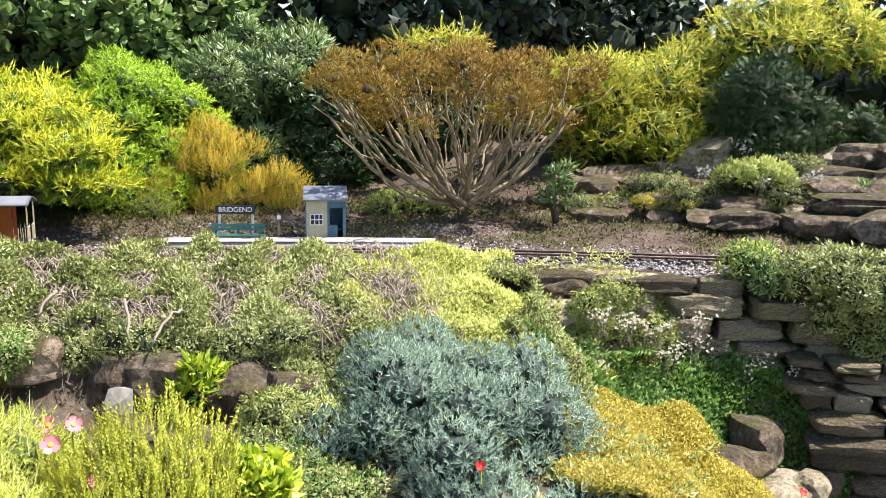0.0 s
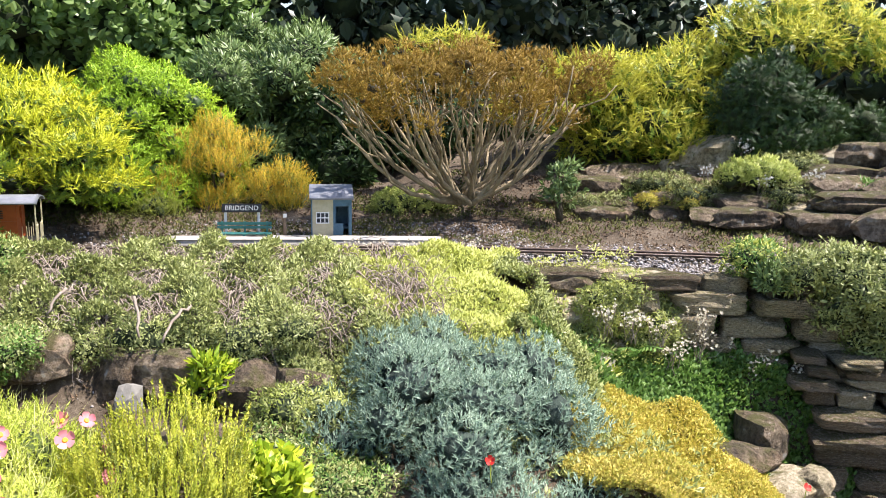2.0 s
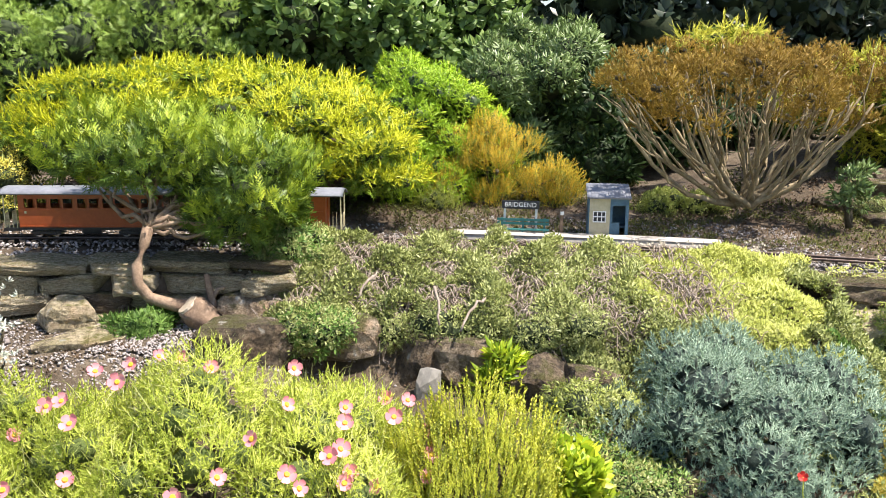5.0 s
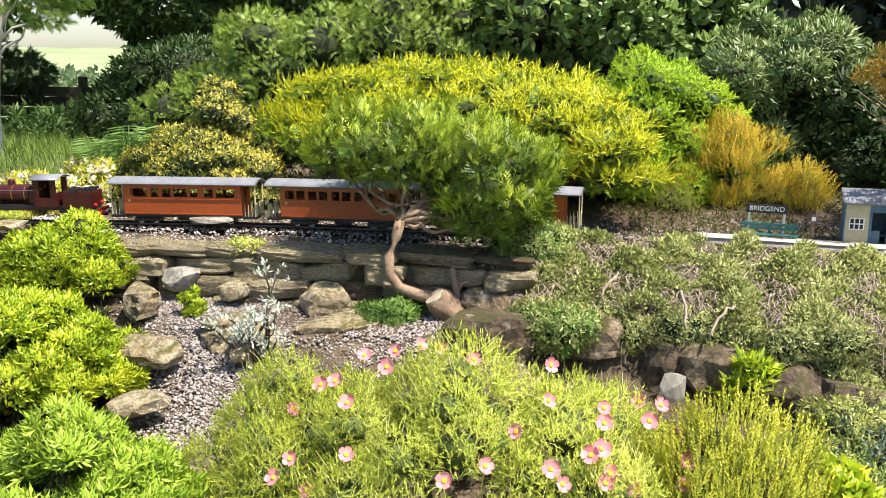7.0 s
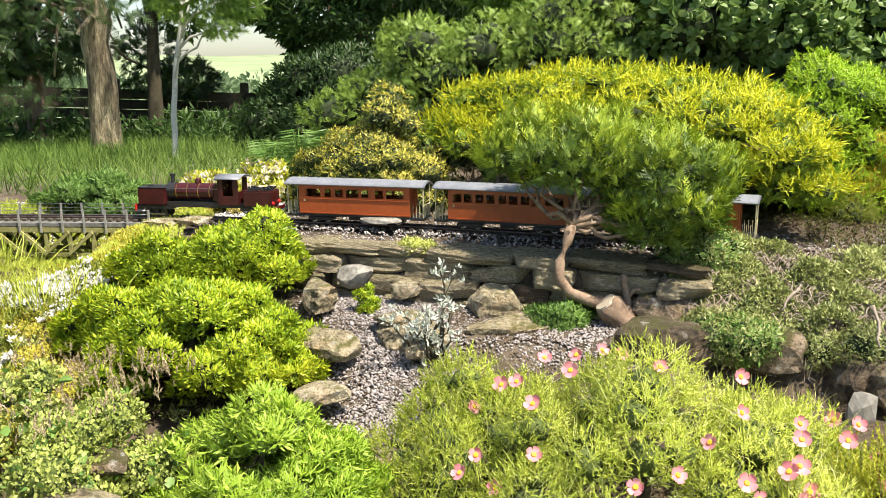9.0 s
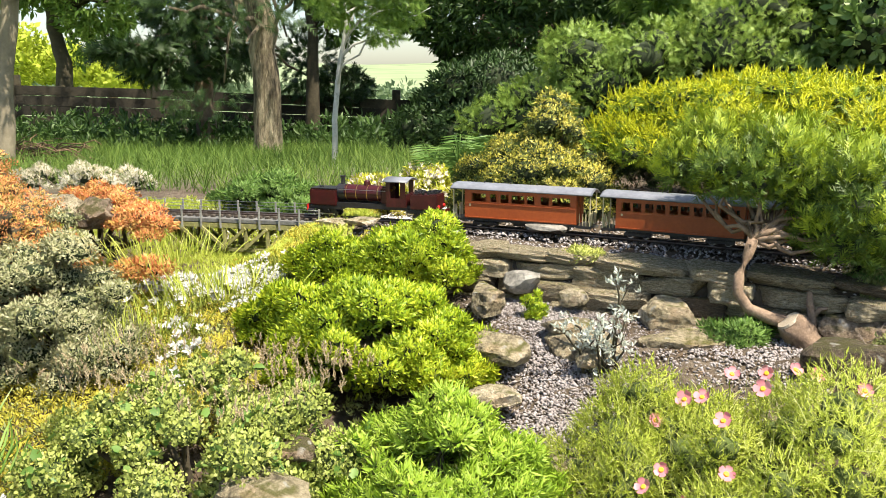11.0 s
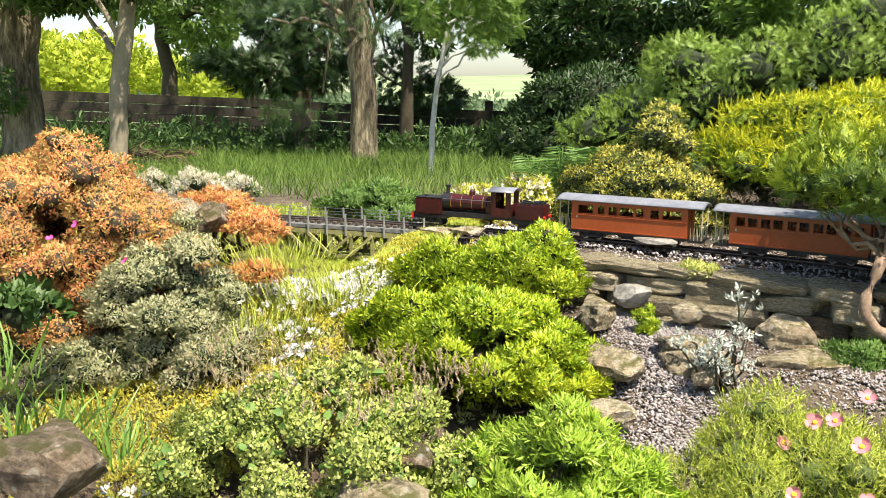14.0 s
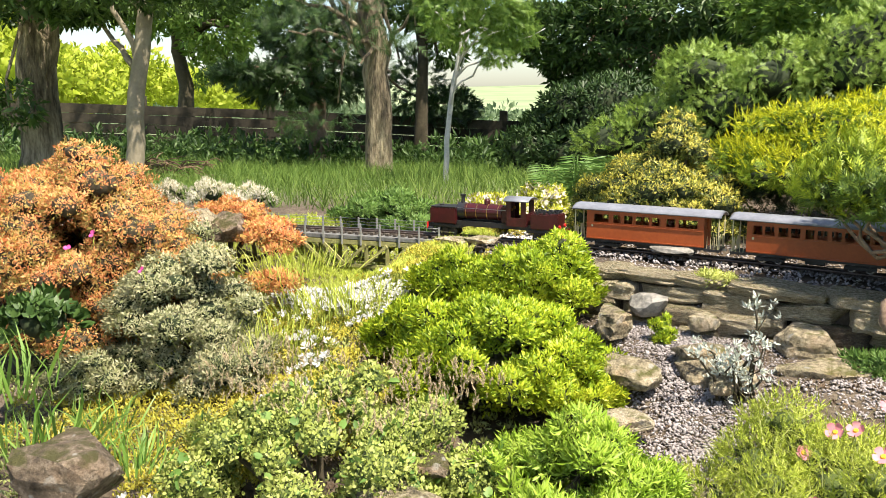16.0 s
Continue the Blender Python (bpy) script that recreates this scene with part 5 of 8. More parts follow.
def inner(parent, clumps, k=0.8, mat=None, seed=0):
    """Solid bush cores that show between the leaves, mostly coloured dark as shade."""
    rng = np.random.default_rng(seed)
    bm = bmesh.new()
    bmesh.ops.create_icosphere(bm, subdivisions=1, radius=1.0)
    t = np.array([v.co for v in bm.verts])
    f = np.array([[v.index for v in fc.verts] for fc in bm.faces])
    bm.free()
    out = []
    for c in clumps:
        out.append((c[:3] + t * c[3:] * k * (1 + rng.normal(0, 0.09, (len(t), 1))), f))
    return tagged(part("inner_core", tri_mesh("inner_core", *joined(out)), mat or M_CORESHADE, parent, "solid clump core, mostly coloured dark as shade"), kind="stuff")


def tufts(clumps, k, r, seed, low=-0.3, tall=1.2):
    """Smaller shoots' clumps that break up the skin of larger ones."""
    rng = np.random.default_rng(seed)
    d = rng.normal(0, 1, (len(clumps), k, 3))
    d[..., 2] = np.maximum(d[..., 2], low)
    d /= np.linalg.norm(d, axis=2, keepdims=True)
    c = clumps[:, None, :3] + d * clumps[:, None, 3:] * 0.9
    rad = r * rng.uniform(0.6, 1.35, (len(clumps), k, 1))
    return np.concatenate([c, rad, rad, rad * tall], 2).reshape(-1, 6)


def stems(parent, ends, r0, r1, seed, mat, name="stem", base=(0, 0, 0), sag=0.0, wob=0.25, seg=5, each=False):
    rng = np.random.default_rng(seed)
    out = []
    for e in ends:
        p = bent(np.array(base) + rng.normal(0, r0 * 0.8, 3) * [1, 1, 0], e, sag, rng, 7, wob)
        out.append(tube(p, np.linspace(r0, r1, 7) * rng.uniform(0.75, 1.2), seg))
    if each:
        for v, f in out:
            part(name, tri_mesh(name, v, f, True), mat, parent)
        return None
    return part(name, tri_mesh(name, *joined(out), True), mat, parent)


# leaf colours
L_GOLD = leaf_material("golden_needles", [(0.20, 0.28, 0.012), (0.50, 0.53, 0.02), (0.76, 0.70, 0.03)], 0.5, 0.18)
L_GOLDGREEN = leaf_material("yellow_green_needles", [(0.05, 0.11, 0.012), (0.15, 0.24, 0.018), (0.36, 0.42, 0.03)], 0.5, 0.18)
L_THUJA = leaf_material("thuja_sprays", [(0.03, 0.065, 0.01), (0.09, 0.155, 0.016), (0.21, 0.28, 0.03)], 0.5, 0.18)
L_THUJATIP = leaf_material("fresh_thuja_tips", [(0.10, 0.17, 0.013), (0.24, 0.33, 0.022), (0.47, 0.51, 0.045)], 0.5, 0.18)
L_LIME = leaf_material("bright_green_needles", [(0.10, 0.22, 0.012), (0.33, 0.50, 0.022), (0.58, 0.68, 0.06)], 0.5, 0.18)
L_OLIVE = leaf_material("grey_green_leaves", [(0.045, 0.085, 0.025), (0.14, 0.215, 0.065), (0.34, 0.43, 0.18)], 0.38, 0.2)
L_LAUREL = leaf_material("laurel_leaves", [(0.05, 0.10, 0.022), (0.16, 0.26, 0.06), (0.36, 0.47, 0.17)], 0.4, 0.35)
L_HEDGE = leaf_material("dark_hedge_leaves", [(0.01, 0.018, 0.01), (0.03, 0.048, 0.027), (0.10, 0.135, 0.075)], 0.35, 0.12)
L_RUST = leaf_material("bronze_whipcord", [(0.11, 0.07, 0.014), (0.29, 0.185, 0.025), (0.54, 0.39, 0.06)], 0.6, 0.2)
L_YELJUN = leaf_material("yellow_juniper", [(0.28, 0.32, 0.04), (0.58, 0.56, 0.07), (0.8, 0.75, 0.17)])
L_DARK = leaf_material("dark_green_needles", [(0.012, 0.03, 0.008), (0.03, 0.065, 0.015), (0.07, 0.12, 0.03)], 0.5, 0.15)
L_AMBER = leaf_material("amber_heath", [(0.40, 0.42, 0.035), (0.68, 0.54, 0.045), (0.64, 0.39, 0.035), (0.32, 0.35, 0.035), (0.62, 0.55, 0.05)])
L_GREENHEATH = leaf_material("green_heath", [(0.10, 0.15, 0.02), (0.22, 0.27, 0.04), (0.38, 0.36, 0.06)])
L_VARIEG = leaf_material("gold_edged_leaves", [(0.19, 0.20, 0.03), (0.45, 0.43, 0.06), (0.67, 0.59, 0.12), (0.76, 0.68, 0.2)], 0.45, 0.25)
L_VARIEGLOW = leaf_material("darker_lower_leaves", [(0.03, 0.055, 0.014), (0.09, 0.125, 0.022), (0.30, 0.30, 0.06)], 0.45, 0.2)
L_BLUE = leaf_material("blue_juniper_needles", [(0.075, 0.13, 0.095), (0.235, 0.335, 0.245), (0.50, 0.62, 0.47)], 0.55, 0.2, 9.0)
L_HELI = leaf_material("rock_rose_leaves", [(0.21, 0.29, 0.03), (0.45, 0.52, 0.07), (0.72, 0.73, 0.22)])
L_HELISTEM = leaf_material("pale_stems", [(0.28, 0.33, 0.08), (0.47, 0.50, 0.17), (0.62, 0.62, 0.32)])
L_HEATHYEL = leaf_material("yellow_heather", [(0.20, 0.27, 0.02), (0.47, 0.50, 0.05), (0.66, 0.60, 0.10)])
L_SEDUM = leaf_material("golden_sedum", [(0.27, 0.29, 0.035), (0.43, 0.41, 0.06), (0.57, 0.46, 0.11), (0.47, 0.47, 0.085)], 0.55, 0.3, 8.0)
L_LIMESEDUM = leaf_material("lime_ground_cover", [(0.26, 0.32, 0.06), (0.49, 0.53, 0.135), (0.69, 0.69, 0.28)], 0.5, 0.3, 8.0)
L_COTO = leaf_material("creeper_leaves", [(0.08, 0.11, 0.035), (0.28, 0.32, 0.10), (0.54, 0.57, 0.26)], 0.42, 0.25, 6.0)
L_CLOVER = leaf_material("clover_leaves", [(0.055, 0.125, 0.022), (0.14, 0.255, 0.05), (0.28, 0.40, 0.115)], 0.5, 0.3, 8.0)
L_AZALEA = leaf_material("fresh_azalea_leaves", [(0.065, 0.135, 0.012), (0.23, 0.35, 0.02), (0.46, 0.55, 0.035), (0.62, 0.61, 0.05)], 0.42, 0.35, 5.0)
L_PHLOX = leaf_material("fresh_green_leaves", [(0.12, 0.23, 0.022), (0.32, 0.47, 0.045), (0.56, 0.67, 0.13)], 0.45, 0.35, 6.0)
L_TIAR = leaf_material("tiarella_leaves", [(0.20, 0.26, 0.055), (0.37, 0.43, 0.10), (0.57, 0.58, 0.22)], 0.5, 0.35, 6.0)
L_SEEDS = leaf_material("faded_seed_heads", [(0.26, 0.20, 0.10), (0.42, 0.33, 0.20), (0.55, 0.46, 0.32)], 0.7, 0.2)
L_ORANGE = leaf_material("orange_azalea_leaves", [(0.52, 0.10, 0.05), (0.62, 0.22, 0.085), (0.68, 0.33, 0.125), (0.64, 0.43, 0.13), (0.42, 0.40, 0.09)], 0.5, 0.3, 11.0, 0.6)
L_ORANGELOW = leaf_material("older_azalea_leaves", [(0.20, 0.17, 0.05), (0.40, 0.33, 0.09), (0.50, 0.28, 0.10)], 0.5, 0.3, 9.0)
L_GREYAZ = leaf_material("grey_green_azalea", [(0.09, 0.11, 0.04), (0.24, 0.26, 0.11), (0.46, 0.45, 0.27), (0.42, 0.36, 0.16)], 0.45, 0.25, 7.0)
L_GOLDMAT = leaf_material("golden_creeper", [(0.24, 0.25, 0.03), (0.46, 0.42, 0.05), (0.62, 0.50, 0.10)], 0.5, 0.3, 7.0)
L_IRIS = leaf_material("sword_leaves", [(0.07, 0.16, 0.02), (0.17, 0.30, 0.05), (0.32, 0.44, 0.12)], 0.4, 0.35)
L_GRASS = leaf_material("tall_grass", [(0.04, 0.09, 0.012), (0.11, 0.19, 0.03), (0.26, 0.34, 0.075)], 0.75, 0.35, 0.8)
L_NETTLE = leaf_material("undergrowth_leaves", [(0.022, 0.055, 0.01), (0.055, 0.11, 0.024), (0.12, 0.20, 0.05)], 0.5, 0.25, 1.0)
L_FERN = leaf_material("fern_fronds", [(0.06, 0.14, 0.025), (0.14, 0.26, 0.055), (0.26, 0.38, 0.10)], 0.5, 0.35)
L_CREAM = leaf_material("cream_bloom", [(0.60, 0.52, 0.38), (0.72, 0.67, 0.55), (0.8, 0.78, 0.70)], 0.6, 0.25)
L_WHITE = leaf_material("white_petals", [(0.42, 0.42, 0.38), (0.58, 0.58, 0.56), (0.7, 0.7, 0.7)], 0.6, 0.25)
L_PINK = leaf_material("pink_petals", [(0.60, 0.13, 0.19), (0.74, 0.27, 0.32), (0.82, 0.47, 0.49)], 0.5, 0.3)
L_YOLK = leaf_material("yellow_stamens", [(0.75, 0.42, 0.03), (0.8, 0.52, 0.05)], 0.6, 0.1)
L_MAGENTA = leaf_material("magenta_petals", [(0.6, 0.05, 0.25), (0.75, 0.12, 0.35)], 0.5, 0.2)
L_SCARLET = leaf_material("scarlet_petals", [(0.65, 0.02, 0.02), (0.75, 0.05, 0.03)], 0.5, 0.2)
L_WILLOW = leaf_material("woolly_willow_leaves", [(0.38, 0.42, 0.36), (0.56, 0.60, 0.52), (0.72, 0.75, 0.67)], 0.6, 0.25)
L_TREE = leaf_material("tree_leaves", [(0.02, 0.05, 0.01), (0.055, 0.11, 0.02), (0.13, 0.21, 0.045)], 0.45, 0.3, 0.8)
L_TREELIGHT = leaf_material("light_tree_leaves", [(0.07, 0.15, 0.02), (0.17, 0.28, 0.05), (0.30, 0.42, 0.10)], 0.45, 0.45, 0.8)
L_SPRUCE = leaf_material("spruce_sprays", [(0.02, 0.05, 0.012), (0.06, 0.115, 0.03), (0.15, 0.22, 0.07)], 0.5, 0.25, 0.8)
L_FARTREE = leaf_material("distant_yellow_green_leaves", [(0.20, 0.28, 0.02), (0.40, 0.48, 0.04), (0.56, 0.60, 0.08)], 0.6, 0.4, 0.4)
L_WOOD = leaf_material("distant_wood_leaves", [(0.06, 0.10, 0.05), (0.12, 0.18, 0.09), (0.2, 0.26, 0.14)], 0.7, 0.2, 0.02)
L_SOFTCON = leaf_material("soft_green_conifer", [(0.08, 0.15, 0.02), (0.21, 0.32, 0.05), (0.38, 0.48, 0.10)], 0.5, 0.3, 1.5)

ROS = rosette(6, 0.95, 0.36, 0.15, 1)
ROS_WIDE = rosette(5, 1.1, 0.7, 0.2, 2)
ROS_NARROW = rosette(7, 0.9, 0.2, 0.15, 3)
SHOOT = shoot(9, 0.14, 0.85, 4)
SPRAY = spray(13, 5, 0.075)
SPRAY_FINE = spray(13, 6, 0.045, 0.4)
TUFT = needles(10, 8, 0.07, 0.7, 0.2)
WHIP = needles(7, 9, 0.09, 0.5, 0.1)
SPIKE = spike(15, 10, 0.038, 0.9, 0.15)
ROS_SMALL = rosette(4, 1.0, 0.4, 0.2, 11)
HELI = needles(9, 14, 0.085, 0.8, 0.78, 0.32)
STAR = rosette(9, 1.05, 0.17, 0.2, 15)
STALK = blade(0.02, 0.5)
SPRIG = needles(9, 17, 0.085, 0.6, 0.75, 0.36)
FROND = spray(9, 18, 0.085, 0.35)
STARLET = needles(9, 19, 0.11, 1.0, 0.6, 0.5)
ROS_UP = rosette(6, 0.75, 0.27, 0.12, 20)
TRIO = rosette(3, 1.1, 0.42, 0.2, 21)
TRIO_WIDE = rosette(3, 1.15, 0.8, 0.15, 23)
LEAFLET = oval(1.0, 0.8, 0.2)
SPIKE_FINE = spike(18, 24, 0.05, 1.0, 0.1)


# ---- shrubs behind the line ----
def golden_conifer():
    base = (0.03, 3.75, 0.03)
    t = thing("golden_conifer", base, "broad golden-yellow spreading conifer with tiered feathery branches", "shrub")
    o = np.array(base)
    tiers = [((0.029, 3.777, 0.458), 0.33, 0.07), ((-0.292, 3.660, 0.392), 0.28, 0.08), ((0.331, 3.618, 0.423), 0.29, 0.07), ((-0.472, 3.587, 0.290), 0.2, 0.07), ((0.527, 3.195, 0.296), 0.22, 0.07), ((0.058, 3.528, 0.343), 0.42, 0.08),
             ((0.648, 2.972, 0.233), 0.09, 0.05), ((0.676, 2.946, 0.145), 0.065, 0.035), ((0.441, 3.307, 0.357), 0.24, 0.08), ((-0.337, 3.453, 0.234), 0.28, 0.1), ((0.511, 3.147, 0.153), 0.2, 0.09)]
    c = np.concatenate([lumps(9 + int(30 * rx), (rx + 0.03, rx * 0.8, rz + 0.03), 0.065, 31 + k, 0.0, np.array(q) - o, 0.45) for k, (q, rx, rz) in enumerate(tiers)])
    tip = tufts(c, 3, 0.042, 38, 0.1, 0.6)
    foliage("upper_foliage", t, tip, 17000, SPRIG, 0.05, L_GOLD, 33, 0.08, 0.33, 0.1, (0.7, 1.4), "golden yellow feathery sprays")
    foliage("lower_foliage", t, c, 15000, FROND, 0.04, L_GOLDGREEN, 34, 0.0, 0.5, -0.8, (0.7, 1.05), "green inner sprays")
    # Extra low sprays, coloured dark to stand for shade under the tiers.
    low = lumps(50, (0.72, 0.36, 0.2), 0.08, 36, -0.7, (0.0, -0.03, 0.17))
    foliage("painted_shade_foliage", t, low, 7000, FROND, 0.05, L_DARK, 37, 0.1, 0.5, -0.8, (0.6, 1.0), "green sprays coloured dark for shade under the tiers")
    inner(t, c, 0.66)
    stems(t, c[::5, :3], 0.02, 0.005, 35, M_BARK, "limb", each=True)


golden_conifer()


def thuja_tree():
    base = (0.09, 2.31, -0.2)
    t = thing("thuja_tree", base, "small green thuja with a bent reddish trunk on an old stump", "tree")
    o = np.array(base)
    fork = np.array((-0.036, 2.455, 0.103)) - o
    pts = np.array([(0.071, 2.388, -0.106), (0.019, 2.387, -0.095), (-0.035, 2.395, -0.077), (-0.065, 2.404, -0.037), (-0.065, 2.414, 0.009), (-0.048, 2.435, 0.058), (-0.036, 2.455, 0.103)]) - o
    part("trunk", tri_mesh("trunk", *tube(pts, [0.021, 0.017, 0.0155, 0.015, 0.0145, 0.014, 0.016], 10), True), M_BARK_RED, t, "bent reddish-brown trunk")
    rng = np.random.default_rng(44)
    foot, mid, top = (np.array(q) - o for q in ((0.131, 2.367, -0.182), (0.103, 2.367, -0.135), (0.066, 2.358, -0.091)))
    v, f = tube([foot, foot * 0.6 + mid * 0.4, mid, mid * 0.4 + top * 0.6, top], [0.056, 0.046, 0.041, 0.038, 0.034], 18)
    v = v + rng.normal(0, 0.0025, v.shape)
    s = part("stump", tri_mesh("stump", v, f, True), M_BARK_RED, t, "sawn-off old stump")
    ax = (top - mid) / np.linalg.norm(top - mid)
    part("sawn_face", rod(Vector(top - ax * 0.002), Vector(top + ax * 0.004), 0.033, 0.03, seg=14), M_CUT, s, "pale sawn wood")
    for k in range(7):
        a = k * 0.9 + rng.uniform(-0.3, 0.3)
        e = foot + [0.075 * math.cos(a), 0.06 * math.sin(a), -0.03]
        part("root", tri_mesh("root", *tube(bent(mid * 0.5 + foot * 0.5, e, 0.01, rng, 5, 0.2), np.linspace(0.016, 0.005, 5), 7), True), M_BARK_RED, s)
    snag = np.array([(0.136, 2.397, -0.155), (0.125, 2.407, -0.092), (0.117, 2.407, -0.052), (0.113, 2.407, -0.020)]) - o
    part("snag", tri_mesh("snag", *tube(snag, [0.014, 0.011, 0.009, 0.006], 8), True), M_BARK_RED, t)
    part("snag", tri_mesh("snag", *tube([snag[1], np.array((0.142, 2.407, -0.064)) - o, np.array((0.161, 2.406, -0.061)) - o], [0.008, 0.006, 0.004], 7), True), M_BARK_RED, t)
    left, right = (np.array(q) - o for q in ((-0.056, 2.645, 0.268), (0.226, 2.523, 0.180)))
    c = np.concatenate([lumps(30, (0.26, 0.24, 0.125), 0.055, 41, -0.4, left), lumps(26, (0.185, 0.18, 0.175), 0.058, 42, -0.75, right)])
    for i, e in enumerate(c[np.argsort(c[:, 2])][2:60:3, :3]):
        p = bent(fork + rng.normal(0, 0.004, 3), e, -0.012, rng, 8, 0.3)
        part("branch", tri_mesh("branch", *tube(p, np.linspace(0.008, 0.0025, 8), 6), True), M_BARK_RED, t)
    # Crown sprays are coloured darker so gaps between the fresh tips look shaded.
    foliage("crown", t, c, 8000, FROND, 0.045, L_THUJA, 45, 0.3, 0.45, -0.75, (0.6, 1.05), "green feathery sprays")
    foliage("young_growth", t, tufts(c, 3, 0.036, 47, -0.6, 1.5), 8500, FROND, 0.045, L_THUJATIP, 46, 0.8, 0.3, -0.1, (0.7, 1.3), "fresh yellow-green growth")
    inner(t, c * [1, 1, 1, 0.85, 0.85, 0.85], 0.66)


thuja_tree()


def whipcord_tree():
    base = (1.888, 2.745, 0.074)
    t = thing("bronze_whipcord_shrub", base, "umbrella-shaped bronze whipcord shrub on many fanned bare stems", "shrub")
    c = np.concatenate([lumps(44, (0.55, 0.36, 0.2), 0.07, 51, 0.0, (0.02, 0.05, 0.37), 0.75), lumps(22, (0.54, 0.32, 0.14), 0.05, 52, -0.5, (0.0, -0.02, 0.31), 0.8)])
    rng = np.random.default_rng(53)
    for i in range(26):
        a = i * 2.39996
        q = math.sqrt((i + 2.5) / 28)
        e = np.array([0.54 * q * math.cos(a), 0.3 * q * math.sin(a), 0.47 - 0.17 * q * q + rng.normal(0, 0.02)])
        p = bent(rng.normal(0, 0.014, 3) * [1, 1, 0], e, -0.03 - 0.05 * q, rng, 8, 0.13)
        s = part("stem", tri_mesh("stem", *tube(p, np.linspace(0.010, 0.0035, 8) * rng.uniform(0.75, 1.2), 6), True), M_STEM_OLIVE, t, "bare olive-brown stem")
        for k in range(4):
            q = p[3 + k]
            part("twig", tri_mesh("twig", *tube(bent(q, e + rng.normal(0, 0.07, 3), 0.0, rng, 5, 0.2), np.linspace(0.0045, 0.0018, 5), 5), True), M_STEM_OLIVE, s)
    foliage("crown", t, np.concatenate([c * [1, 1, 1, 0.8, 0.8, 0.8], tufts(c, 3, 0.026, 55, 0.0, 1.3)]), 22000, WHIP, 0.025, L_RUST, 54, 0.5, 0.5, -0.5, (0.6, 1.2), "bronze-orange whipcord shoots")
    inner(t, c * [1, 1, 1, 0.5, 0.5, 0.5] + [0, 0, 0.01, 0, 0, 0], 0.45, M_TWIG)


whipcord_tree()


def simple_bush(name, base, label, category, size, n_lumps, r, layers, seed, low=-0.1, lift=0.0, flat=0.85, core=0.72, core_mat=None, extra=None, jitter=0.7):
    """A bush of leafy clumps. layers: part name, count, leaf shape, leaf size, material, up, lowest."""
    t = thing(name, base, label, category)
    c = lumps(n_lumps, size, r, seed, low, (0, 0, lift), flat)
    if extra is not None:
        c = np.concatenate([c] + [lumps(m, s, rr, seed + 70 + i, low, at, flat) for i, (m, s, rr, at) in enumerate(extra)])
    for k, (pn, n, shape, size_, mat, up, lowest) in enumerate(layers):
        foliage(pn, t, c, n, shape, size_, mat, seed + 10 + k, up, jitter, lowest)
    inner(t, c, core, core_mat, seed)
    part("stem", tri_mesh("stem", *joined([tube(bent((0, 0, -0.05), q[:3], 0, np.random.default_rng(seed + i), 5, 0.2), np.linspace(0.012, 0.005, 5), 5) for i, q in enumerate(c[::6])]), True), M_TWIG, t)["kind"] = "stuff"
    return t


simple_bush("grey_green_shrub", (1.53, 4.0, 0.05), "large domed grey-green evergreen shrub with narrow leaves", "shrub", (0.56, 0.45, 0.72), 70, 0.11,
            [("foliage", 15000, ROS_UP, 0.034, L_OLIVE, 0.35, -0.5)], 101, -0.05)
simple_bush("laurel_shrub", (0.85, 5.1, 0.1), "tall laurel-like shrub with broad pale green leaves", "shrub", (1.05, 0.5, 1.35), 100, 0.2,
            [("foliage", 11000, ROS_WIDE, 0.05, L_LAUREL, 0.2, -0.5)], 111, -0.05)
simple_bush("dark_leafy_hedge", (3.4, 5.3, 0.1), "dense dark broad-leaved hedge", "hedge", (2.0, 0.7, 1.7), 130, 0.26,
            [("foliage", 5500, ROS_WIDE, 0.078, L_HEDGE, -0.25, -0.7)], 121, -0.05)
simple_bush("green_dwarf_spruce", (0.9, 3.52, 0.02), "rounded bright green dwarf spruce", "shrub", (0.38, 0.3, 0.52), 70, 0.08,
            [("foliage", 19000, STARLET, 0.036, L_LIME, 0.3, -0.4)], 131, -0.05, core_mat=L_DARK, extra=[(20, (0.25, 0.22, 0.3), 0.09, (-0.3, 0.05, 0.15))])
simple_bush("yellow_juniper", (3.05, 3.12, 0.2), "sprawling pale yellow juniper with arching plumes", "shrub", (0.5, 0.35, 0.42), 34, 0.13,
            [("foliage", 13000, SPRIG, 0.068, L_YELJUN, 0.1, -0.3), ("lower_foliage", 7000, FROND, 0.05, L_GOLDGREEN, -0.1, -0.8)], 141, -0.15, 0.08, 0.6, 0.62,
            extra=[(16, (0.32, 0.25, 0.22), 0.11, (-0.42, 0.05, 0.2)), (18, (0.42, 0.3, 0.3), 0.12, (0.5, -0.25, 0.42)), (8, (0.16, 0.14, 0.16), 0.07, (-0.12, -0.3, 0.0)), (10, (0.2, 0.1, 0.08), 0.05, np.array((2.043, 3.245, 0.618)) - (3.05, 3.12, 0.2))])
simple_bush("dark_yew", (3.22, 2.62, 0.24), "dark green yew bush above the rocks", "shrub", (0.3, 0.22, 0.36), 30, 0.09,
            [("foliage", 10000, FROND, 0.034, L_DARK, 0.2, -0.5)], 151, -0.2, 0.04, extra=[(10, (0.16, 0.14, 0.2), 0.07, (0.34, -0.15, 0.0))])
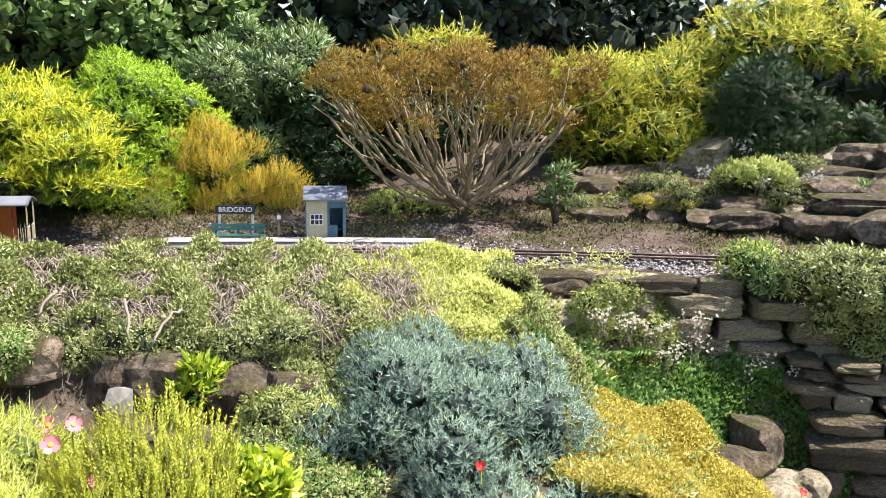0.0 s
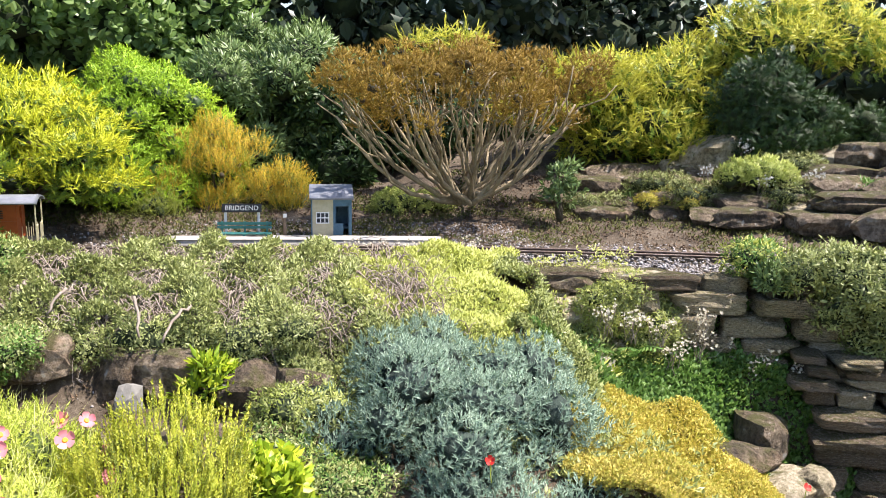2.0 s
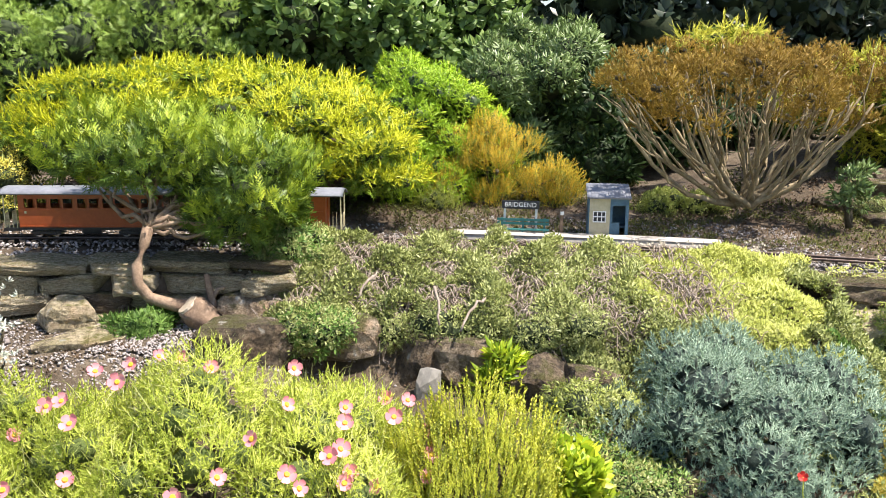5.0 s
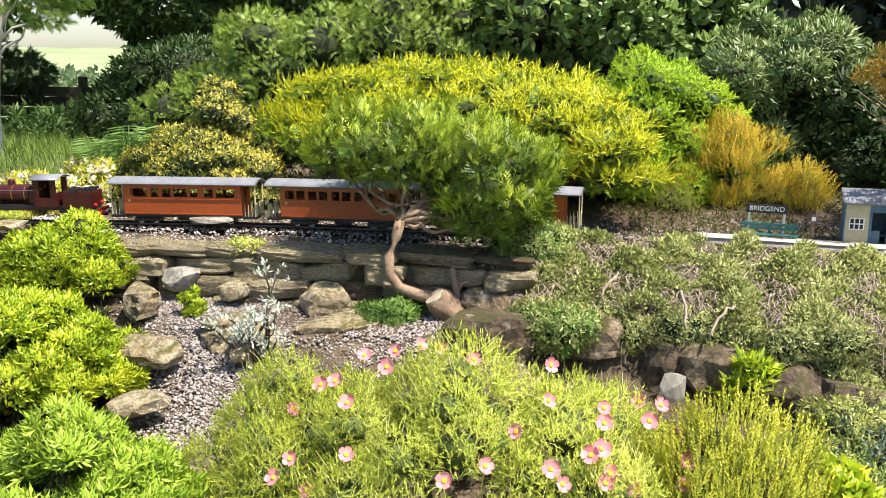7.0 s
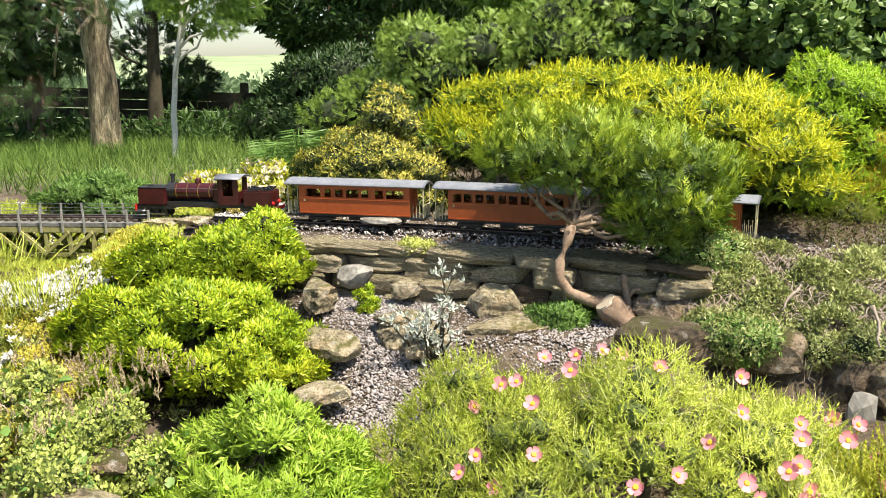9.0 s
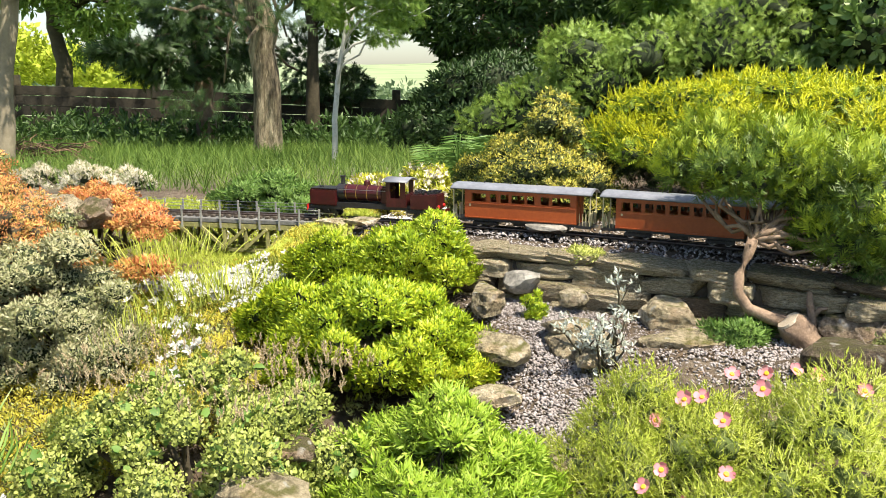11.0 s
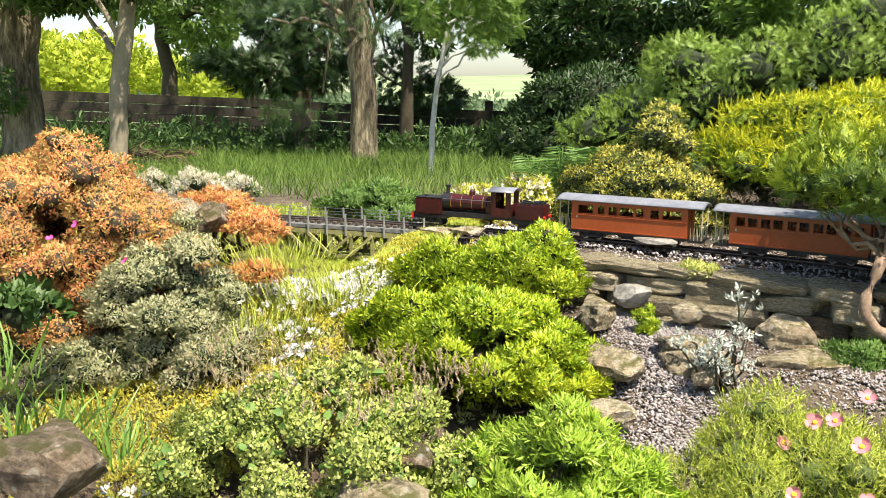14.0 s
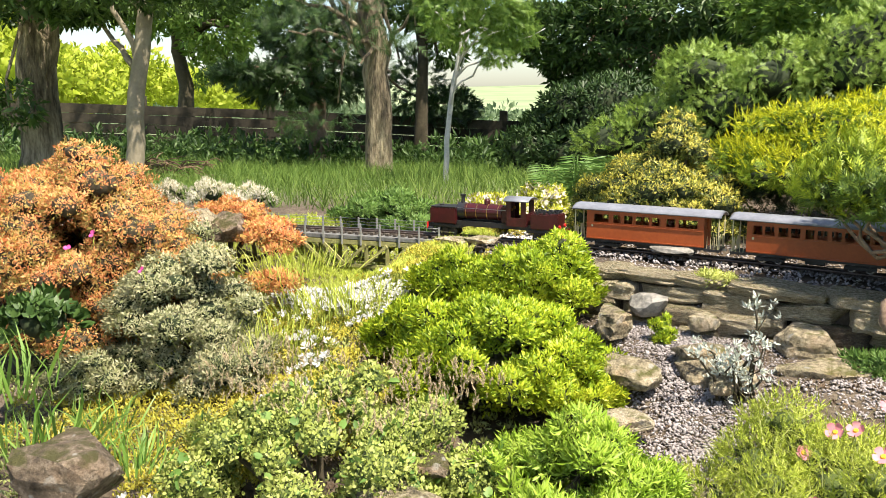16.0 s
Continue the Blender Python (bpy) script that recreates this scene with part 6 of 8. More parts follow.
simple_bush("amber_heath", (1.12, 3.32, -0.01), "straggly amber and green tree heath with bare twigs", "shrub", (0.2, 0.16, 0.31), 30, 0.04,
            [("upper_foliage", 5000, SPIKE, 0.06, L_AMBER, 1.6, -0.1), ("lower_foliage", 2600, SPIKE, 0.05, L_GREENHEATH, 1.2, -0.4)], 161, 0.0, 0.02, 1.0, 0.3, M_TWIG,
            extra=[(10, (0.12, 0.1, 0.15), 0.04, (0.22, -0.1, 0.0)), (8, (0.09, 0.08, 0.15), 0.035, (-0.2, -0.05, 0.0))])
simple_bush("small_green_heath", (0.88, 3.2, -0.02), "small green heath beside the amber one", "shrub", (0.1, 0.09, 0.11), 10, 0.04,
            [("foliage", 1000, SPIKE, 0.045, L_GREENHEATH, 0.8, -0.4)], 166, -0.1)
# The lower leaves are darker than the gold upper ones.
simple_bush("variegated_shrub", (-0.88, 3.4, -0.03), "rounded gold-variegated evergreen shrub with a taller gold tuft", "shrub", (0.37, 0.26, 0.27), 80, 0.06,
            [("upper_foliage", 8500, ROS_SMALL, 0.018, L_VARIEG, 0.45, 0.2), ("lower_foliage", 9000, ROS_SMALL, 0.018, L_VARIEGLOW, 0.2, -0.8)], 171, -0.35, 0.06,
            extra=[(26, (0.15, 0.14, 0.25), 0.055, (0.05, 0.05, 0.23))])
simple_bush("cushion_shrub", (3.2, 2.2, 0.03), "small tight green cushion shrub", "shrub", (0.17, 0.15, 0.13), 20, 0.05,
            [("foliage", 3000, ROS, 0.018, L_CLOVER, 0.3, -0.3)], 181)
simple_bush("soft_green_conifer", (-0.75, 4.8, 0.0), "tall soft green feathery conifer", "shrub", (0.85, 0.45, 0.85), 60, 0.16,
            [("foliage", 17000, FROND, 0.05, L_SOFTCON, 0.3, -0.5)], 191, -0.05, 0.0, 0.7, extra=[(24, (0.55, 0.3, 0.55), 0.14, (0.55, 0.0, 0.42))])
simple_bush("pale_sprig_bush", (2.170, 2.557, 0.072), "small pale-leaved bush growing by the rocks", "shrub", (0.07, 0.06, 0.15), 12, 0.03,
            [("foliage", 190, ROS, 0.026, L_OLIVE, 0.5, -0.4)], 195, -0.1, 0.02, core=0.12)
simple_bush("dark_rhododendron", (-2.4, 7.4, -0.3), "dark rhododendron bush against the fence", "shrub", (0.85, 0.6, 1.0), 60, 0.2,
            [("foliage", 7000, ROS, 0.06, L_DARK, 0.3, -0.5)], 198, -0.05)

simple_bush("dark_undergrowth", (2.25, 3.75, 0.05), "dark evergreen undergrowth behind the bronze shrub", "shrub", (0.85, 0.3, 0.5), 50, 0.1,
            [("foliage", 5500, ROS, 0.045, L_DARK, 0.2, -0.6)], 401, -0.1)
simple_bush("dark_leafy_hedge", (5.9, 3.6, 0.1), "dense dark broad-leaved hedge", "hedge", (1.3, 1.5, 1.7), 70, 0.26,
            [("foliage", 2500, ROS_WIDE, 0.085, L_HEDGE, -0.25, -0.7)], 405, -0.05)

# ---- shrubs and plants in front of the line ----
simple_bush("blue_juniper", (1.38, 1.78, -0.58), "dense blue-grey dwarf juniper", "shrub", (0.43, 0.35, 0.52), 90, 0.075,
            [("foliage", 46000, STARLET, 0.026, L_BLUE, 0.5, -0.45)], 201, -0.15, core_mat=M_CORESHADEBLUE, core=0.66, jitter=0.4,
            extra=[(60, (0.42, 0.28, 0.36), 0.07, (0.0, -0.28, -0.05)), (24, (0.22, 0.2, 0.24), 0.06, (0.26, -0.22, -0.02)), (24, (0.22, 0.2, 0.24), 0.06, (-0.22, -0.24, -0.02))])
simple_bush("green_azalea", (-0.965, 1.99, -0.235), "mounded azalea with fresh yellow-green leaves", "shrub", (0.32, 0.22, 0.24), 100, 0.042,
            [("foliage", 17000, ROS, 0.017, L_AZALEA, 0.6, -0.3)], 211, 0.1, jitter=0.4, extra=[(24, (0.17, 0.14, 0.14), 0.042, (-0.28, 0.06, 0.05))])
simple_bush("upper_azalea", (-1.02, 2.44, -0.09), "small azalea with fresh yellow-green leaves by the line", "shrub", (0.19, 0.15, 0.2), 22, 0.055,
            [("foliage", 8000, ROS, 0.017, L_AZALEA, 0.6, -0.3)], 221, 0.05, jitter=0.4, extra=[(18, (0.16, 0.12, 0.13), 0.042, (-0.27, -0.03, 0.0))])
simple_bush("orange_azalea", (-2.35, 1.85, -0.1), "large azalea covered in orange and red young leaves", "shrub", (0.42, 0.32, 0.47), 130, 0.08,
            [("foliage", 38000, ROS_SMALL, 0.0135, L_ORANGE, 0.4, -0.3), ("lower_foliage", 9000, ROS_SMALL, 0.016, L_ORANGELOW, 0.3, -0.6)], 231, -0.1, flat=0.65, core_mat=M_TWIG, extra=[(24, (0.3, 0.2, 0.3), 0.06, (-0.3, -0.1, 0.12)), (16, (0.2, 0.14, 0.12), 0.045, (0.3, 0.02, 0.14)), (18, (0.24, 0.12, 0.22), 0.055, (-0.02, -0.27, 0.1))])
simple_bush("far_orange_azalea", (-2.2, 2.38, -0.02), "low azalea with orange leaves on bare stems", "shrub", (0.24, 0.1, 0.2), 20, 0.045,
            [("foliage", 5000, ROS_SMALL, 0.017, L_ORANGE, 0.4, -0.3)], 241, 0.25, 0.02, flat=0.5, core=0.4, extra=[(14, (0.12, 0.1, 0.14), 0.04, (0.24, -0.08, 0.02)), (12, (0.12, 0.08, 0.06), 0.035, (0.34, -0.2, -0.06))])
simple_bush("grey_azalea", (-1.88, 1.8, -0.27), "grey-green azalea with a few magenta flowers", "shrub", (0.29, 0.23, 0.39), 80, 0.055,
            [("foliage", 20000, ROS_SMALL, 0.0145, L_GREYAZ, 0.4, -0.4)], 251, -0.1, flat=0.55, extra=[(20, (0.2, 0.15, 0.14), 0.05, (-0.12, -0.2, 0.0)), (14, (0.13, 0.12, 0.14), 0.045, (0.24, -0.1, 0.04))])


def ground_points(n, seed, test, x, y):
    rng = np.random.default_rng(seed)
    px, py = rng.uniform(*x, n), rng.uniform(*y, n)
    ok = test(px, py)
    px, py = px[ok], py[ok]
    return np.stack([px, py, ground_z(px, py)], -1), rng


def carpet(name, label, category, n, seed, test, x, y, shape, size, mat, lift, up=1.0, jitter=0.45, hump=0.02, scale=9.0, kind="stuff"):
    """A low plant that hugs the ground."""
    p, rng = ground_points(n, seed, test, x, y)
    h = np.array([noise.noise(Vector((a * scale, b * scale, seed))) for a, b in p[:, :2]])
    p[:, 2] += lift * rng.uniform(0.0, 1.0, len(p)) + hump * (h + 0.4)
    axes = np.array([0, -0.35, up]) + rng.normal(0, jitter, p.shape)
    v, f = spread(shape, p, axes, size * rng.uniform(0.6, 1.3, len(p)), rng)
    way = np.array([0, -0.3, 1.0]) + rng.normal(0, 0.25, p.shape)
    v, f, nrm = rounded(v, f, p, way / np.linalg.norm(way, axis=1, keepdims=True), len(shape[0]), len(shape[1]), 0.35)
    me = tri_mesh(name, v, f)
    soft_normals(me, nrm)
    return tagged(part(name, me, mat), label, category, kind=kind)


def rel(x, y):
    return y - track_y(x)


def blob(cx, cy, rx, ry):
    return lambda x, y: ((x - cx) / rx) ** 2 + ((y - cy) / ry) ** 2 + 0.35 * np.sin(x * 23 + cy * 5) * np.sin(y * 19) < 1


def mat_zone(x, y):
    s = rel(x, y)
    return (s < -0.09 + 0.02 * np.sin(x * 40)) & (s > -0.66 + 0.15 * smooth_step(1.15, 0.9, x) + 0.03 * np.sin(x * 21)) & (x > 0.28 + 0.05 * np.sin(y * 30))


def lime_zone(x, y):
    s = rel(x, y)
    return mat_zone(x, y) & (x > 1.22 - 0.3 * (s + 0.1) + 0.08 * np.sin(y * 17)) & (x < 1.74 + 0.25 * (s + 0.1) + 0.05 * np.sin(y * 29))


carpet("creeper", "tangled small-leaved green creeper over the slope", "ground cover", 120000, 301, lambda x, y: mat_zone(x, y) & ~lime_zone(x, y) & (x < 1.75), (0.2, 1.9), (1.6, 2.75), TRIO, 0.0135, L_COTO, 0.03, 0.9, 0.6, 0.075, 10)
carpet("lime_ground_cover", "lime-green ground cover over the slope", "ground cover", 110000, 302, lime_zone, (0.9, 2.0), (1.5, 2.6), TRIO, 0.0125, L_LIMESEDUM, 0.026, 1.0, 0.45, 0.045, 9)


def cascade(name, at, label, size, seed, mats, n, leaf_size=0.018):
    """Leaves that hang down a wall face in clumps."""
    t = thing(name, at, label, "plant")
    c = lumps(26, size, 0.045, seed, -0.9)
    for k, m in enumerate(mats):
        foliage("foliage", t, c, n, ROS_SMALL, leaf_size, m, seed + 3 + k, 0.2, 0.7, -0.8)
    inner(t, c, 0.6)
    return t


L_MOSS = leaf_material("dull_moss", [(0.035, 0.045, 0.012), (0.085, 0.095, 0.022), (0.17, 0.165, 0.04)], 0.9, 0.1, 5.0)
L_LITTER = leaf_material("dead_leaf_litter", [(0.05, 0.035, 0.02), (0.12, 0.08, 0.05), (0.24, 0.17, 0.10)], 0.8, 0.1, 5.0)
carpet("leaf_litter", "brown leaf and needle litter behind the line", "leaf litter", 16000, 312, lambda x, y: (rel(x, y) > 0.12) & (rel(x, y) < 1.1), (-0.6, 3.4), (1.6, 4.2), ROS_SMALL, 0.016, L_LITTER, 0.004, 0.4, 0.9, 0.004)
carpet("bed_litter", "brown litter on the bare soil of the beds", "leaf litter", 8000, 313, lambda x, y: (rel(x, y) < -0.45), (-2.8, 2.8), (0.9, 2.4), ROS_SMALL, 0.013, L_LITTER, 0.004, 0.4, 0.9, 0.004)
carpet("moss_patch", "dull green moss on the bank behind the line", "moss", 46000, 314, lambda x, y: (rel(x, y) > 0.15) & (rel(x, y) < 1.2) & (np.sin(x * 7 + 1) * np.sin(y * 9) > -0.35), (0.2, 3.4), (1.6, 4.2), TRIO, 0.012, L_MOSS, 0.008, 0.9, 0.5, 0.01)


def runners():
    """Bare stems that wander through the creeper."""
    rng = np.random.default_rng(303)
    t = thing("creeper_stems", (0, 0, 0), "bare grey-brown stems that trail through the creeper", "stems", kind="stuff")
    out = []
    for i in range(1000):
        x, s = rng.uniform(0.35, 1.45), rng.uniform(-0.5, -0.12)
        a = rng.uniform(0, 6.28)
        n, pts = 9, []
        for k in range(n):
            y = float(track_y(x)) + s
            pts.append((x, y, float(ground_z(x, y)) + 0.042 + 0.022 * math.sin(k * 1.3 + i)))
            a += rng.normal(0, 0.5)
            x, s = x + 0.018 * math.cos(a), min(-0.1, s + 0.014 * math.sin(a))
        out.append(tube(pts, np.linspace(0.0021, 0.0009, n) * rng.uniform(0.6, 1.2), 5))
    tagged(part("stem_tangle", tri_mesh("stem_tangle", *joined(out), True), M_RUNNER, t), kind="stuff")
    for a, b in (((0.702, 2.193, -0.025), (0.701, 2.111, -0.104)), ((0.829, 2.158, -0.051), (0.748, 2.078, -0.114)), ((1.045, 1.914, -0.197), (0.923, 1.912, -0.246)), ((0.558, 2.325, -0.022), (0.508, 2.282, -0.074))):
        p = bent(a, b, 0.012, rng, 8, 0.2)
        part("bare_stem", tri_mesh("bare_stem", *tube(p, np.linspace(0.0045, 0.003, 8), 6), True), M_RUNNER, t)


runners()
carpet("trailing_creeper", "green creeper that hangs over the right-hand wall", "ground cover", 7000, 304, lambda x, y: (rel(x, y) < -0.1) & (rel(x, y) > -0.27) & (x > 2.45 + 0.1 * np.sin(y * 30)), (2.3, 3.3), (0.8, 2.0), ROS, 0.024, L_COTO, 0.07, 0.6, 0.6, 0.04, 9)
carpet("wall_creeper", "lime and green leaves spilling between wall stones", "ground cover", 6500, 305, lambda x, y: (rel(x, y) < -0.15) & (rel(x, y) > -0.4) & (x > 1.6) & (x < 2.05) & (np.sin(x * 21) + np.sin(y * 25 + 1) > -0.3), (1.7, 2.3), (1.4, 2.3), ROS_SMALL, 0.015, L_LIMESEDUM, 0.05, 0.5, 0.6, 0.05, 9)
carpet("clover_patch", "flat patch of green clover-like leaves", "ground cover", 52000, 306, lambda x, y: blob(2.13, 1.74, 0.5, 0.36)(x, y) & (rel(x, y) < -0.22) & ~blob(1.80, 1.46, 0.29, 0.22)(x, y), (1.65, 2.7), (1.35, 2.2), TRIO_WIDE, 0.012, L_CLOVER, 0.022, 1.4, 0.35, 0.018)
carpet("golden_sedum", "golden sedum carpet over the edge stones", "ground cover", 220000, 307, blob(1.80, 1.46, 0.31, 0.24), (1.4, 2.2), (1.1, 1.85), leaf(1.0, 0.55), 0.0085, L_SEDUM, 0.02, 0.9, 0.8, 0.06, 5)
carpet("golden_creeper", "golden-yellow creeping carpet with green patches", "ground cover", 40000, 308, lambda x, y: blob(-1.65, 1.95, 0.52, 0.8)(x, y), (-2.3, -1.0), (1.0, 2.85), TRIO, 0.0125, L_GOLDMAT, 0.035, 1.0, 0.5, 0.03)
carpet("bank_grass", "low yellow-green growth under and beside the bridge", "ground cover", 26000, 315, lambda x, y: (rel(x, y) < 0.5) & (rel(x, y) > -0.7) & blob(-2.1, 2.65, 0.68, 0.8)(x, y), (-2.9, -1.3), (1.8, 3.5), TUFT, 0.03, L_HELI, 0.015, 1.2, 0.4, 0.02)
carpet("green_ground_cover", "low green weeds among the beds", "ground cover", 10000, 309, lambda x, y: (rel(x, y) < -0.5) & (np.sin(x * 9) * np.sin(y * 11 + x * 3) > -0.25) & ~((x > -0.85) & (x < 0.3) & (y > 1.7)) & ~((x > -0.75) & (x < -0.25)) & ~((x > 0.25) & (x < 1.1) & (rel(x, y) > -0.85)), (-2.8, 2.0), (0.9, 2.4), ROS, 0.018, L_COTO, 0.03, 1.0, 0.5, 0.02)


def mound_plant(name, base, label, size, seed, layers, n=30, r=0.07, low=-0.1, core=0.72, core_mat=None, raised=False, extra=None, jitter=0.7):
    """A low plant; unless it sits on stones it reaches down to the soil."""
    if not raised:
        soil = float(ground_z(base[0], base[1])) - 0.01
        size = (size[0], size[1], size[2] + max(0.0, base[2] - soil))
        base = (base[0], base[1], min(base[2], soil))
    return simple_bush(name, base, label, "plant", size, n, r, layers, seed, low, 0, 0.85, core, core_mat, extra, jitter)


mound_plant("rock_rose", (0.15, 1.66, -0.40), "wide yellow-green rock rose mound with pink flowers", (0.50, 0.42, 0.325), 311,
            [("foliage", 40000, HELI, 0.032, L_HELI, 0.8, -0.2), ("flower_stem", 14000, STALK, 0.055, L_HELISTEM, 1.0, 0.0)], 80, 0.07, core=0.55, core_mat=M_CORESHADEGREEN,
            extra=[(40, (0.24, 0.22, 0.24), 0.06, (-0.27, 0.16, 0.02)), (24, (0.2, 0.2, 0.2), 0.06, (0.3, 0.15, 0.02)), (34, (0.21, 0.25, 0.27), 0.055, (-0.38, 0.12, 0.02))])
mound_plant("yellow_heather", (0.68, 1.6, -0.48), "upright yellow heather with fine shoots", (0.2, 0.2, 0.34), 321,
            [("foliage", 5000, SPIKE_FINE, 0.07, L_HEATHYEL, 2.6, 0.0), ("lower_foliage", 2000, SPIKE_FINE, 0.055, L_GREENHEATH, 1.8, -0.2)], 34, 0.06, core_mat=M_TWIG, jitter=0.4)
mound_plant("leafy_perennial", (-0.575, 1.5, -0.46), "clump of fresh green narrow-leaved perennials", (0.28, 0.22, 0.37), 331,
            [("foliage", 6000, STAR, 0.024, L_PHLOX, 1.1, -0.1), ("lower_foliage", 3000, SHOOT, 0.04, L_PHLOX, 0.9, -0.2)], 80, 0.045, core=0.78, core_mat=M_CORESHADEGREEN)
mound_plant("tiarella", (-1.12, 1.42, -0.36), "spreading clump of heart-shaped pale green leaves", (0.40, 0.27, 0.31), 341,
            [("foliage", 42000, LEAFLET, 0.0085, L_TIAR, 0.6, -0.3), ("heart_leaf", 700, LEAFLET, 0.022, L_CLOVER, 0.2, -0.1)], 60, 0.05, core=0.8, core_mat=M_CORESHADEGREEN)


def flower_stalks(name, label, places, seed, flower_mat, size, stalk, centre=True, group=""):
    rng = np.random.default_rng(seed)
    bl = blossom()
    for p in places:
        t = thing(name, tuple(p), label, "flower", group)
        part("stalk", tri_mesh("stalk", *tube(bent((rng.normal(0, 0.01), rng.normal(0, 0.01), -stalk), (0, 0, 0), 0, rng, 4, 0.1), [0.0013] * 4, 4)), L_HELI, t)
        ax = np.array([[rng.normal(0, 0.35), -0.75 + rng.normal(0, 0.25), 0.6]])
        v, f = spread(bl, np.zeros((1, 3)), ax, np.array([size * rng.uniform(0.85, 1.1)]), rng)
        part("petals", tri_mesh("petals", v, f), flower_mat, t, "five soft pink petals")
        if centre:
            a = ax[0] / np.linalg.norm(ax[0])
            part("centre", rod(Vector(a * size * 0.02), Vector(a * size * 0.12), size * 0.17, size * 0.11, 8), L_YOLK, t, "orange-yellow centre")


PINK = [(-0.144, 1.742, -0.112), (-0.108, 1.710, -0.091), (-0.197, 1.711, -0.153), (-0.056, 1.769, -0.056), (0.003, 1.666, -0.043), (0.105, 1.788, -0.044), (0.010, 1.779, -0.049), (0.063, 1.786, -0.038),
        (0.175, 1.651, -0.020), (0.328, 1.680, -0.041), (0.311, 1.536, -0.057), (0.418, 1.570, -0.084), (0.414, 1.529, -0.097), (0.517, 1.730, -0.137), (0.558, 1.718, -0.139), (0.517, 1.627, -0.134),
        (0.251, 1.456, -0.082), (0.195, 1.398, -0.119), (0.127, 1.380, -0.138), (-0.049, 1.451, -0.128), (-0.114, 1.429, -0.187), (-0.162, 1.507, -0.164), (0.307, 1.409, -0.129), (0.326, 1.395, -0.149),
        (0.381, 1.453, -0.123), (0.401, 1.471, -0.120), (0.403, 1.422, -0.160), (0.413, 1.440, -0.150), (0.462, 1.441, -0.182), (0.595, 1.660, -0.211), (0.588, 1.604, -0.209), (0.590, 1.691, -0.197),
        (0.567, 1.530, -0.216), (-0.062, 1.565, -0.078), (-0.191, 1.497, -0.198), (0.637, 1.674, -0.199)]
flower_stalks("pink_flower", "open pink rock rose flower with orange-yellow centre", PINK, 351, L_PINK, 0.033, 0.06, True, "pink rock rose flowers")


# ---- small plants ----
def fern(at, size, n, seed, label="pale green fern with arching fronds", lean=(0.35, 0.75)):
    rng = np.random.default_rng(seed)
    t = thing("fern", at, label, "fern")
    for i in range(n):
        a, reach = i * 2.4 + rng.uniform(-0.3, 0.3), rng.uniform(*lean)
        d = np.array([math.cos(a), math.sin(a), 0])
        k = np.linspace(0, 1, 14)
        mid = np.outer(reach * size * k ** 1.3, d) + np.outer(size * (k - 0.45 * k ** 3) * rng.uniform(0.8, 1.05), [0, 0, 1])
        side = np.cross(d, [0, 0, 1])
        pieces = [tube(mid, np.linspace(0.0035, 0.001, 14) * size / 0.3, 4)]
        for j in range(2, 14):
            ln = size * 0.24 * math.sin(math.pi * (0.12 + 0.88 * (1 - k[j]))) ** 0.8
            for sg in (-1, 1):
                tip = mid[j] + sg * side * ln + d * ln * 0.35 + np.array([0, 0, -ln * 0.15])
                ahead = (mid[min(13, j + 1)] - mid[j]) * 0.42
                m = (mid[j] + tip) / 2
                pieces.append((np.stack([mid[j] - ahead * 0.6, m + ahead, tip, m - ahead * 0.8]), np.array([[0, 1, 2], [0, 2, 3]])))
        part("frond", tri_mesh("frond", *joined(pieces)), L_FERN, t)
    return t


fern((-1.467, 3.720, 0.030), 0.33, 7, 501, lean=(0.1, 0.3))
fern((-1.378, 3.863, 0.031), 0.4, 8, 502, lean=(0.1, 0.3))
fern((-1.272, 4.007, 0.036), 0.38, 8, 503, lean=(0.1, 0.3))
fern((1.934, 1.868, -0.273), 0.16, 9, 504, "small pale fern growing from the wall")
fern((-1.156, 4.149, 0.049), 0.3, 6, 505, lean=(0.1, 0.3))


def tuft(name, at, label, n, height, spread_, mat, seed, width=0.05, bend=0.5):
    rng = np.random.default_rng(seed)
    t = thing(name, at, label, "plant")
    p = np.concatenate([rng.normal(0, spread_, (n, 2)), np.zeros((n, 1))], 1)
    ax = np.concatenate([p[:, :2] / spread_ * 0.25 + rng.normal(0, 0.15, (n, 2)), np.ones((n, 1))], 1)
    v, f = spread(blade(width, bend), p, ax, height * rng.uniform(0.55, 1.1, n), rng)
    tagged(part("foliage", tri_mesh("foliage", v, f), mat, t), kind="stuff")
    return t


tuft("sword_leaved_plant", (-1.598, 1.069, -0.178), "clump of sword-shaped green leaves", 60, 0.14, 0.05, L_IRIS, 511)
tuft("sword_leaved_plant", (-1.751, 1.113, -0.096), "clump of sword-shaped green leaves", 60, 0.15, 0.06, L_IRIS, 512)
tuft("sword_leaved_plant", (-1.589, 1.241, -0.189), "clump of narrow arching green leaves", 60, 0.09, 0.03, L_IRIS, 513)
tuft("sword_leaved_plant", (-1.410, 1.142, -0.211), "clump of narrow arching green leaves", 80, 0.1, 0.035, L_IRIS, 514)
tuft("grass_tuft", (2.068, 2.014, -0.215), "fine grass tuft on the wall", 30, 0.07, 0.02, L_GRASS, 515)

mound_plant("green_cushion", (-0.059, 2.377, -0.182), "low green cushion plant by the stump", (0.1, 0.08, 0.07), 521, [("foliage", 1500, ROS_NARROW, 0.02, L_CLOVER, 0.5, -0.1)], 14, 0.03)
mound_plant("small_cushion", (-0.621, 2.388, -0.114), "small yellow-green cushion on the scree", (0.035, 0.03, 0.035), 522, [("foliage", 420, ROS, 0.014, L_AZALEA, 0.5, -0.1)], 7, 0.016)
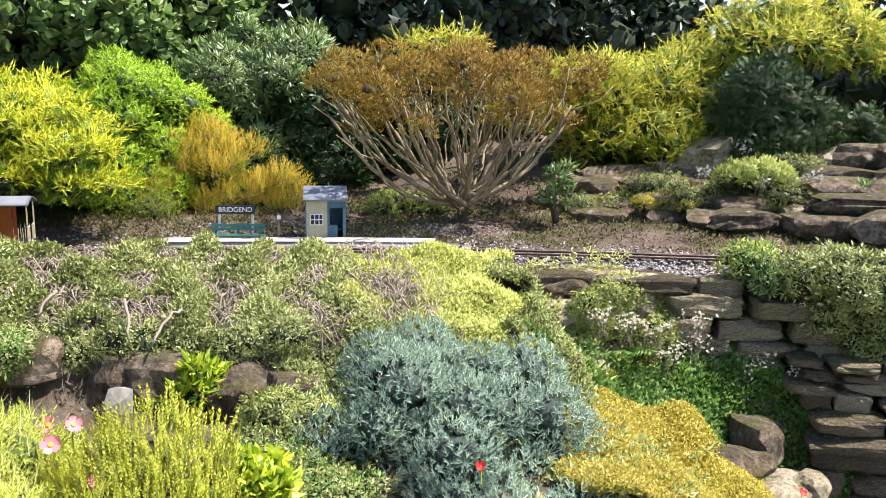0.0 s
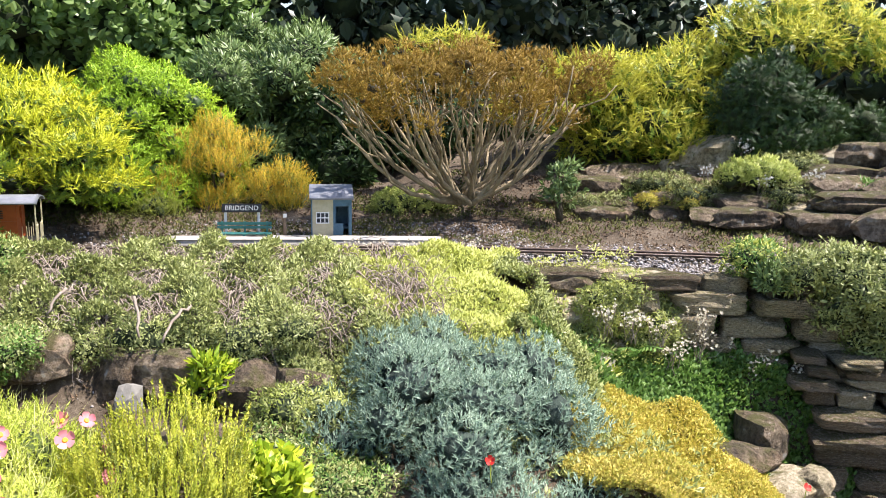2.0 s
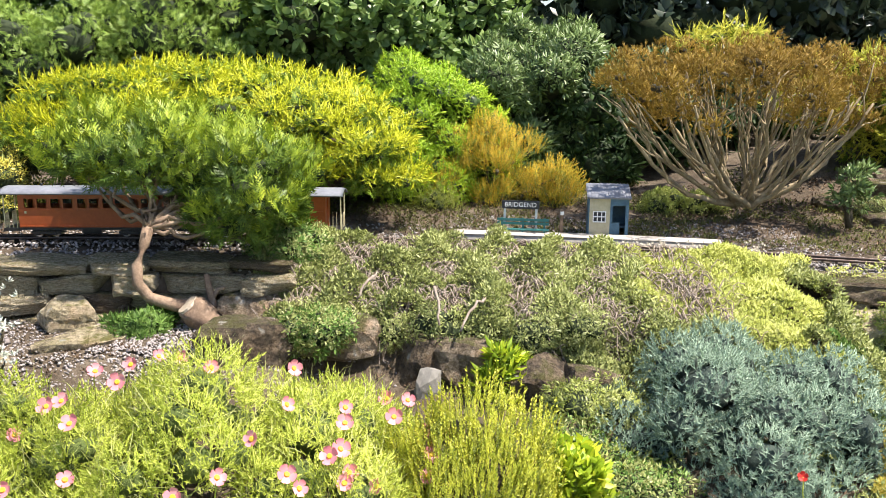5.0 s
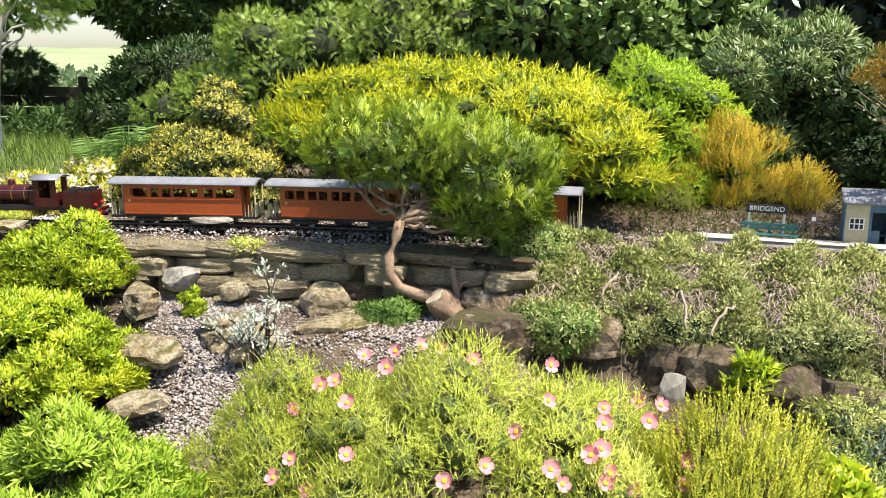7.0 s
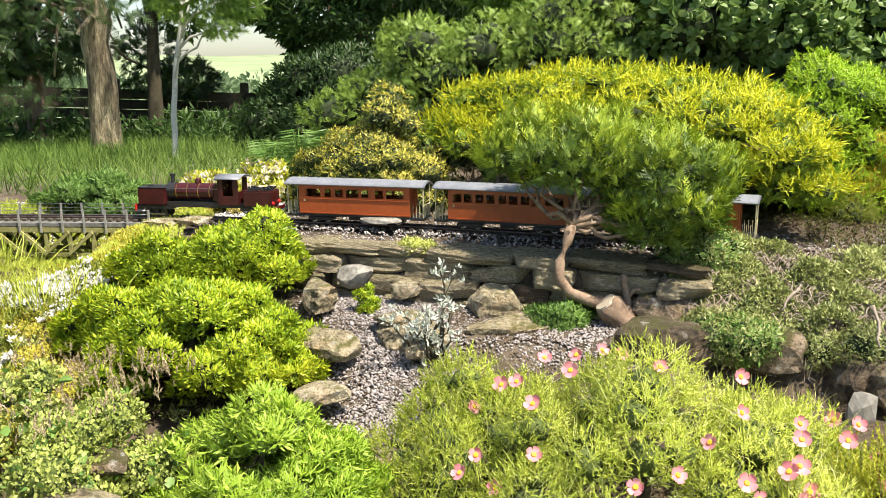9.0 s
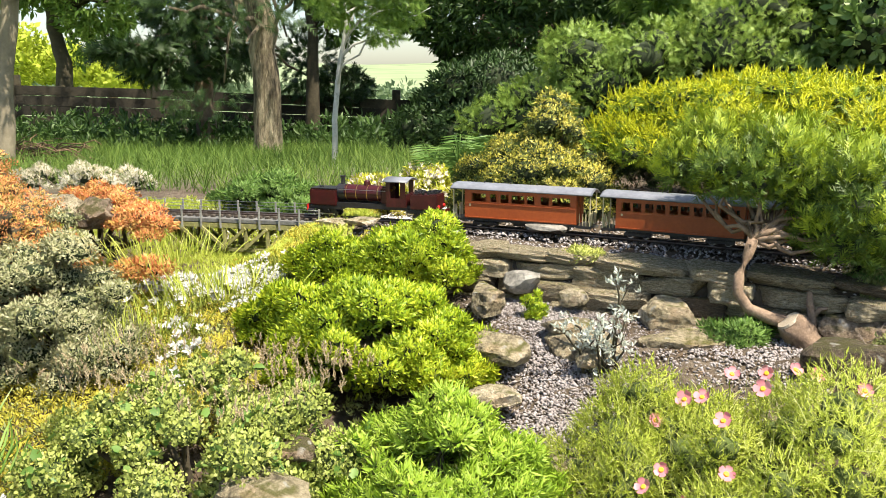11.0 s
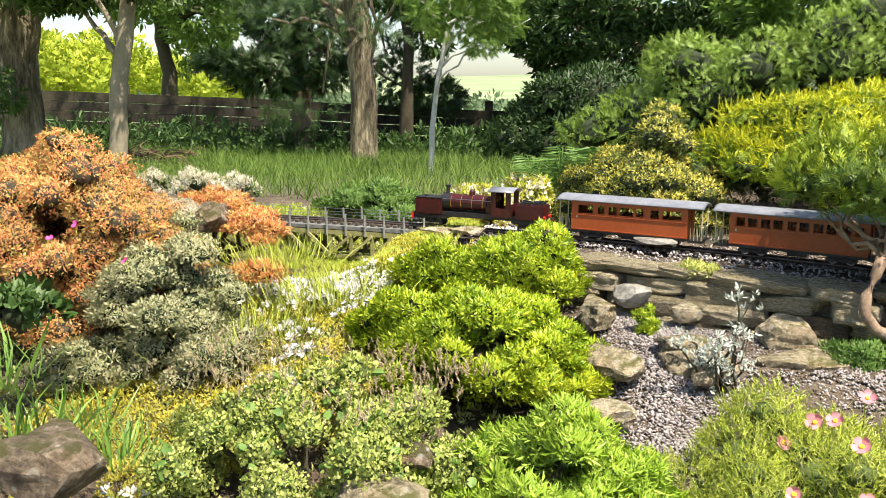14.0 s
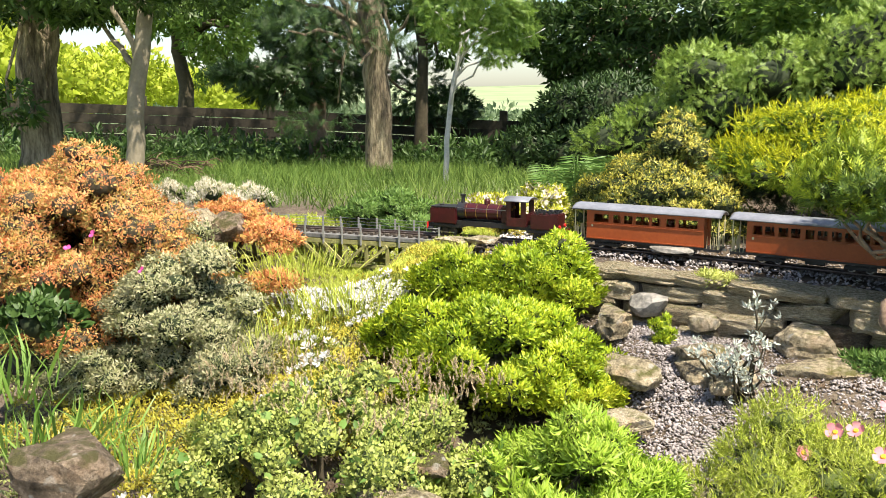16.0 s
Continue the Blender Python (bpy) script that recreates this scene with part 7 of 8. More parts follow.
mound_plant("trackside_cushion", (-0.52, 2.6, -0.012), "flat pale green cushion beside the track", (0.08, 0.05, 0.022), 523, [("foliage", 700, ROS, 0.015, L_LIMESEDUM, 0.7, -0.1)], 10, 0.02, raised=True)
mound_plant("rockery_cushion", (2.924, 2.382, 0.162), "moss-green cushion over the rockery stones", (0.18, 0.12, 0.08), 524, [("foliage", 2200, ROS, 0.016, L_TIAR, 0.6, -0.1)], 18, 0.04, raised=True)
mound_plant("rockery_cushion", (2.645, 2.510, 0.067), "golden moss cushion on the rockery stones", (0.13, 0.1, 0.05), 525, [("foliage", 1500, ROS, 0.012, L_SEDUM, 0.6, -0.1)], 14, 0.03, raised=True)
mound_plant("rockery_cushion", (2.583, 2.627, 0.059), "green cushion between the rockery stones", (0.1, 0.08, 0.05), 526, [("foliage", 1100, ROS, 0.014, L_CLOVER, 0.6, -0.1)], 12, 0.03, raised=True)
mound_plant("mossy_bank", (1.788, 2.991, 0.022), "dull green mossy bank behind the hut", (0.2, 0.12, 0.06), 527, [("foliage", 1800, ROS, 0.014, L_TIAR, 0.6, -0.1)], 16, 0.04)
mound_plant("silver_mat", (-2.113, 3.377, -0.012), "grey-green mat-forming plant over pale gravel", (0.28, 0.16, 0.12), 528, [("foliage", 3600, ROS_NARROW, 0.024, L_CLOVER, 0.5, -0.1)], 24, 0.05)
mound_plant("pale_heather", (-3.630, 3.789, 0.033), "pale flowering heather beside the line", (0.62, 0.2, 0.03), 529, [("foliage", 3000, TUFT, 0.03, L_CREAM, 0.8, -0.1), ("green_foliage", 2200, TUFT, 0.03, L_GREYAZ, 0.8, -0.1)], 26, 0.05)
mound_plant("cream_flower_clump", (-1.631, 3.511, -0.025), "cream-white flowering clump behind the track", (0.2, 0.15, 0.12), 530, [("flower_head", 900, ROS_WIDE, 0.022, L_CREAM, 0.5, 0.0), ("foliage", 2400, ROS, 0.024, L_HEATHYEL, 0.5, -0.3)], 20, 0.05)
mound_plant("cream_flower_clump", (-1.477, 3.680, -0.010), "cream-white flowering clump behind the track", (0.15, 0.13, 0.12), 531, [("flower_head", 700, ROS_WIDE, 0.022, L_CREAM, 0.5, 0.0), ("foliage", 2000, ROS, 0.024, L_HEATHYEL, 0.5, -0.3)], 16, 0.045)
mound_plant("yellow_trackside_plant", (-1.488, 3.300, -0.000), "straw-yellow low plant along the track", (0.22, 0.06, 0.035), 532, [("foliage", 1600, ROS, 0.016, L_SEDUM, 0.5, -0.1)], 16, 0.025)
mound_plant("young_mahonia", (0.851, 2.064, -0.254), "young shrub with bright yellow-green toothed leaves", (0.07, 0.06, 0.1), 533, [("foliage", 300, ROS_UP, 0.034, L_AZALEA, 0.4, -0.2)], 9, 0.035, core=0.4)
mound_plant("bright_leaved_plant", (0.876, 1.658, -0.310), "low plant with bright green leaves", (0.1, 0.1, 0.07), 534, [("foliage", 700, ROS_WIDE, 0.026, L_AZALEA, 0.6, -0.2)], 12, 0.04)
mound_plant("round_leaved_plant", (-1.938, 1.365, -0.015), "dark round-leaved plant under the azalea", (0.1, 0.08, 0.04), 535, [("foliage", 300, ROS_WIDE, 0.026, L_NETTLE, 0.4, -0.2)], 10, 0.05, core=0.5, raised=True)
mound_plant("white_leaved_plant", (1.811, 1.865, -0.303), "straggly plant with cream-edged leaves", (0.09, 0.07, 0.06), 536, [("foliage", 500, ROS, 0.03, L_CREAM, 0.6, -0.2), ("green_foliage", 500, ROS, 0.03, L_HELI, 0.6, -0.2)], 10, 0.03)
mound_plant("silvery_saxifrage", (2.311, 1.722, -0.032), "silvery rosette plant on the wall top", (0.06, 0.05, 0.06), 537, [("foliage", 420, ROS, 0.02, L_OLIVE, 0.4, -0.4)], 9, 0.03, raised=True)


def candytuft():
    """White flowers in drifts under the bridge and down the bed."""
    rng = np.random.default_rng(541)
    for at, rx, n in (((-1.761, 2.295, 0.010), 0.14, 260), ((-1.579, 2.357, -0.033), 0.13, 330), ((-1.581, 1.993, -0.104), 0.05, 45), ((-1.481, 1.881, -0.115), 0.05, 35), ((-1.406, 1.688, -0.132), 0.05, 35), ((-1.909, 2.373, 0.055), 0.06, 40), ((-1.410, 1.142, -0.217), 0.035, 14)):
        t = thing("white_flower_drift", (at[0], at[1], at[2] - 0.05), "drift of small white flowers above green leaves", "flowers")
        p = np.concatenate([rng.normal(0, rx * 0.6, (n, 2)), rng.uniform(0.03, 0.07, (n, 1))], 1)
        soil = lambda q: ground_z(q[:, 0] + at[0], q[:, 1] + at[1]) - (at[2] - 0.05)
        p[:, 2] += soil(p)
        ax = np.array([0, -0.6, 1.0]) + rng.normal(0, 0.3, (n, 3))
        v, f = spread(rosette(7, 1.15, 0.6, 0.1, 5), p, ax, rng.uniform(0.009, 0.017, n), rng)
        tagged(part("flower_head", tri_mesh("flowers", v, f), L_WHITE, t, "white petals"), kind="stuff")
        q = np.concatenate([rng.normal(0, rx * 0.6, (n * 5, 2)), rng.uniform(0.0, 0.05, (n * 5, 1))], 1)
        q[:, 2] += soil(q)
        v, f = spread(ROS_NARROW, q, np.array([0, -0.2, 1.0]) + rng.normal(0, 0.4, q.shape), rng.uniform(0.015, 0.03, len(q)), rng)
        tagged(part("foliage", tri_mesh("foliage", v, f), L_GREENHEATH, t), kind="stuff")


candytuft()


def willow(at):
    rng = np.random.default_rng(551)
    t = thing("woolly_willow", at, "small woolly willow with silvery leaves on bare stems", "shrub")
    tips = []
    for i in range(15):
        e = np.array([rng.normal(0, 0.055), rng.normal(0, 0.04), rng.uniform(0.09, 0.17)])
        if i < 2:
            e = np.array([0.03 + 0.03 * i, 0.0, 0.27 - 0.03 * i])
        p = bent((0, 0, -0.03), e, 0.0, rng, 7, 0.35)
        part("stem", tri_mesh("stem", *tube(p, np.linspace(0.006, 0.002, 7), 6), True), M_TWIG, t)
        tips += [p[k] + rng.normal(0, 0.014, 3) for k in (3, 4, 4, 5, 5, 5, 6, 6, 6, 6)]
    tips = np.array(tips)
    v, f = spread(ROS, tips, rng.normal(0, 0.6, tips.shape) + [0, 0, 0.8], rng.uniform(0.012, 0.022, len(tips)), rng)
    tagged(part("foliage", tri_mesh("foliage", v, f), L_WILLOW, t, "silvery woolly leaves"), kind="stuff")


willow((-0.384, 2.133, -0.227))


def seed_stalks(name, label, places, seed, height, mat):
    rng = np.random.default_rng(seed)
    for at in places:
        t = thing(name, at, label, "plant")
        pieces, heads = [], []
        for i in range(9):
            e = np.array([rng.normal(0, 0.02), rng.normal(0, 0.015), height * rng.uniform(0.6, 1.1)])
            pieces.append(tube(bent((rng.normal(0, 0.01), rng.normal(0, 0.01), -0.02), e, 0, rng, 5, 0.2), [0.0009] * 5, 4))
            heads += [e + rng.normal(0, 0.008, 3) for _ in range(4)]
        tagged(part("stalk", tri_mesh("stalk", *joined(pieces)), M_RUNNER, t), kind="stuff")
        heads = np.array(heads)
        v, f = spread(ROS_WIDE, heads, rng.normal(0, 0.5, heads.shape) + [0, -0.4, 0.8], rng.uniform(0.004, 0.0075, len(heads)), rng)
        tagged(part("seed_head", tri_mesh("seed_head", v, f), mat, t), kind="stuff")


seed_stalks("pale_seed_stalks", "thin stalks with tiny pale flower heads", [(1.389, 2.504, -0.045), (1.454, 2.480, -0.045), (1.511, 2.436, -0.051), (1.583, 2.426, -0.044), (1.718, 2.383, -0.042), (1.594, 2.366, -0.055), (1.449, 2.375, -0.054)], 561, 0.05, L_CREAM)
seed_stalks("wall_flower_stalks", "thin stalks with tiny pale pink flowers", [(2.130, 1.784, -0.166), (1.925, 1.829, -0.163), (2.123, 1.769, -0.234), (2.241, 1.703, -0.294), (1.993, 1.794, -0.185), (1.870, 1.857, -0.149), (2.270, 1.684, -0.267), (2.358, 1.633, -0.303), (2.037, 1.771, -0.247), (1.818, 1.825, -0.275)], 562, 0.06, L_CREAM)


seed_stalks("white_rock_flowers", "thin stalks with small white flowers on the rockery", [(2.949, 2.5, 0.238), (2.967, 2.3, 0.144), (3.009, 2.2, 0.155), (2.859, 2.3, 0.128), (2.791, 2.5, 0.147)], 563, 0.05, L_WHITE)


def seed_haze(at, size, n, seed):
    """Faded flower spikes above the leaves."""
    rng = np.random.default_rng(seed)
    t = thing("faded_flower_spikes", at, "faded pinkish-buff flower spikes above pale leaves", "plant")
    p = rng.uniform(-1, 1, (n, 3)) * size
    p[:, 2] = np.abs(p[:, 2]) * 0.6
    v, f = spread(needles(9, 3, 0.14, 0.9, 0.8), p, rng.normal(0, 0.25, p.shape) + [0, 0, 1], rng.uniform(0.012, 0.028, n), rng)
    tagged(part("flower_spike", tri_mesh("flower_spike", v, f), L_SEEDS, t), kind="stuff")


seed_haze((-1.138, 1.46, -0.10), (0.32, 0.2, 0.08), 420, 571)
seed_haze((-0.989, 1.652, -0.135), (0.16, 0.12, 0.08), 110, 572)

for k, (place, size) in enumerate((((2.42, 2.68, 0.05), (0.14, 0.08, 0.04)), ((2.74, 2.47, 0.105), (0.16, 0.08, 0.04)), ((2.98, 2.27, 0.12), (0.15, 0.09, 0.045)), ((3.12, 2.42, 0.205), (0.17, 0.1, 0.045)), ((2.66, 2.62, 0.125), (0.14, 0.09, 0.04)))):
    cascade("rockery_moss", place, "dull green moss spreading over the rockery stones", size, 660 + 3 * k, (L_MOSS, L_COTO), 1300, 0.011)
for k, x in enumerate((0.36, 0.47, 0.60, 0.72, 0.84, 0.96, 1.08)):
    y = float(track_y(x)) - 0.49 - 0.02 * (k % 2)
    cascade("trailing_creeper_edge", (x, y, -0.135 - 0.012 * (k % 3)), "small-leaved creeper trailing over the foot stones", (0.085, 0.05, 0.05 + 0.015 * (k % 2)), 690 + 4 * k, (L_COTO,), 1500, 0.013)
cascade("mossy_stone_cover", (1.017, 1.861, -0.241), "dull green mat over a mossy stone", (0.14, 0.1, 0.05), 587, (L_TIAR, L_COTO), 1100, 0.014)
cascade("bed_cover", (1.021, 1.626, -0.328), "low green weeds at the foot of the juniper", (0.12, 0.09, 0.05), 640, (L_CLOVER, L_COTO), 1100, 0.014)
cascade("bed_cover", (0.961, 1.711, -0.316), "low green weeds between mossy stones", (0.1, 0.09, 0.04), 646, (L_CLOVER, L_TIAR), 900, 0.014)
cascade("mossy_stone_cover", (0.919, 1.783, -0.288), "green mat between stones", (0.1, 0.1, 0.05), 588, (L_CLOVER, L_COTO), 900, 0.014)
tuft("bed_grass", (-1.617, 1.839, -0.138), "fine yellow-green grass among the golden creeper", 220, 0.09, 0.09, L_HELI, 598, 0.03, 0.4)
tuft("bed_grass", (-1.562, 2.129, -0.097), "fine yellow-green grass among white flowers", 260, 0.1, 0.1, L_HELI, 599, 0.03, 0.4)
tuft("bed_grass", (-1.792, 2.211, -0.026), "fine green grass under the bridge", 220, 0.1, 0.09, L_HELI, 600, 0.03, 0.4)
cascade("wall_cascade", (1.99, 1.935, -0.11), "pale lime leaves hanging down the rock wall", (0.2, 0.05, 0.09), 591, (L_LIMESEDUM, L_COTO), 3600, 0.013)
cascade("wall_cascade", (1.87, 1.96, -0.19), "pale lime and green leaves hanging down the rock wall", (0.12, 0.06, 0.1), 592, (L_LIMESEDUM, L_COTO), 2600, 0.013)
cascade("wall_cascade", (2.07, 1.875, -0.2), "small green leaves hanging down the rock wall", (0.09, 0.05, 0.09), 593, (L_COTO, L_LIMESEDUM), 1800, 0.013)
cascade("hanging_creeper", (2.541, 1.597, -0.056), "grey-green creeper hanging over the wall", (0.17, 0.1, 0.17), 594, (L_COTO,), 3600)
cascade("hanging_creeper", (2.475, 1.699, 0.007), "grey-green creeper spreading on the wall top", (0.16, 0.09, 0.06), 595, (L_COTO,), 2000)
cascade("hanging_creeper", (2.328, 1.808, 0.025), "bright green creeper on the wall top", (0.08, 0.06, 0.035), 620, (L_CLOVER, L_LIMESEDUM), 700)
cascade("hanging_creeper", (2.587, 1.549, -0.160), "grey-green creeper hanging over the wall", (0.12, 0.08, 0.15), 622, (L_COTO,), 1800)
cascade("wall_cascade", (1.791, 2.014, -0.159), "lime leaves spilling over the rock edge", (0.1, 0.08, 0.09), 624, (L_LIMESEDUM, L_COTO), 1400)
cascade("wall_cascade", (1.827, 1.918, -0.258), "green leaves hanging beside the juniper", (0.09, 0.08, 0.09), 626, (L_COTO, L_CLOVER), 1300)
cascade("hanging_creeper", (0.341, 2.564, -0.045), "dark green creeper spilling over the corner of the wall", (0.14, 0.1, 0.14), 596, (L_CLOVER, L_COTO), 2600, 0.016)
cascade("hanging_creeper", (0.388, 2.212, -0.129), "green creeper over a stone", (0.1, 0.08, 0.06), 597, (L_CLOVER, L_COTO), 1200, 0.016)
flower_stalks("magenta_flower", "single magenta flower on the azalea", [(-1.763, 1.541, 0.099), (-2.046, 1.552, 0.132), (-2.003, 1.603, 0.167)], 581, L_MAGENTA, 0.024, 0.03, False, "magenta flowers")
flower_stalks("scarlet_flower", "small scarlet flower on a thin stalk", [(2.058, 1.326, -0.398), (1.241, 1.368, -0.196)], 582, L_SCARLET, 0.022, 0.04, False, "scarlet flowers")


# ---- rough grass and undergrowth towards the fence ----
def rough_grass():
    def zone(x, y):
        return (rel(x, y) > 0.58 + 0.12 * np.sin(x * 5)) & (x < -1.3 + 0.12 * (y - 4)) & (y > 3.7)
    p, rng = ground_points(42000, 601, zone, (-8.5, -0.8), (3.6, 9.6))
    v, f = spread(blade(0.026, 0.6), p, rng.normal(0, 0.3, p.shape) + [0, 0, 1], rng.uniform(0.07, 0.22, len(p)), rng)
    tagged(part("rough_grass", tri_mesh("rough_grass", v, f), L_GRASS), "long rough green grass between line and fence", "grass", kind="stuff")

    def shade(x, y):
        line = np.interp(x, [-12, -9.8, -7.2, -4.4, 0], [5.5, 7.05, 9.0, 10.1, 11.8])
        return (y > line - 2.0 + 0.5 * np.sin(x * 2.2)) & (y < line - 0.2)
    p, rng = ground_points(24000, 602, shade, (-11, 0), (3.5, 11))
    p[:, 2] += rng.uniform(0, 0.42, len(p)) * rng.random(len(p))
    v, f = spread(ROS, p, rng.normal(0, 0.5, p.shape) + [0, 0, 0.7], rng.uniform(0.06, 0.13, len(p)), rng)
    tagged(part("undergrowth", tri_mesh("undergrowth", v, f), L_NETTLE), "dark leafy undergrowth along the fence", "undergrowth", kind="stuff")


rough_grass()


# ---- the fence ----
def fence():
    t = thing("board_fence", (0, 0, 0), "weathered horizontal board fence, coloured darker for tree shade", "fence", kind="structure")
    line = [(-14.0, 3.8, 0.75), (-9.75, 7.1, 0.52), (-7.2, 9.0, 0.40), (-4.4, 10.1, 0.27), (1.0, 12.0, 0.2)]
    rng = random.Random(9)
    for (xa, ya, za), (xb, yb, zb) in zip(line, line[1:]):
        ln = math.hypot(xb - xa, yb - ya)
        n = max(1, round(ln / 1.8))
        turn = math.degrees(math.atan2(yb - ya, xb - xa))
        for i in range(n):
            k0, k1 = i / n, (i + 1) / n
            a = Vector((xa + (xb - xa) * k0, ya + (yb - ya) * k0, za + (zb - za) * k0))
            b = Vector((xa + (xb - xa) * k1, ya + (yb - ya) * k1, za + (zb - za) * k1))
            m, half = (a + b) / 2, (b - a).length / 2
            slope = math.degrees(math.atan2(b.z - a.z, math.hypot(b.x - a.x, b.y - a.y)))
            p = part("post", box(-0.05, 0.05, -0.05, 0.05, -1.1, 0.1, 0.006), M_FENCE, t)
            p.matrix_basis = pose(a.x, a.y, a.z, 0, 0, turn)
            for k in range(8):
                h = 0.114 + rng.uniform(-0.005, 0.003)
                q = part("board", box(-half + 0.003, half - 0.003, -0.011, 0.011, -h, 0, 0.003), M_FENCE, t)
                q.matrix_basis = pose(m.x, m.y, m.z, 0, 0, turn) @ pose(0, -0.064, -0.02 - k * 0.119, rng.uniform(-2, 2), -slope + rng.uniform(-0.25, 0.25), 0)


fence()


# ---- trees by the fence ----
def limb_tree(name, base, label, trunk, radii, bark, clumps, leaf_n, shape, size, mat, seed, branches=10, r=0.03, hang=0.2, low=-0.9):
    base = (base[0], base[1], float(ground_z(base[0], base[1])) - 0.05)
    t = thing(name, base, label, "tree")
    o = np.array(base)
    pts = np.array([base] + list(trunk)[1:]) - o
    k = np.linspace(0, 1, 14)
    src = np.linspace(0, 1, len(pts))
    fine = np.stack([np.interp(k, src, pts[:, j]) for j in range(3)], -1)
    rng = np.random.default_rng(seed)
    fine[1:-1, :2] += rng.normal(0, radii[0] * 0.1, (12, 2))
    rr = np.interp(k, np.linspace(0, 1, len(radii)), radii)
    rr[0] *= 1.25
    part("trunk", tri_mesh("trunk", *tube(fine, rr, 14), True), bark, t, "bare trunk")
    c = np.array(clumps, float)
    c[:, :3] -= o
    for i in range(branches):
        e = c[i % len(c), :3] + rng.normal(0, 0.1, 3)
        start = fine[min(13, 5 + int(rng.integers(0, 9)))]
        p = bent(start, e, 0.05, rng, 7, 0.13)
        part("branch", tri_mesh("branch", *tube(p, np.linspace(r, r * 0.3, 7), 6), True), bark, t)
    p, d, rng = clump_points(c, leaf_n, seed + 1, low, (0.2, 1.1))
    axes = d * 0.6 + [0, 0, -hang] + rng.normal(0, 0.6, d.shape)
    v, f = spread(shape, p, axes, size * rng.uniform(0.6, 1.3, len(p)), rng)
    v, f, nrm = rounded(v, f, p, d, len(shape[0]), len(shape[1]), 0.35)
    me = tri_mesh("crown", v, f)
    soft_normals(me, nrm)
    tagged(part("crown", me, mat, t), kind="stuff")
    return t


def row_of(p, rx, ry, rz):
    return (*p, rx, ry, rz)


limb_tree("furrowed_tree", (-6.417, 4.892, 0.249), "big old tree with a thick furrowed trunk", [(-6.417, 4.892, 0.249), (-6.390, 4.925, 0.873), (-6.365, 4.957, 1.592), (-6.316, 5.018, 2.632)], [0.17, 0.16, 0.155, 0.14], M_BARK_FAR,
          [row_of((-6.138, 4.599, 1.363), 0.7, 0.6, 0.25), row_of((-5.979, 5.107, 1.453), 0.7, 0.6, 0.25), row_of((-6.260, 4.603, 0.462), 0.2, 0.1, 0.2)], 2500, ROS, 0.1, L_TREE, 611, 6)
limb_tree("leaning_tree", (-5.140, 4.694, 0.139), "slim smooth-barked tree that leans", [(-5.140, 4.694, 0.139), (-5.090, 4.747, 0.631), (-5.024, 4.815, 1.245), (-4.959, 4.880, 2.037)], [0.07, 0.062, 0.056, 0.05], M_BARK_SMOOTH,
          [row_of((-5.175, 4.657, 1.356), 0.6, 0.5, 0.2), row_of((-4.814, 5.019, 1.355), 0.5, 0.5, 0.2), row_of((-5.610, 4.770, 1.228), 0.3, 0.3, 0.15)], 2200, ROS, 0.07, L_TREE, 621, 5)
limb_tree("forked_tree", (-9.052, 9.407, 0.324), "forked tree beyond the fence with hanging pale leaves", [(-9.052, 9.407, 0.324), (-9.051, 9.408, 0.801), (-9.100, 9.361, 1.426), (-9.110, 9.352, 2.191)], [0.14, 0.1, 0.07, 0.05], M_TWIG,
          [row_of((-8.927, 9.524, 1.118), 0.15, 0.15, 0.4), row_of((-8.378, 9.346, 1.551), 0.6, 0.5, 0.5), row_of((-9.205, 9.259, 1.806), 0.7, 0.5, 0.4), row_of((-8.280, 10.084, 1.916), 0.7, 0.5, 0.4), row_of((-9.560, 8.898, 2.015), 0.8, 0.5, 0.4), row_of((-8.410, 9.584, 1.148), 0.25, 0.2, 0.25)], 3200, ROS, 0.13, L_TREELIGHT, 631, 9, 0.05)
limb_tree("spruce_tree", (-4.524, 7.236, 0.050), "tall spruce with a furrowed trunk, drooping boughs and an added unseen shade crown", [(-4.524, 7.236, 0.050), (-4.517, 7.241, 0.660), (-4.545, 7.224, 1.454), (-4.548, 7.222, 2.964)], [0.14, 0.125, 0.12, 0.1], M_BARK_FAR,
          [row_of((-4.707, 6.519, 1.198), 0.4, 0.3, 0.3), row_of((-4.264, 6.574, 1.281), 0.4, 0.3, 0.35), row_of((-4.120, 7.125, 1.272), 0.35, 0.3, 0.3), row_of((-5.063, 6.507, 1.460), 0.5, 0.4, 0.25), row_of((-4.602, 6.712, 0.908), 0.2, 0.2, 0.22), row_of((-4.319, 7.473, 0.960), 0.15, 0.15, 0.25), row_of((-5.072, 6.996, 0.307), 0.4, 0.3, 0.12),
           # These wide high clumps are added out of view to shade the fence.
           (-4.5, 7.2, 3.3, 1.3, 1.2, 0.7), (-6.3, 7.0, 3.2, 1.4, 1.2, 0.7), (-3.0, 8.2, 3.4, 1.4, 1.2, 0.8), (-5.5, 8.4, 3.6, 1.5, 1.2, 0.7), (-7.2, 8.0, 3.4, 1.3, 1.2, 0.7)], 11000, SPRAY_FINE, 0.14, L_SPRUCE, 641, 16, 0.03, 0.5)
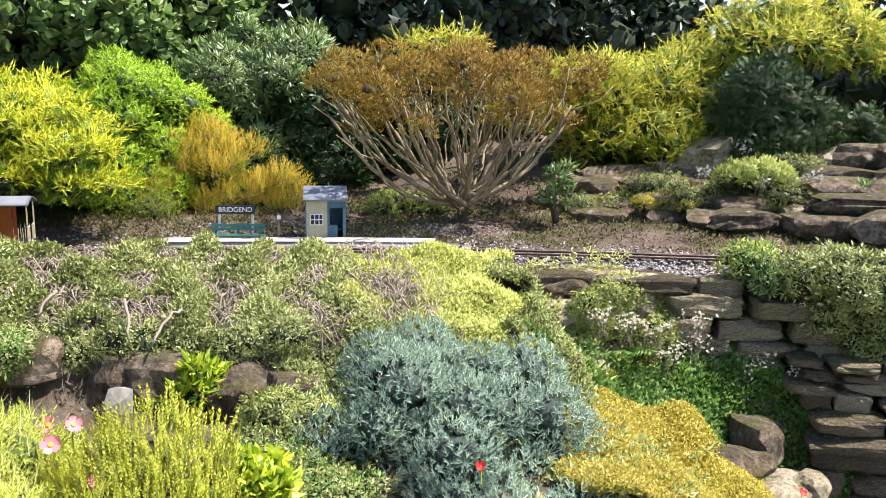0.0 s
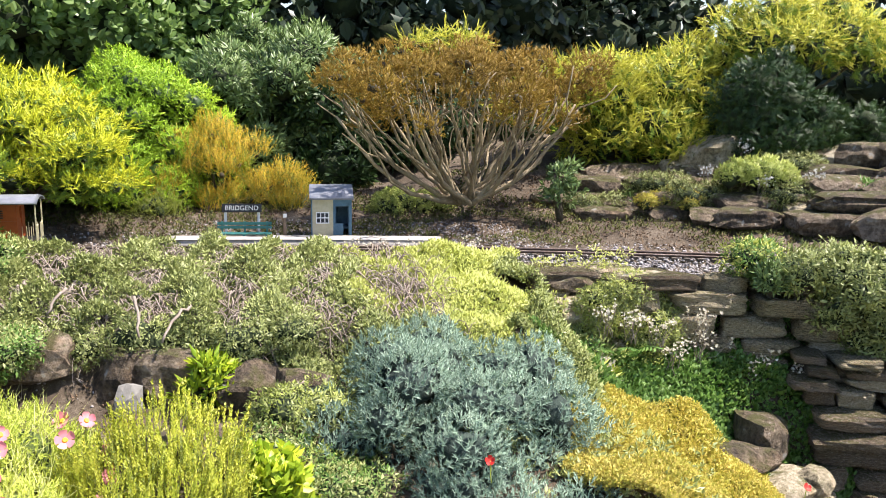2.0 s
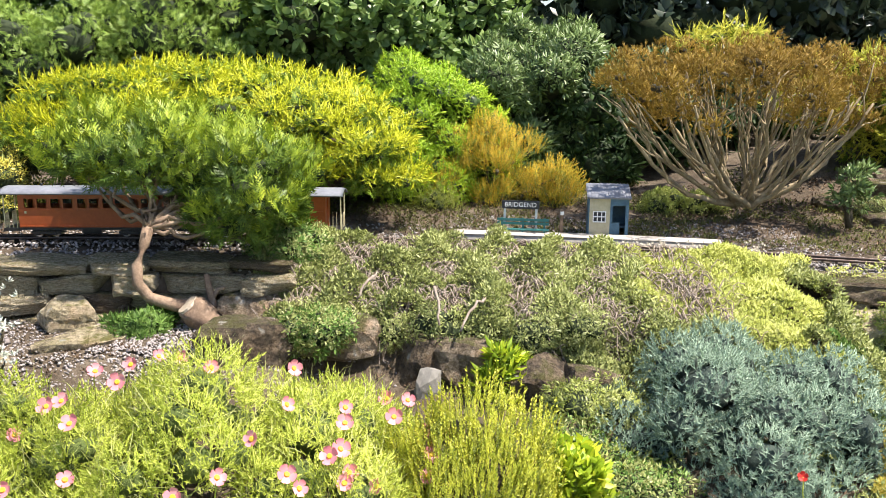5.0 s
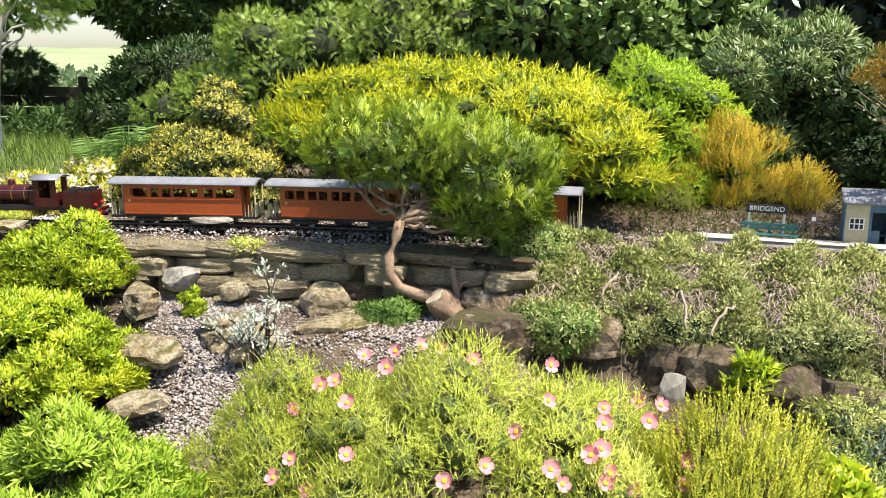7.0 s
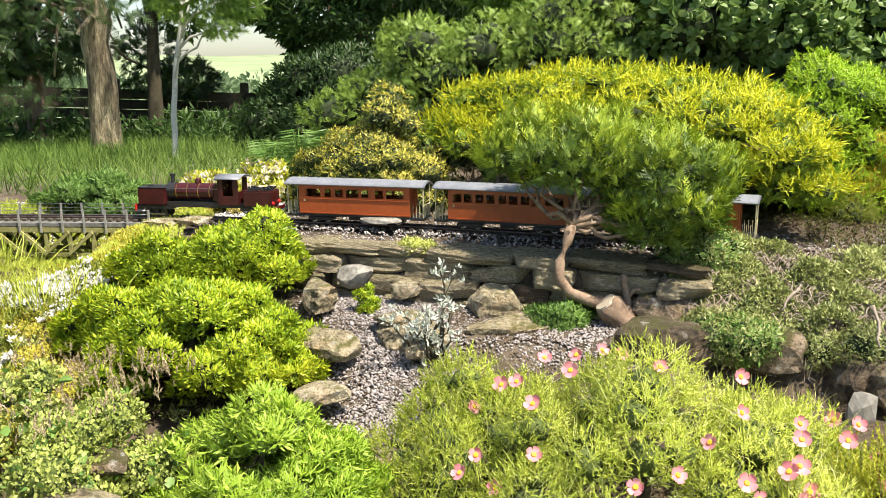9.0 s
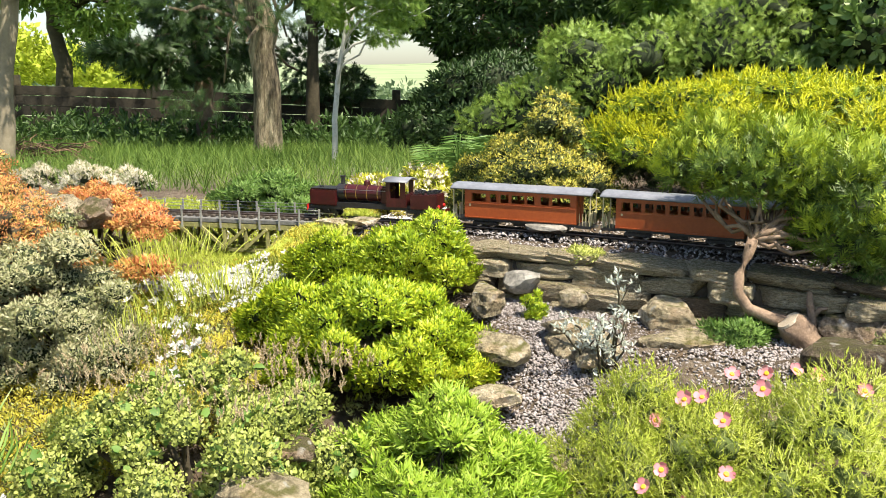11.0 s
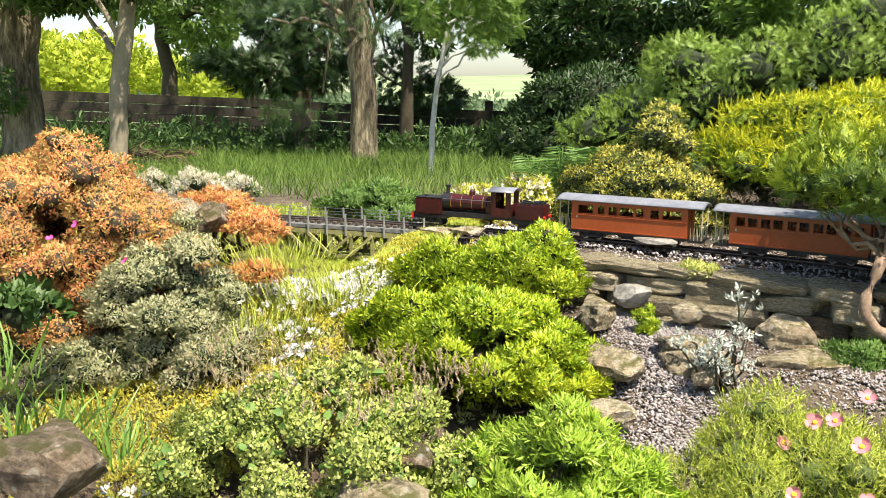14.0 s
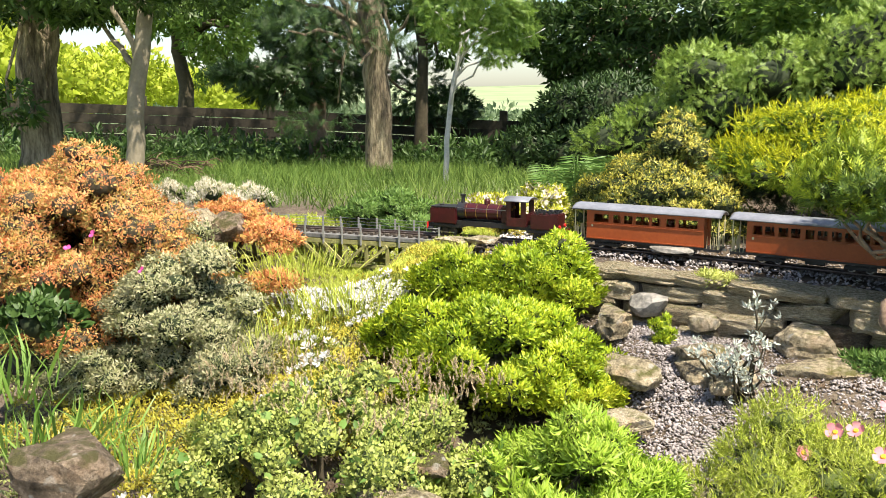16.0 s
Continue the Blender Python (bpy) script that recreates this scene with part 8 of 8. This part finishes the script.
limb_tree("dark_conifer", (-5.881, 8.139, 0.271), "dark broad conifer in front of the fence", [(-5.881, 8.139, 0.271), (-5.868, 8.148, 0.870), (-5.881, 8.139, 1.487)], [0.12, 0.09, 0.05], M_BARK,
          [row_of((-5.870, 8.147, 0.807), 0.55, 0.4, 0.35), row_of((-6.055, 7.763, 0.678), 0.45, 0.3, 0.2), row_of((-5.545, 8.127, 1.048), 0.4, 0.4, 0.4), row_of((-6.337, 7.539, 0.799), 0.4, 0.3, 0.07), row_of((-5.962, 8.081, 1.241), 0.5, 0.4, 0.3), row_of((-5.373, 9.632, 0.698), 0.3, 0.3, 0.5), row_of((-5.058, 9.797, 0.417), 0.4, 0.3, 0.2)], 5200, SPRAY, 0.16, L_DARK, 651, 12)
limb_tree("dark_forked_tree", (-5.105, 9.209, 0.254), "dark many-stemmed tree by the fence", [(-5.105, 9.209, 0.254), (-5.085, 9.220, 0.890), (-5.117, 9.202, 1.673), (-5.124, 9.199, 2.624)], [0.1, 0.065, 0.05, 0.04], M_TWIG,
          [row_of((-4.893, 9.321, 1.609), 0.5, 0.4, 0.3), row_of((-5.245, 9.132, 1.737), 0.4, 0.4, 0.3), row_of((-4.833, 9.351, 1.088), 0.16, 0.2, 0.2)], 900, ROS, 0.12, L_TREE, 661, 10, 0.045)
limb_tree("young_rowan", (-2.949, 5.597, -0.170), "young pale-barked tree with light feathery leaves", [(-2.949, 5.597, -0.170), (-2.938, 5.603, 0.263), (-2.898, 5.623, 0.627), (-2.851, 5.646, 0.865), (-2.863, 5.640, 1.139)], [0.022, 0.02, 0.018, 0.014, 0.009], M_BIRCH,
          [row_of((-2.683, 5.614, 1.052), 0.34, 0.25, 0.2), row_of((-2.852, 5.422, 1.082), 0.15, 0.2, 0.15), row_of((-2.429, 5.724, 0.993), 0.13, 0.15, 0.13), row_of((-2.533, 5.572, 0.854), 0.12, 0.12, 0.1), row_of((-2.720, 5.597, 1.205), 0.4, 0.3, 0.2)], 2800, SPRAY, 0.085, L_TREELIGHT, 671, 10, 0.01, 0.3)
limb_tree("dark_oak", (-2.915, 10.094, -0.261), "large dark leafy tree with sky between its leaves", [(-2.915, 10.094, -0.261), (-2.894, 10.100, 0.542), (-2.937, 10.088, 1.319), (-2.934, 10.088, 2.562)], [0.2, 0.17, 0.15, 0.12], M_BARK,
          [row_of((-3.280, 9.662, 1.173), 0.7, 0.5, 0.35), row_of((-2.622, 9.658, 0.915), 0.6, 0.5, 0.45), row_of((-2.001, 9.811, 1.096), 0.7, 0.5, 0.5), row_of((-1.408, 9.715, 1.201), 0.6, 0.5, 0.5), row_of((-2.875, 9.584, 0.543), 0.5, 0.4, 0.35), row_of((-2.149, 9.573, 0.599), 0.5, 0.4, 0.35), row_of((-3.857, 9.765, 1.348), 0.6, 0.5, 0.25), row_of((-3.393, 9.940, 0.773), 0.3, 0.3, 0.2), row_of((-0.711, 9.495, 1.288), 0.7, 0.5, 0.4), row_of((-2.367, 9.726, 1.403), 1.2, 0.6, 0.3)], 11000, ROS, 0.11, L_TREE, 681, 16, 0.05)
limb_tree("far_leafy_tree", (0.563, 8.513, 0.103), "tall leafy tree behind the shrubs", [(0.563, 8.513, 0.103), (0.530, 8.515, 0.831), (0.503, 8.517, 1.435)], [0.15, 0.12, 0.1], M_BARK,
          [row_of((-0.398, 8.214, 1.084), 0.7, 0.5, 0.4), row_of((0.349, 8.023, 1.057), 0.7, 0.5, 0.4), row_of((1.027, 7.769, 1.027), 0.7, 0.5, 0.4), row_of((-0.151, 8.225, 1.326), 1.2, 0.5, 0.4)], 5000, ROS, 0.1, L_TREELIGHT, 691, 8, 0.04)



# ---- cut brushwood under the leaning tree ----
def brush_pile(at, n, seed):
    rng = np.random.default_rng(seed)
    z = float(ground_z(at[0], at[1]))
    t = thing("brushwood_pile", (at[0], at[1], z), "heap of dry brown cut branches by the fence", "brushwood")
    for i in range(n):
        a = rng.uniform(0, 6.28)
        s = np.array([rng.normal(0, 0.16), rng.normal(0, 0.12), rng.uniform(0.0, 0.16)])
        e = s + np.array([math.cos(a), 0.6 * math.sin(a), rng.uniform(-0.1, 0.35)]) * rng.uniform(0.2, 0.5)
        e[2] = max(e[2], 0.01)
        part("branch", tri_mesh("branch", *tube(bent(s, e, 0.03, rng, 6, 0.3), np.linspace(0.008, 0.003, 6) * rng.uniform(0.5, 1.3), 5), True), M_BRUSH, t)


M_BRUSH = rough_material("dry_brushwood", [(0.05, 0.03, 0.018), (0.14, 0.085, 0.05), (0.26, 0.17, 0.11)], 15, 0.9, 0.4, 80)
brush_pile((-5.304, 5.100, 0.126), 60, 691)


# ---- beyond the fence ----
def far_greenery():
    rng = np.random.default_rng(701)
    for k, (pl, rx, rz) in enumerate((((-18.461, 15.437, 0.871), 1.6, 1.1), ((-19.748, 18.500, 0.921), 1.8, 1.0), ((-17.717, 13.160, 1.210), 1.6, 1.3), ((-19.770, 22.632, 0.512), 1.6, 0.7), ((-22.213, 23.111, 0.708), 1.8, 0.8), ((-18.366, 12.245, 1.072), 1.8, 1.4))):
        base = (pl[0], pl[1], float(ground_z(pl[0], pl[1])))
        t = thing("far_tree", base, "sunlit yellow-green tree beyond the fence", "tree", "far trees")
        h = pl[2] - base[2]
        c = lumps(18, (rx, rx * 0.8, rz), 0.5, 702 + k, -0.6, (0, 0, h))
        foliage("crown", t, c, 5000, leaf(1.0, 0.6), 0.17, L_FARTREE, 710 + k, 0.3, 0.5, -0.6, (0.6, 1.1))
        inner(t, c, 0.6, L_FARTREE, k)
        part("trunk", tri_mesh("trunk", *tube([(0, 0, -0.1), (0, 0, h * 0.5), (0.1, 0, h)], [0.2, 0.16, 0.1], 8), True), M_BARK, t)
    # woods on the far valley side
    n = 900
    far = rng.uniform(120, 420, n)
    a = rng.uniform(-0.2, 1.25, n)
    x, y = -np.sin(a) * far, np.cos(a) * far
    z = ground_z(x, y)
    keep = np.sin(x * 0.03) + np.sin(y * 0.041 + 1.0) > 0.1
    p = np.stack([x, y, z + 2.0], -1)[keep]
    d = rng.normal(0, 1, (len(p), 70, 3))
    d /= np.linalg.norm(d, axis=2, keepdims=True)
    p = (p[:, None] + d * rng.uniform(2.5, 4.5, (len(p), 1, 1)) * [1, 1, 0.8]).reshape(-1, 3)
    v, f = spread(leaf(1.0, 0.7), p, d.reshape(-1, 3) * 0.7 + [0, 0, 0.4], rng.uniform(0.9, 1.8, len(p)), rng)
    tagged(part("far_woods", tri_mesh("far_woods", v, f), L_WOOD), "hazy woods across the valley", "woods", kind="stuff")


far_greenery()
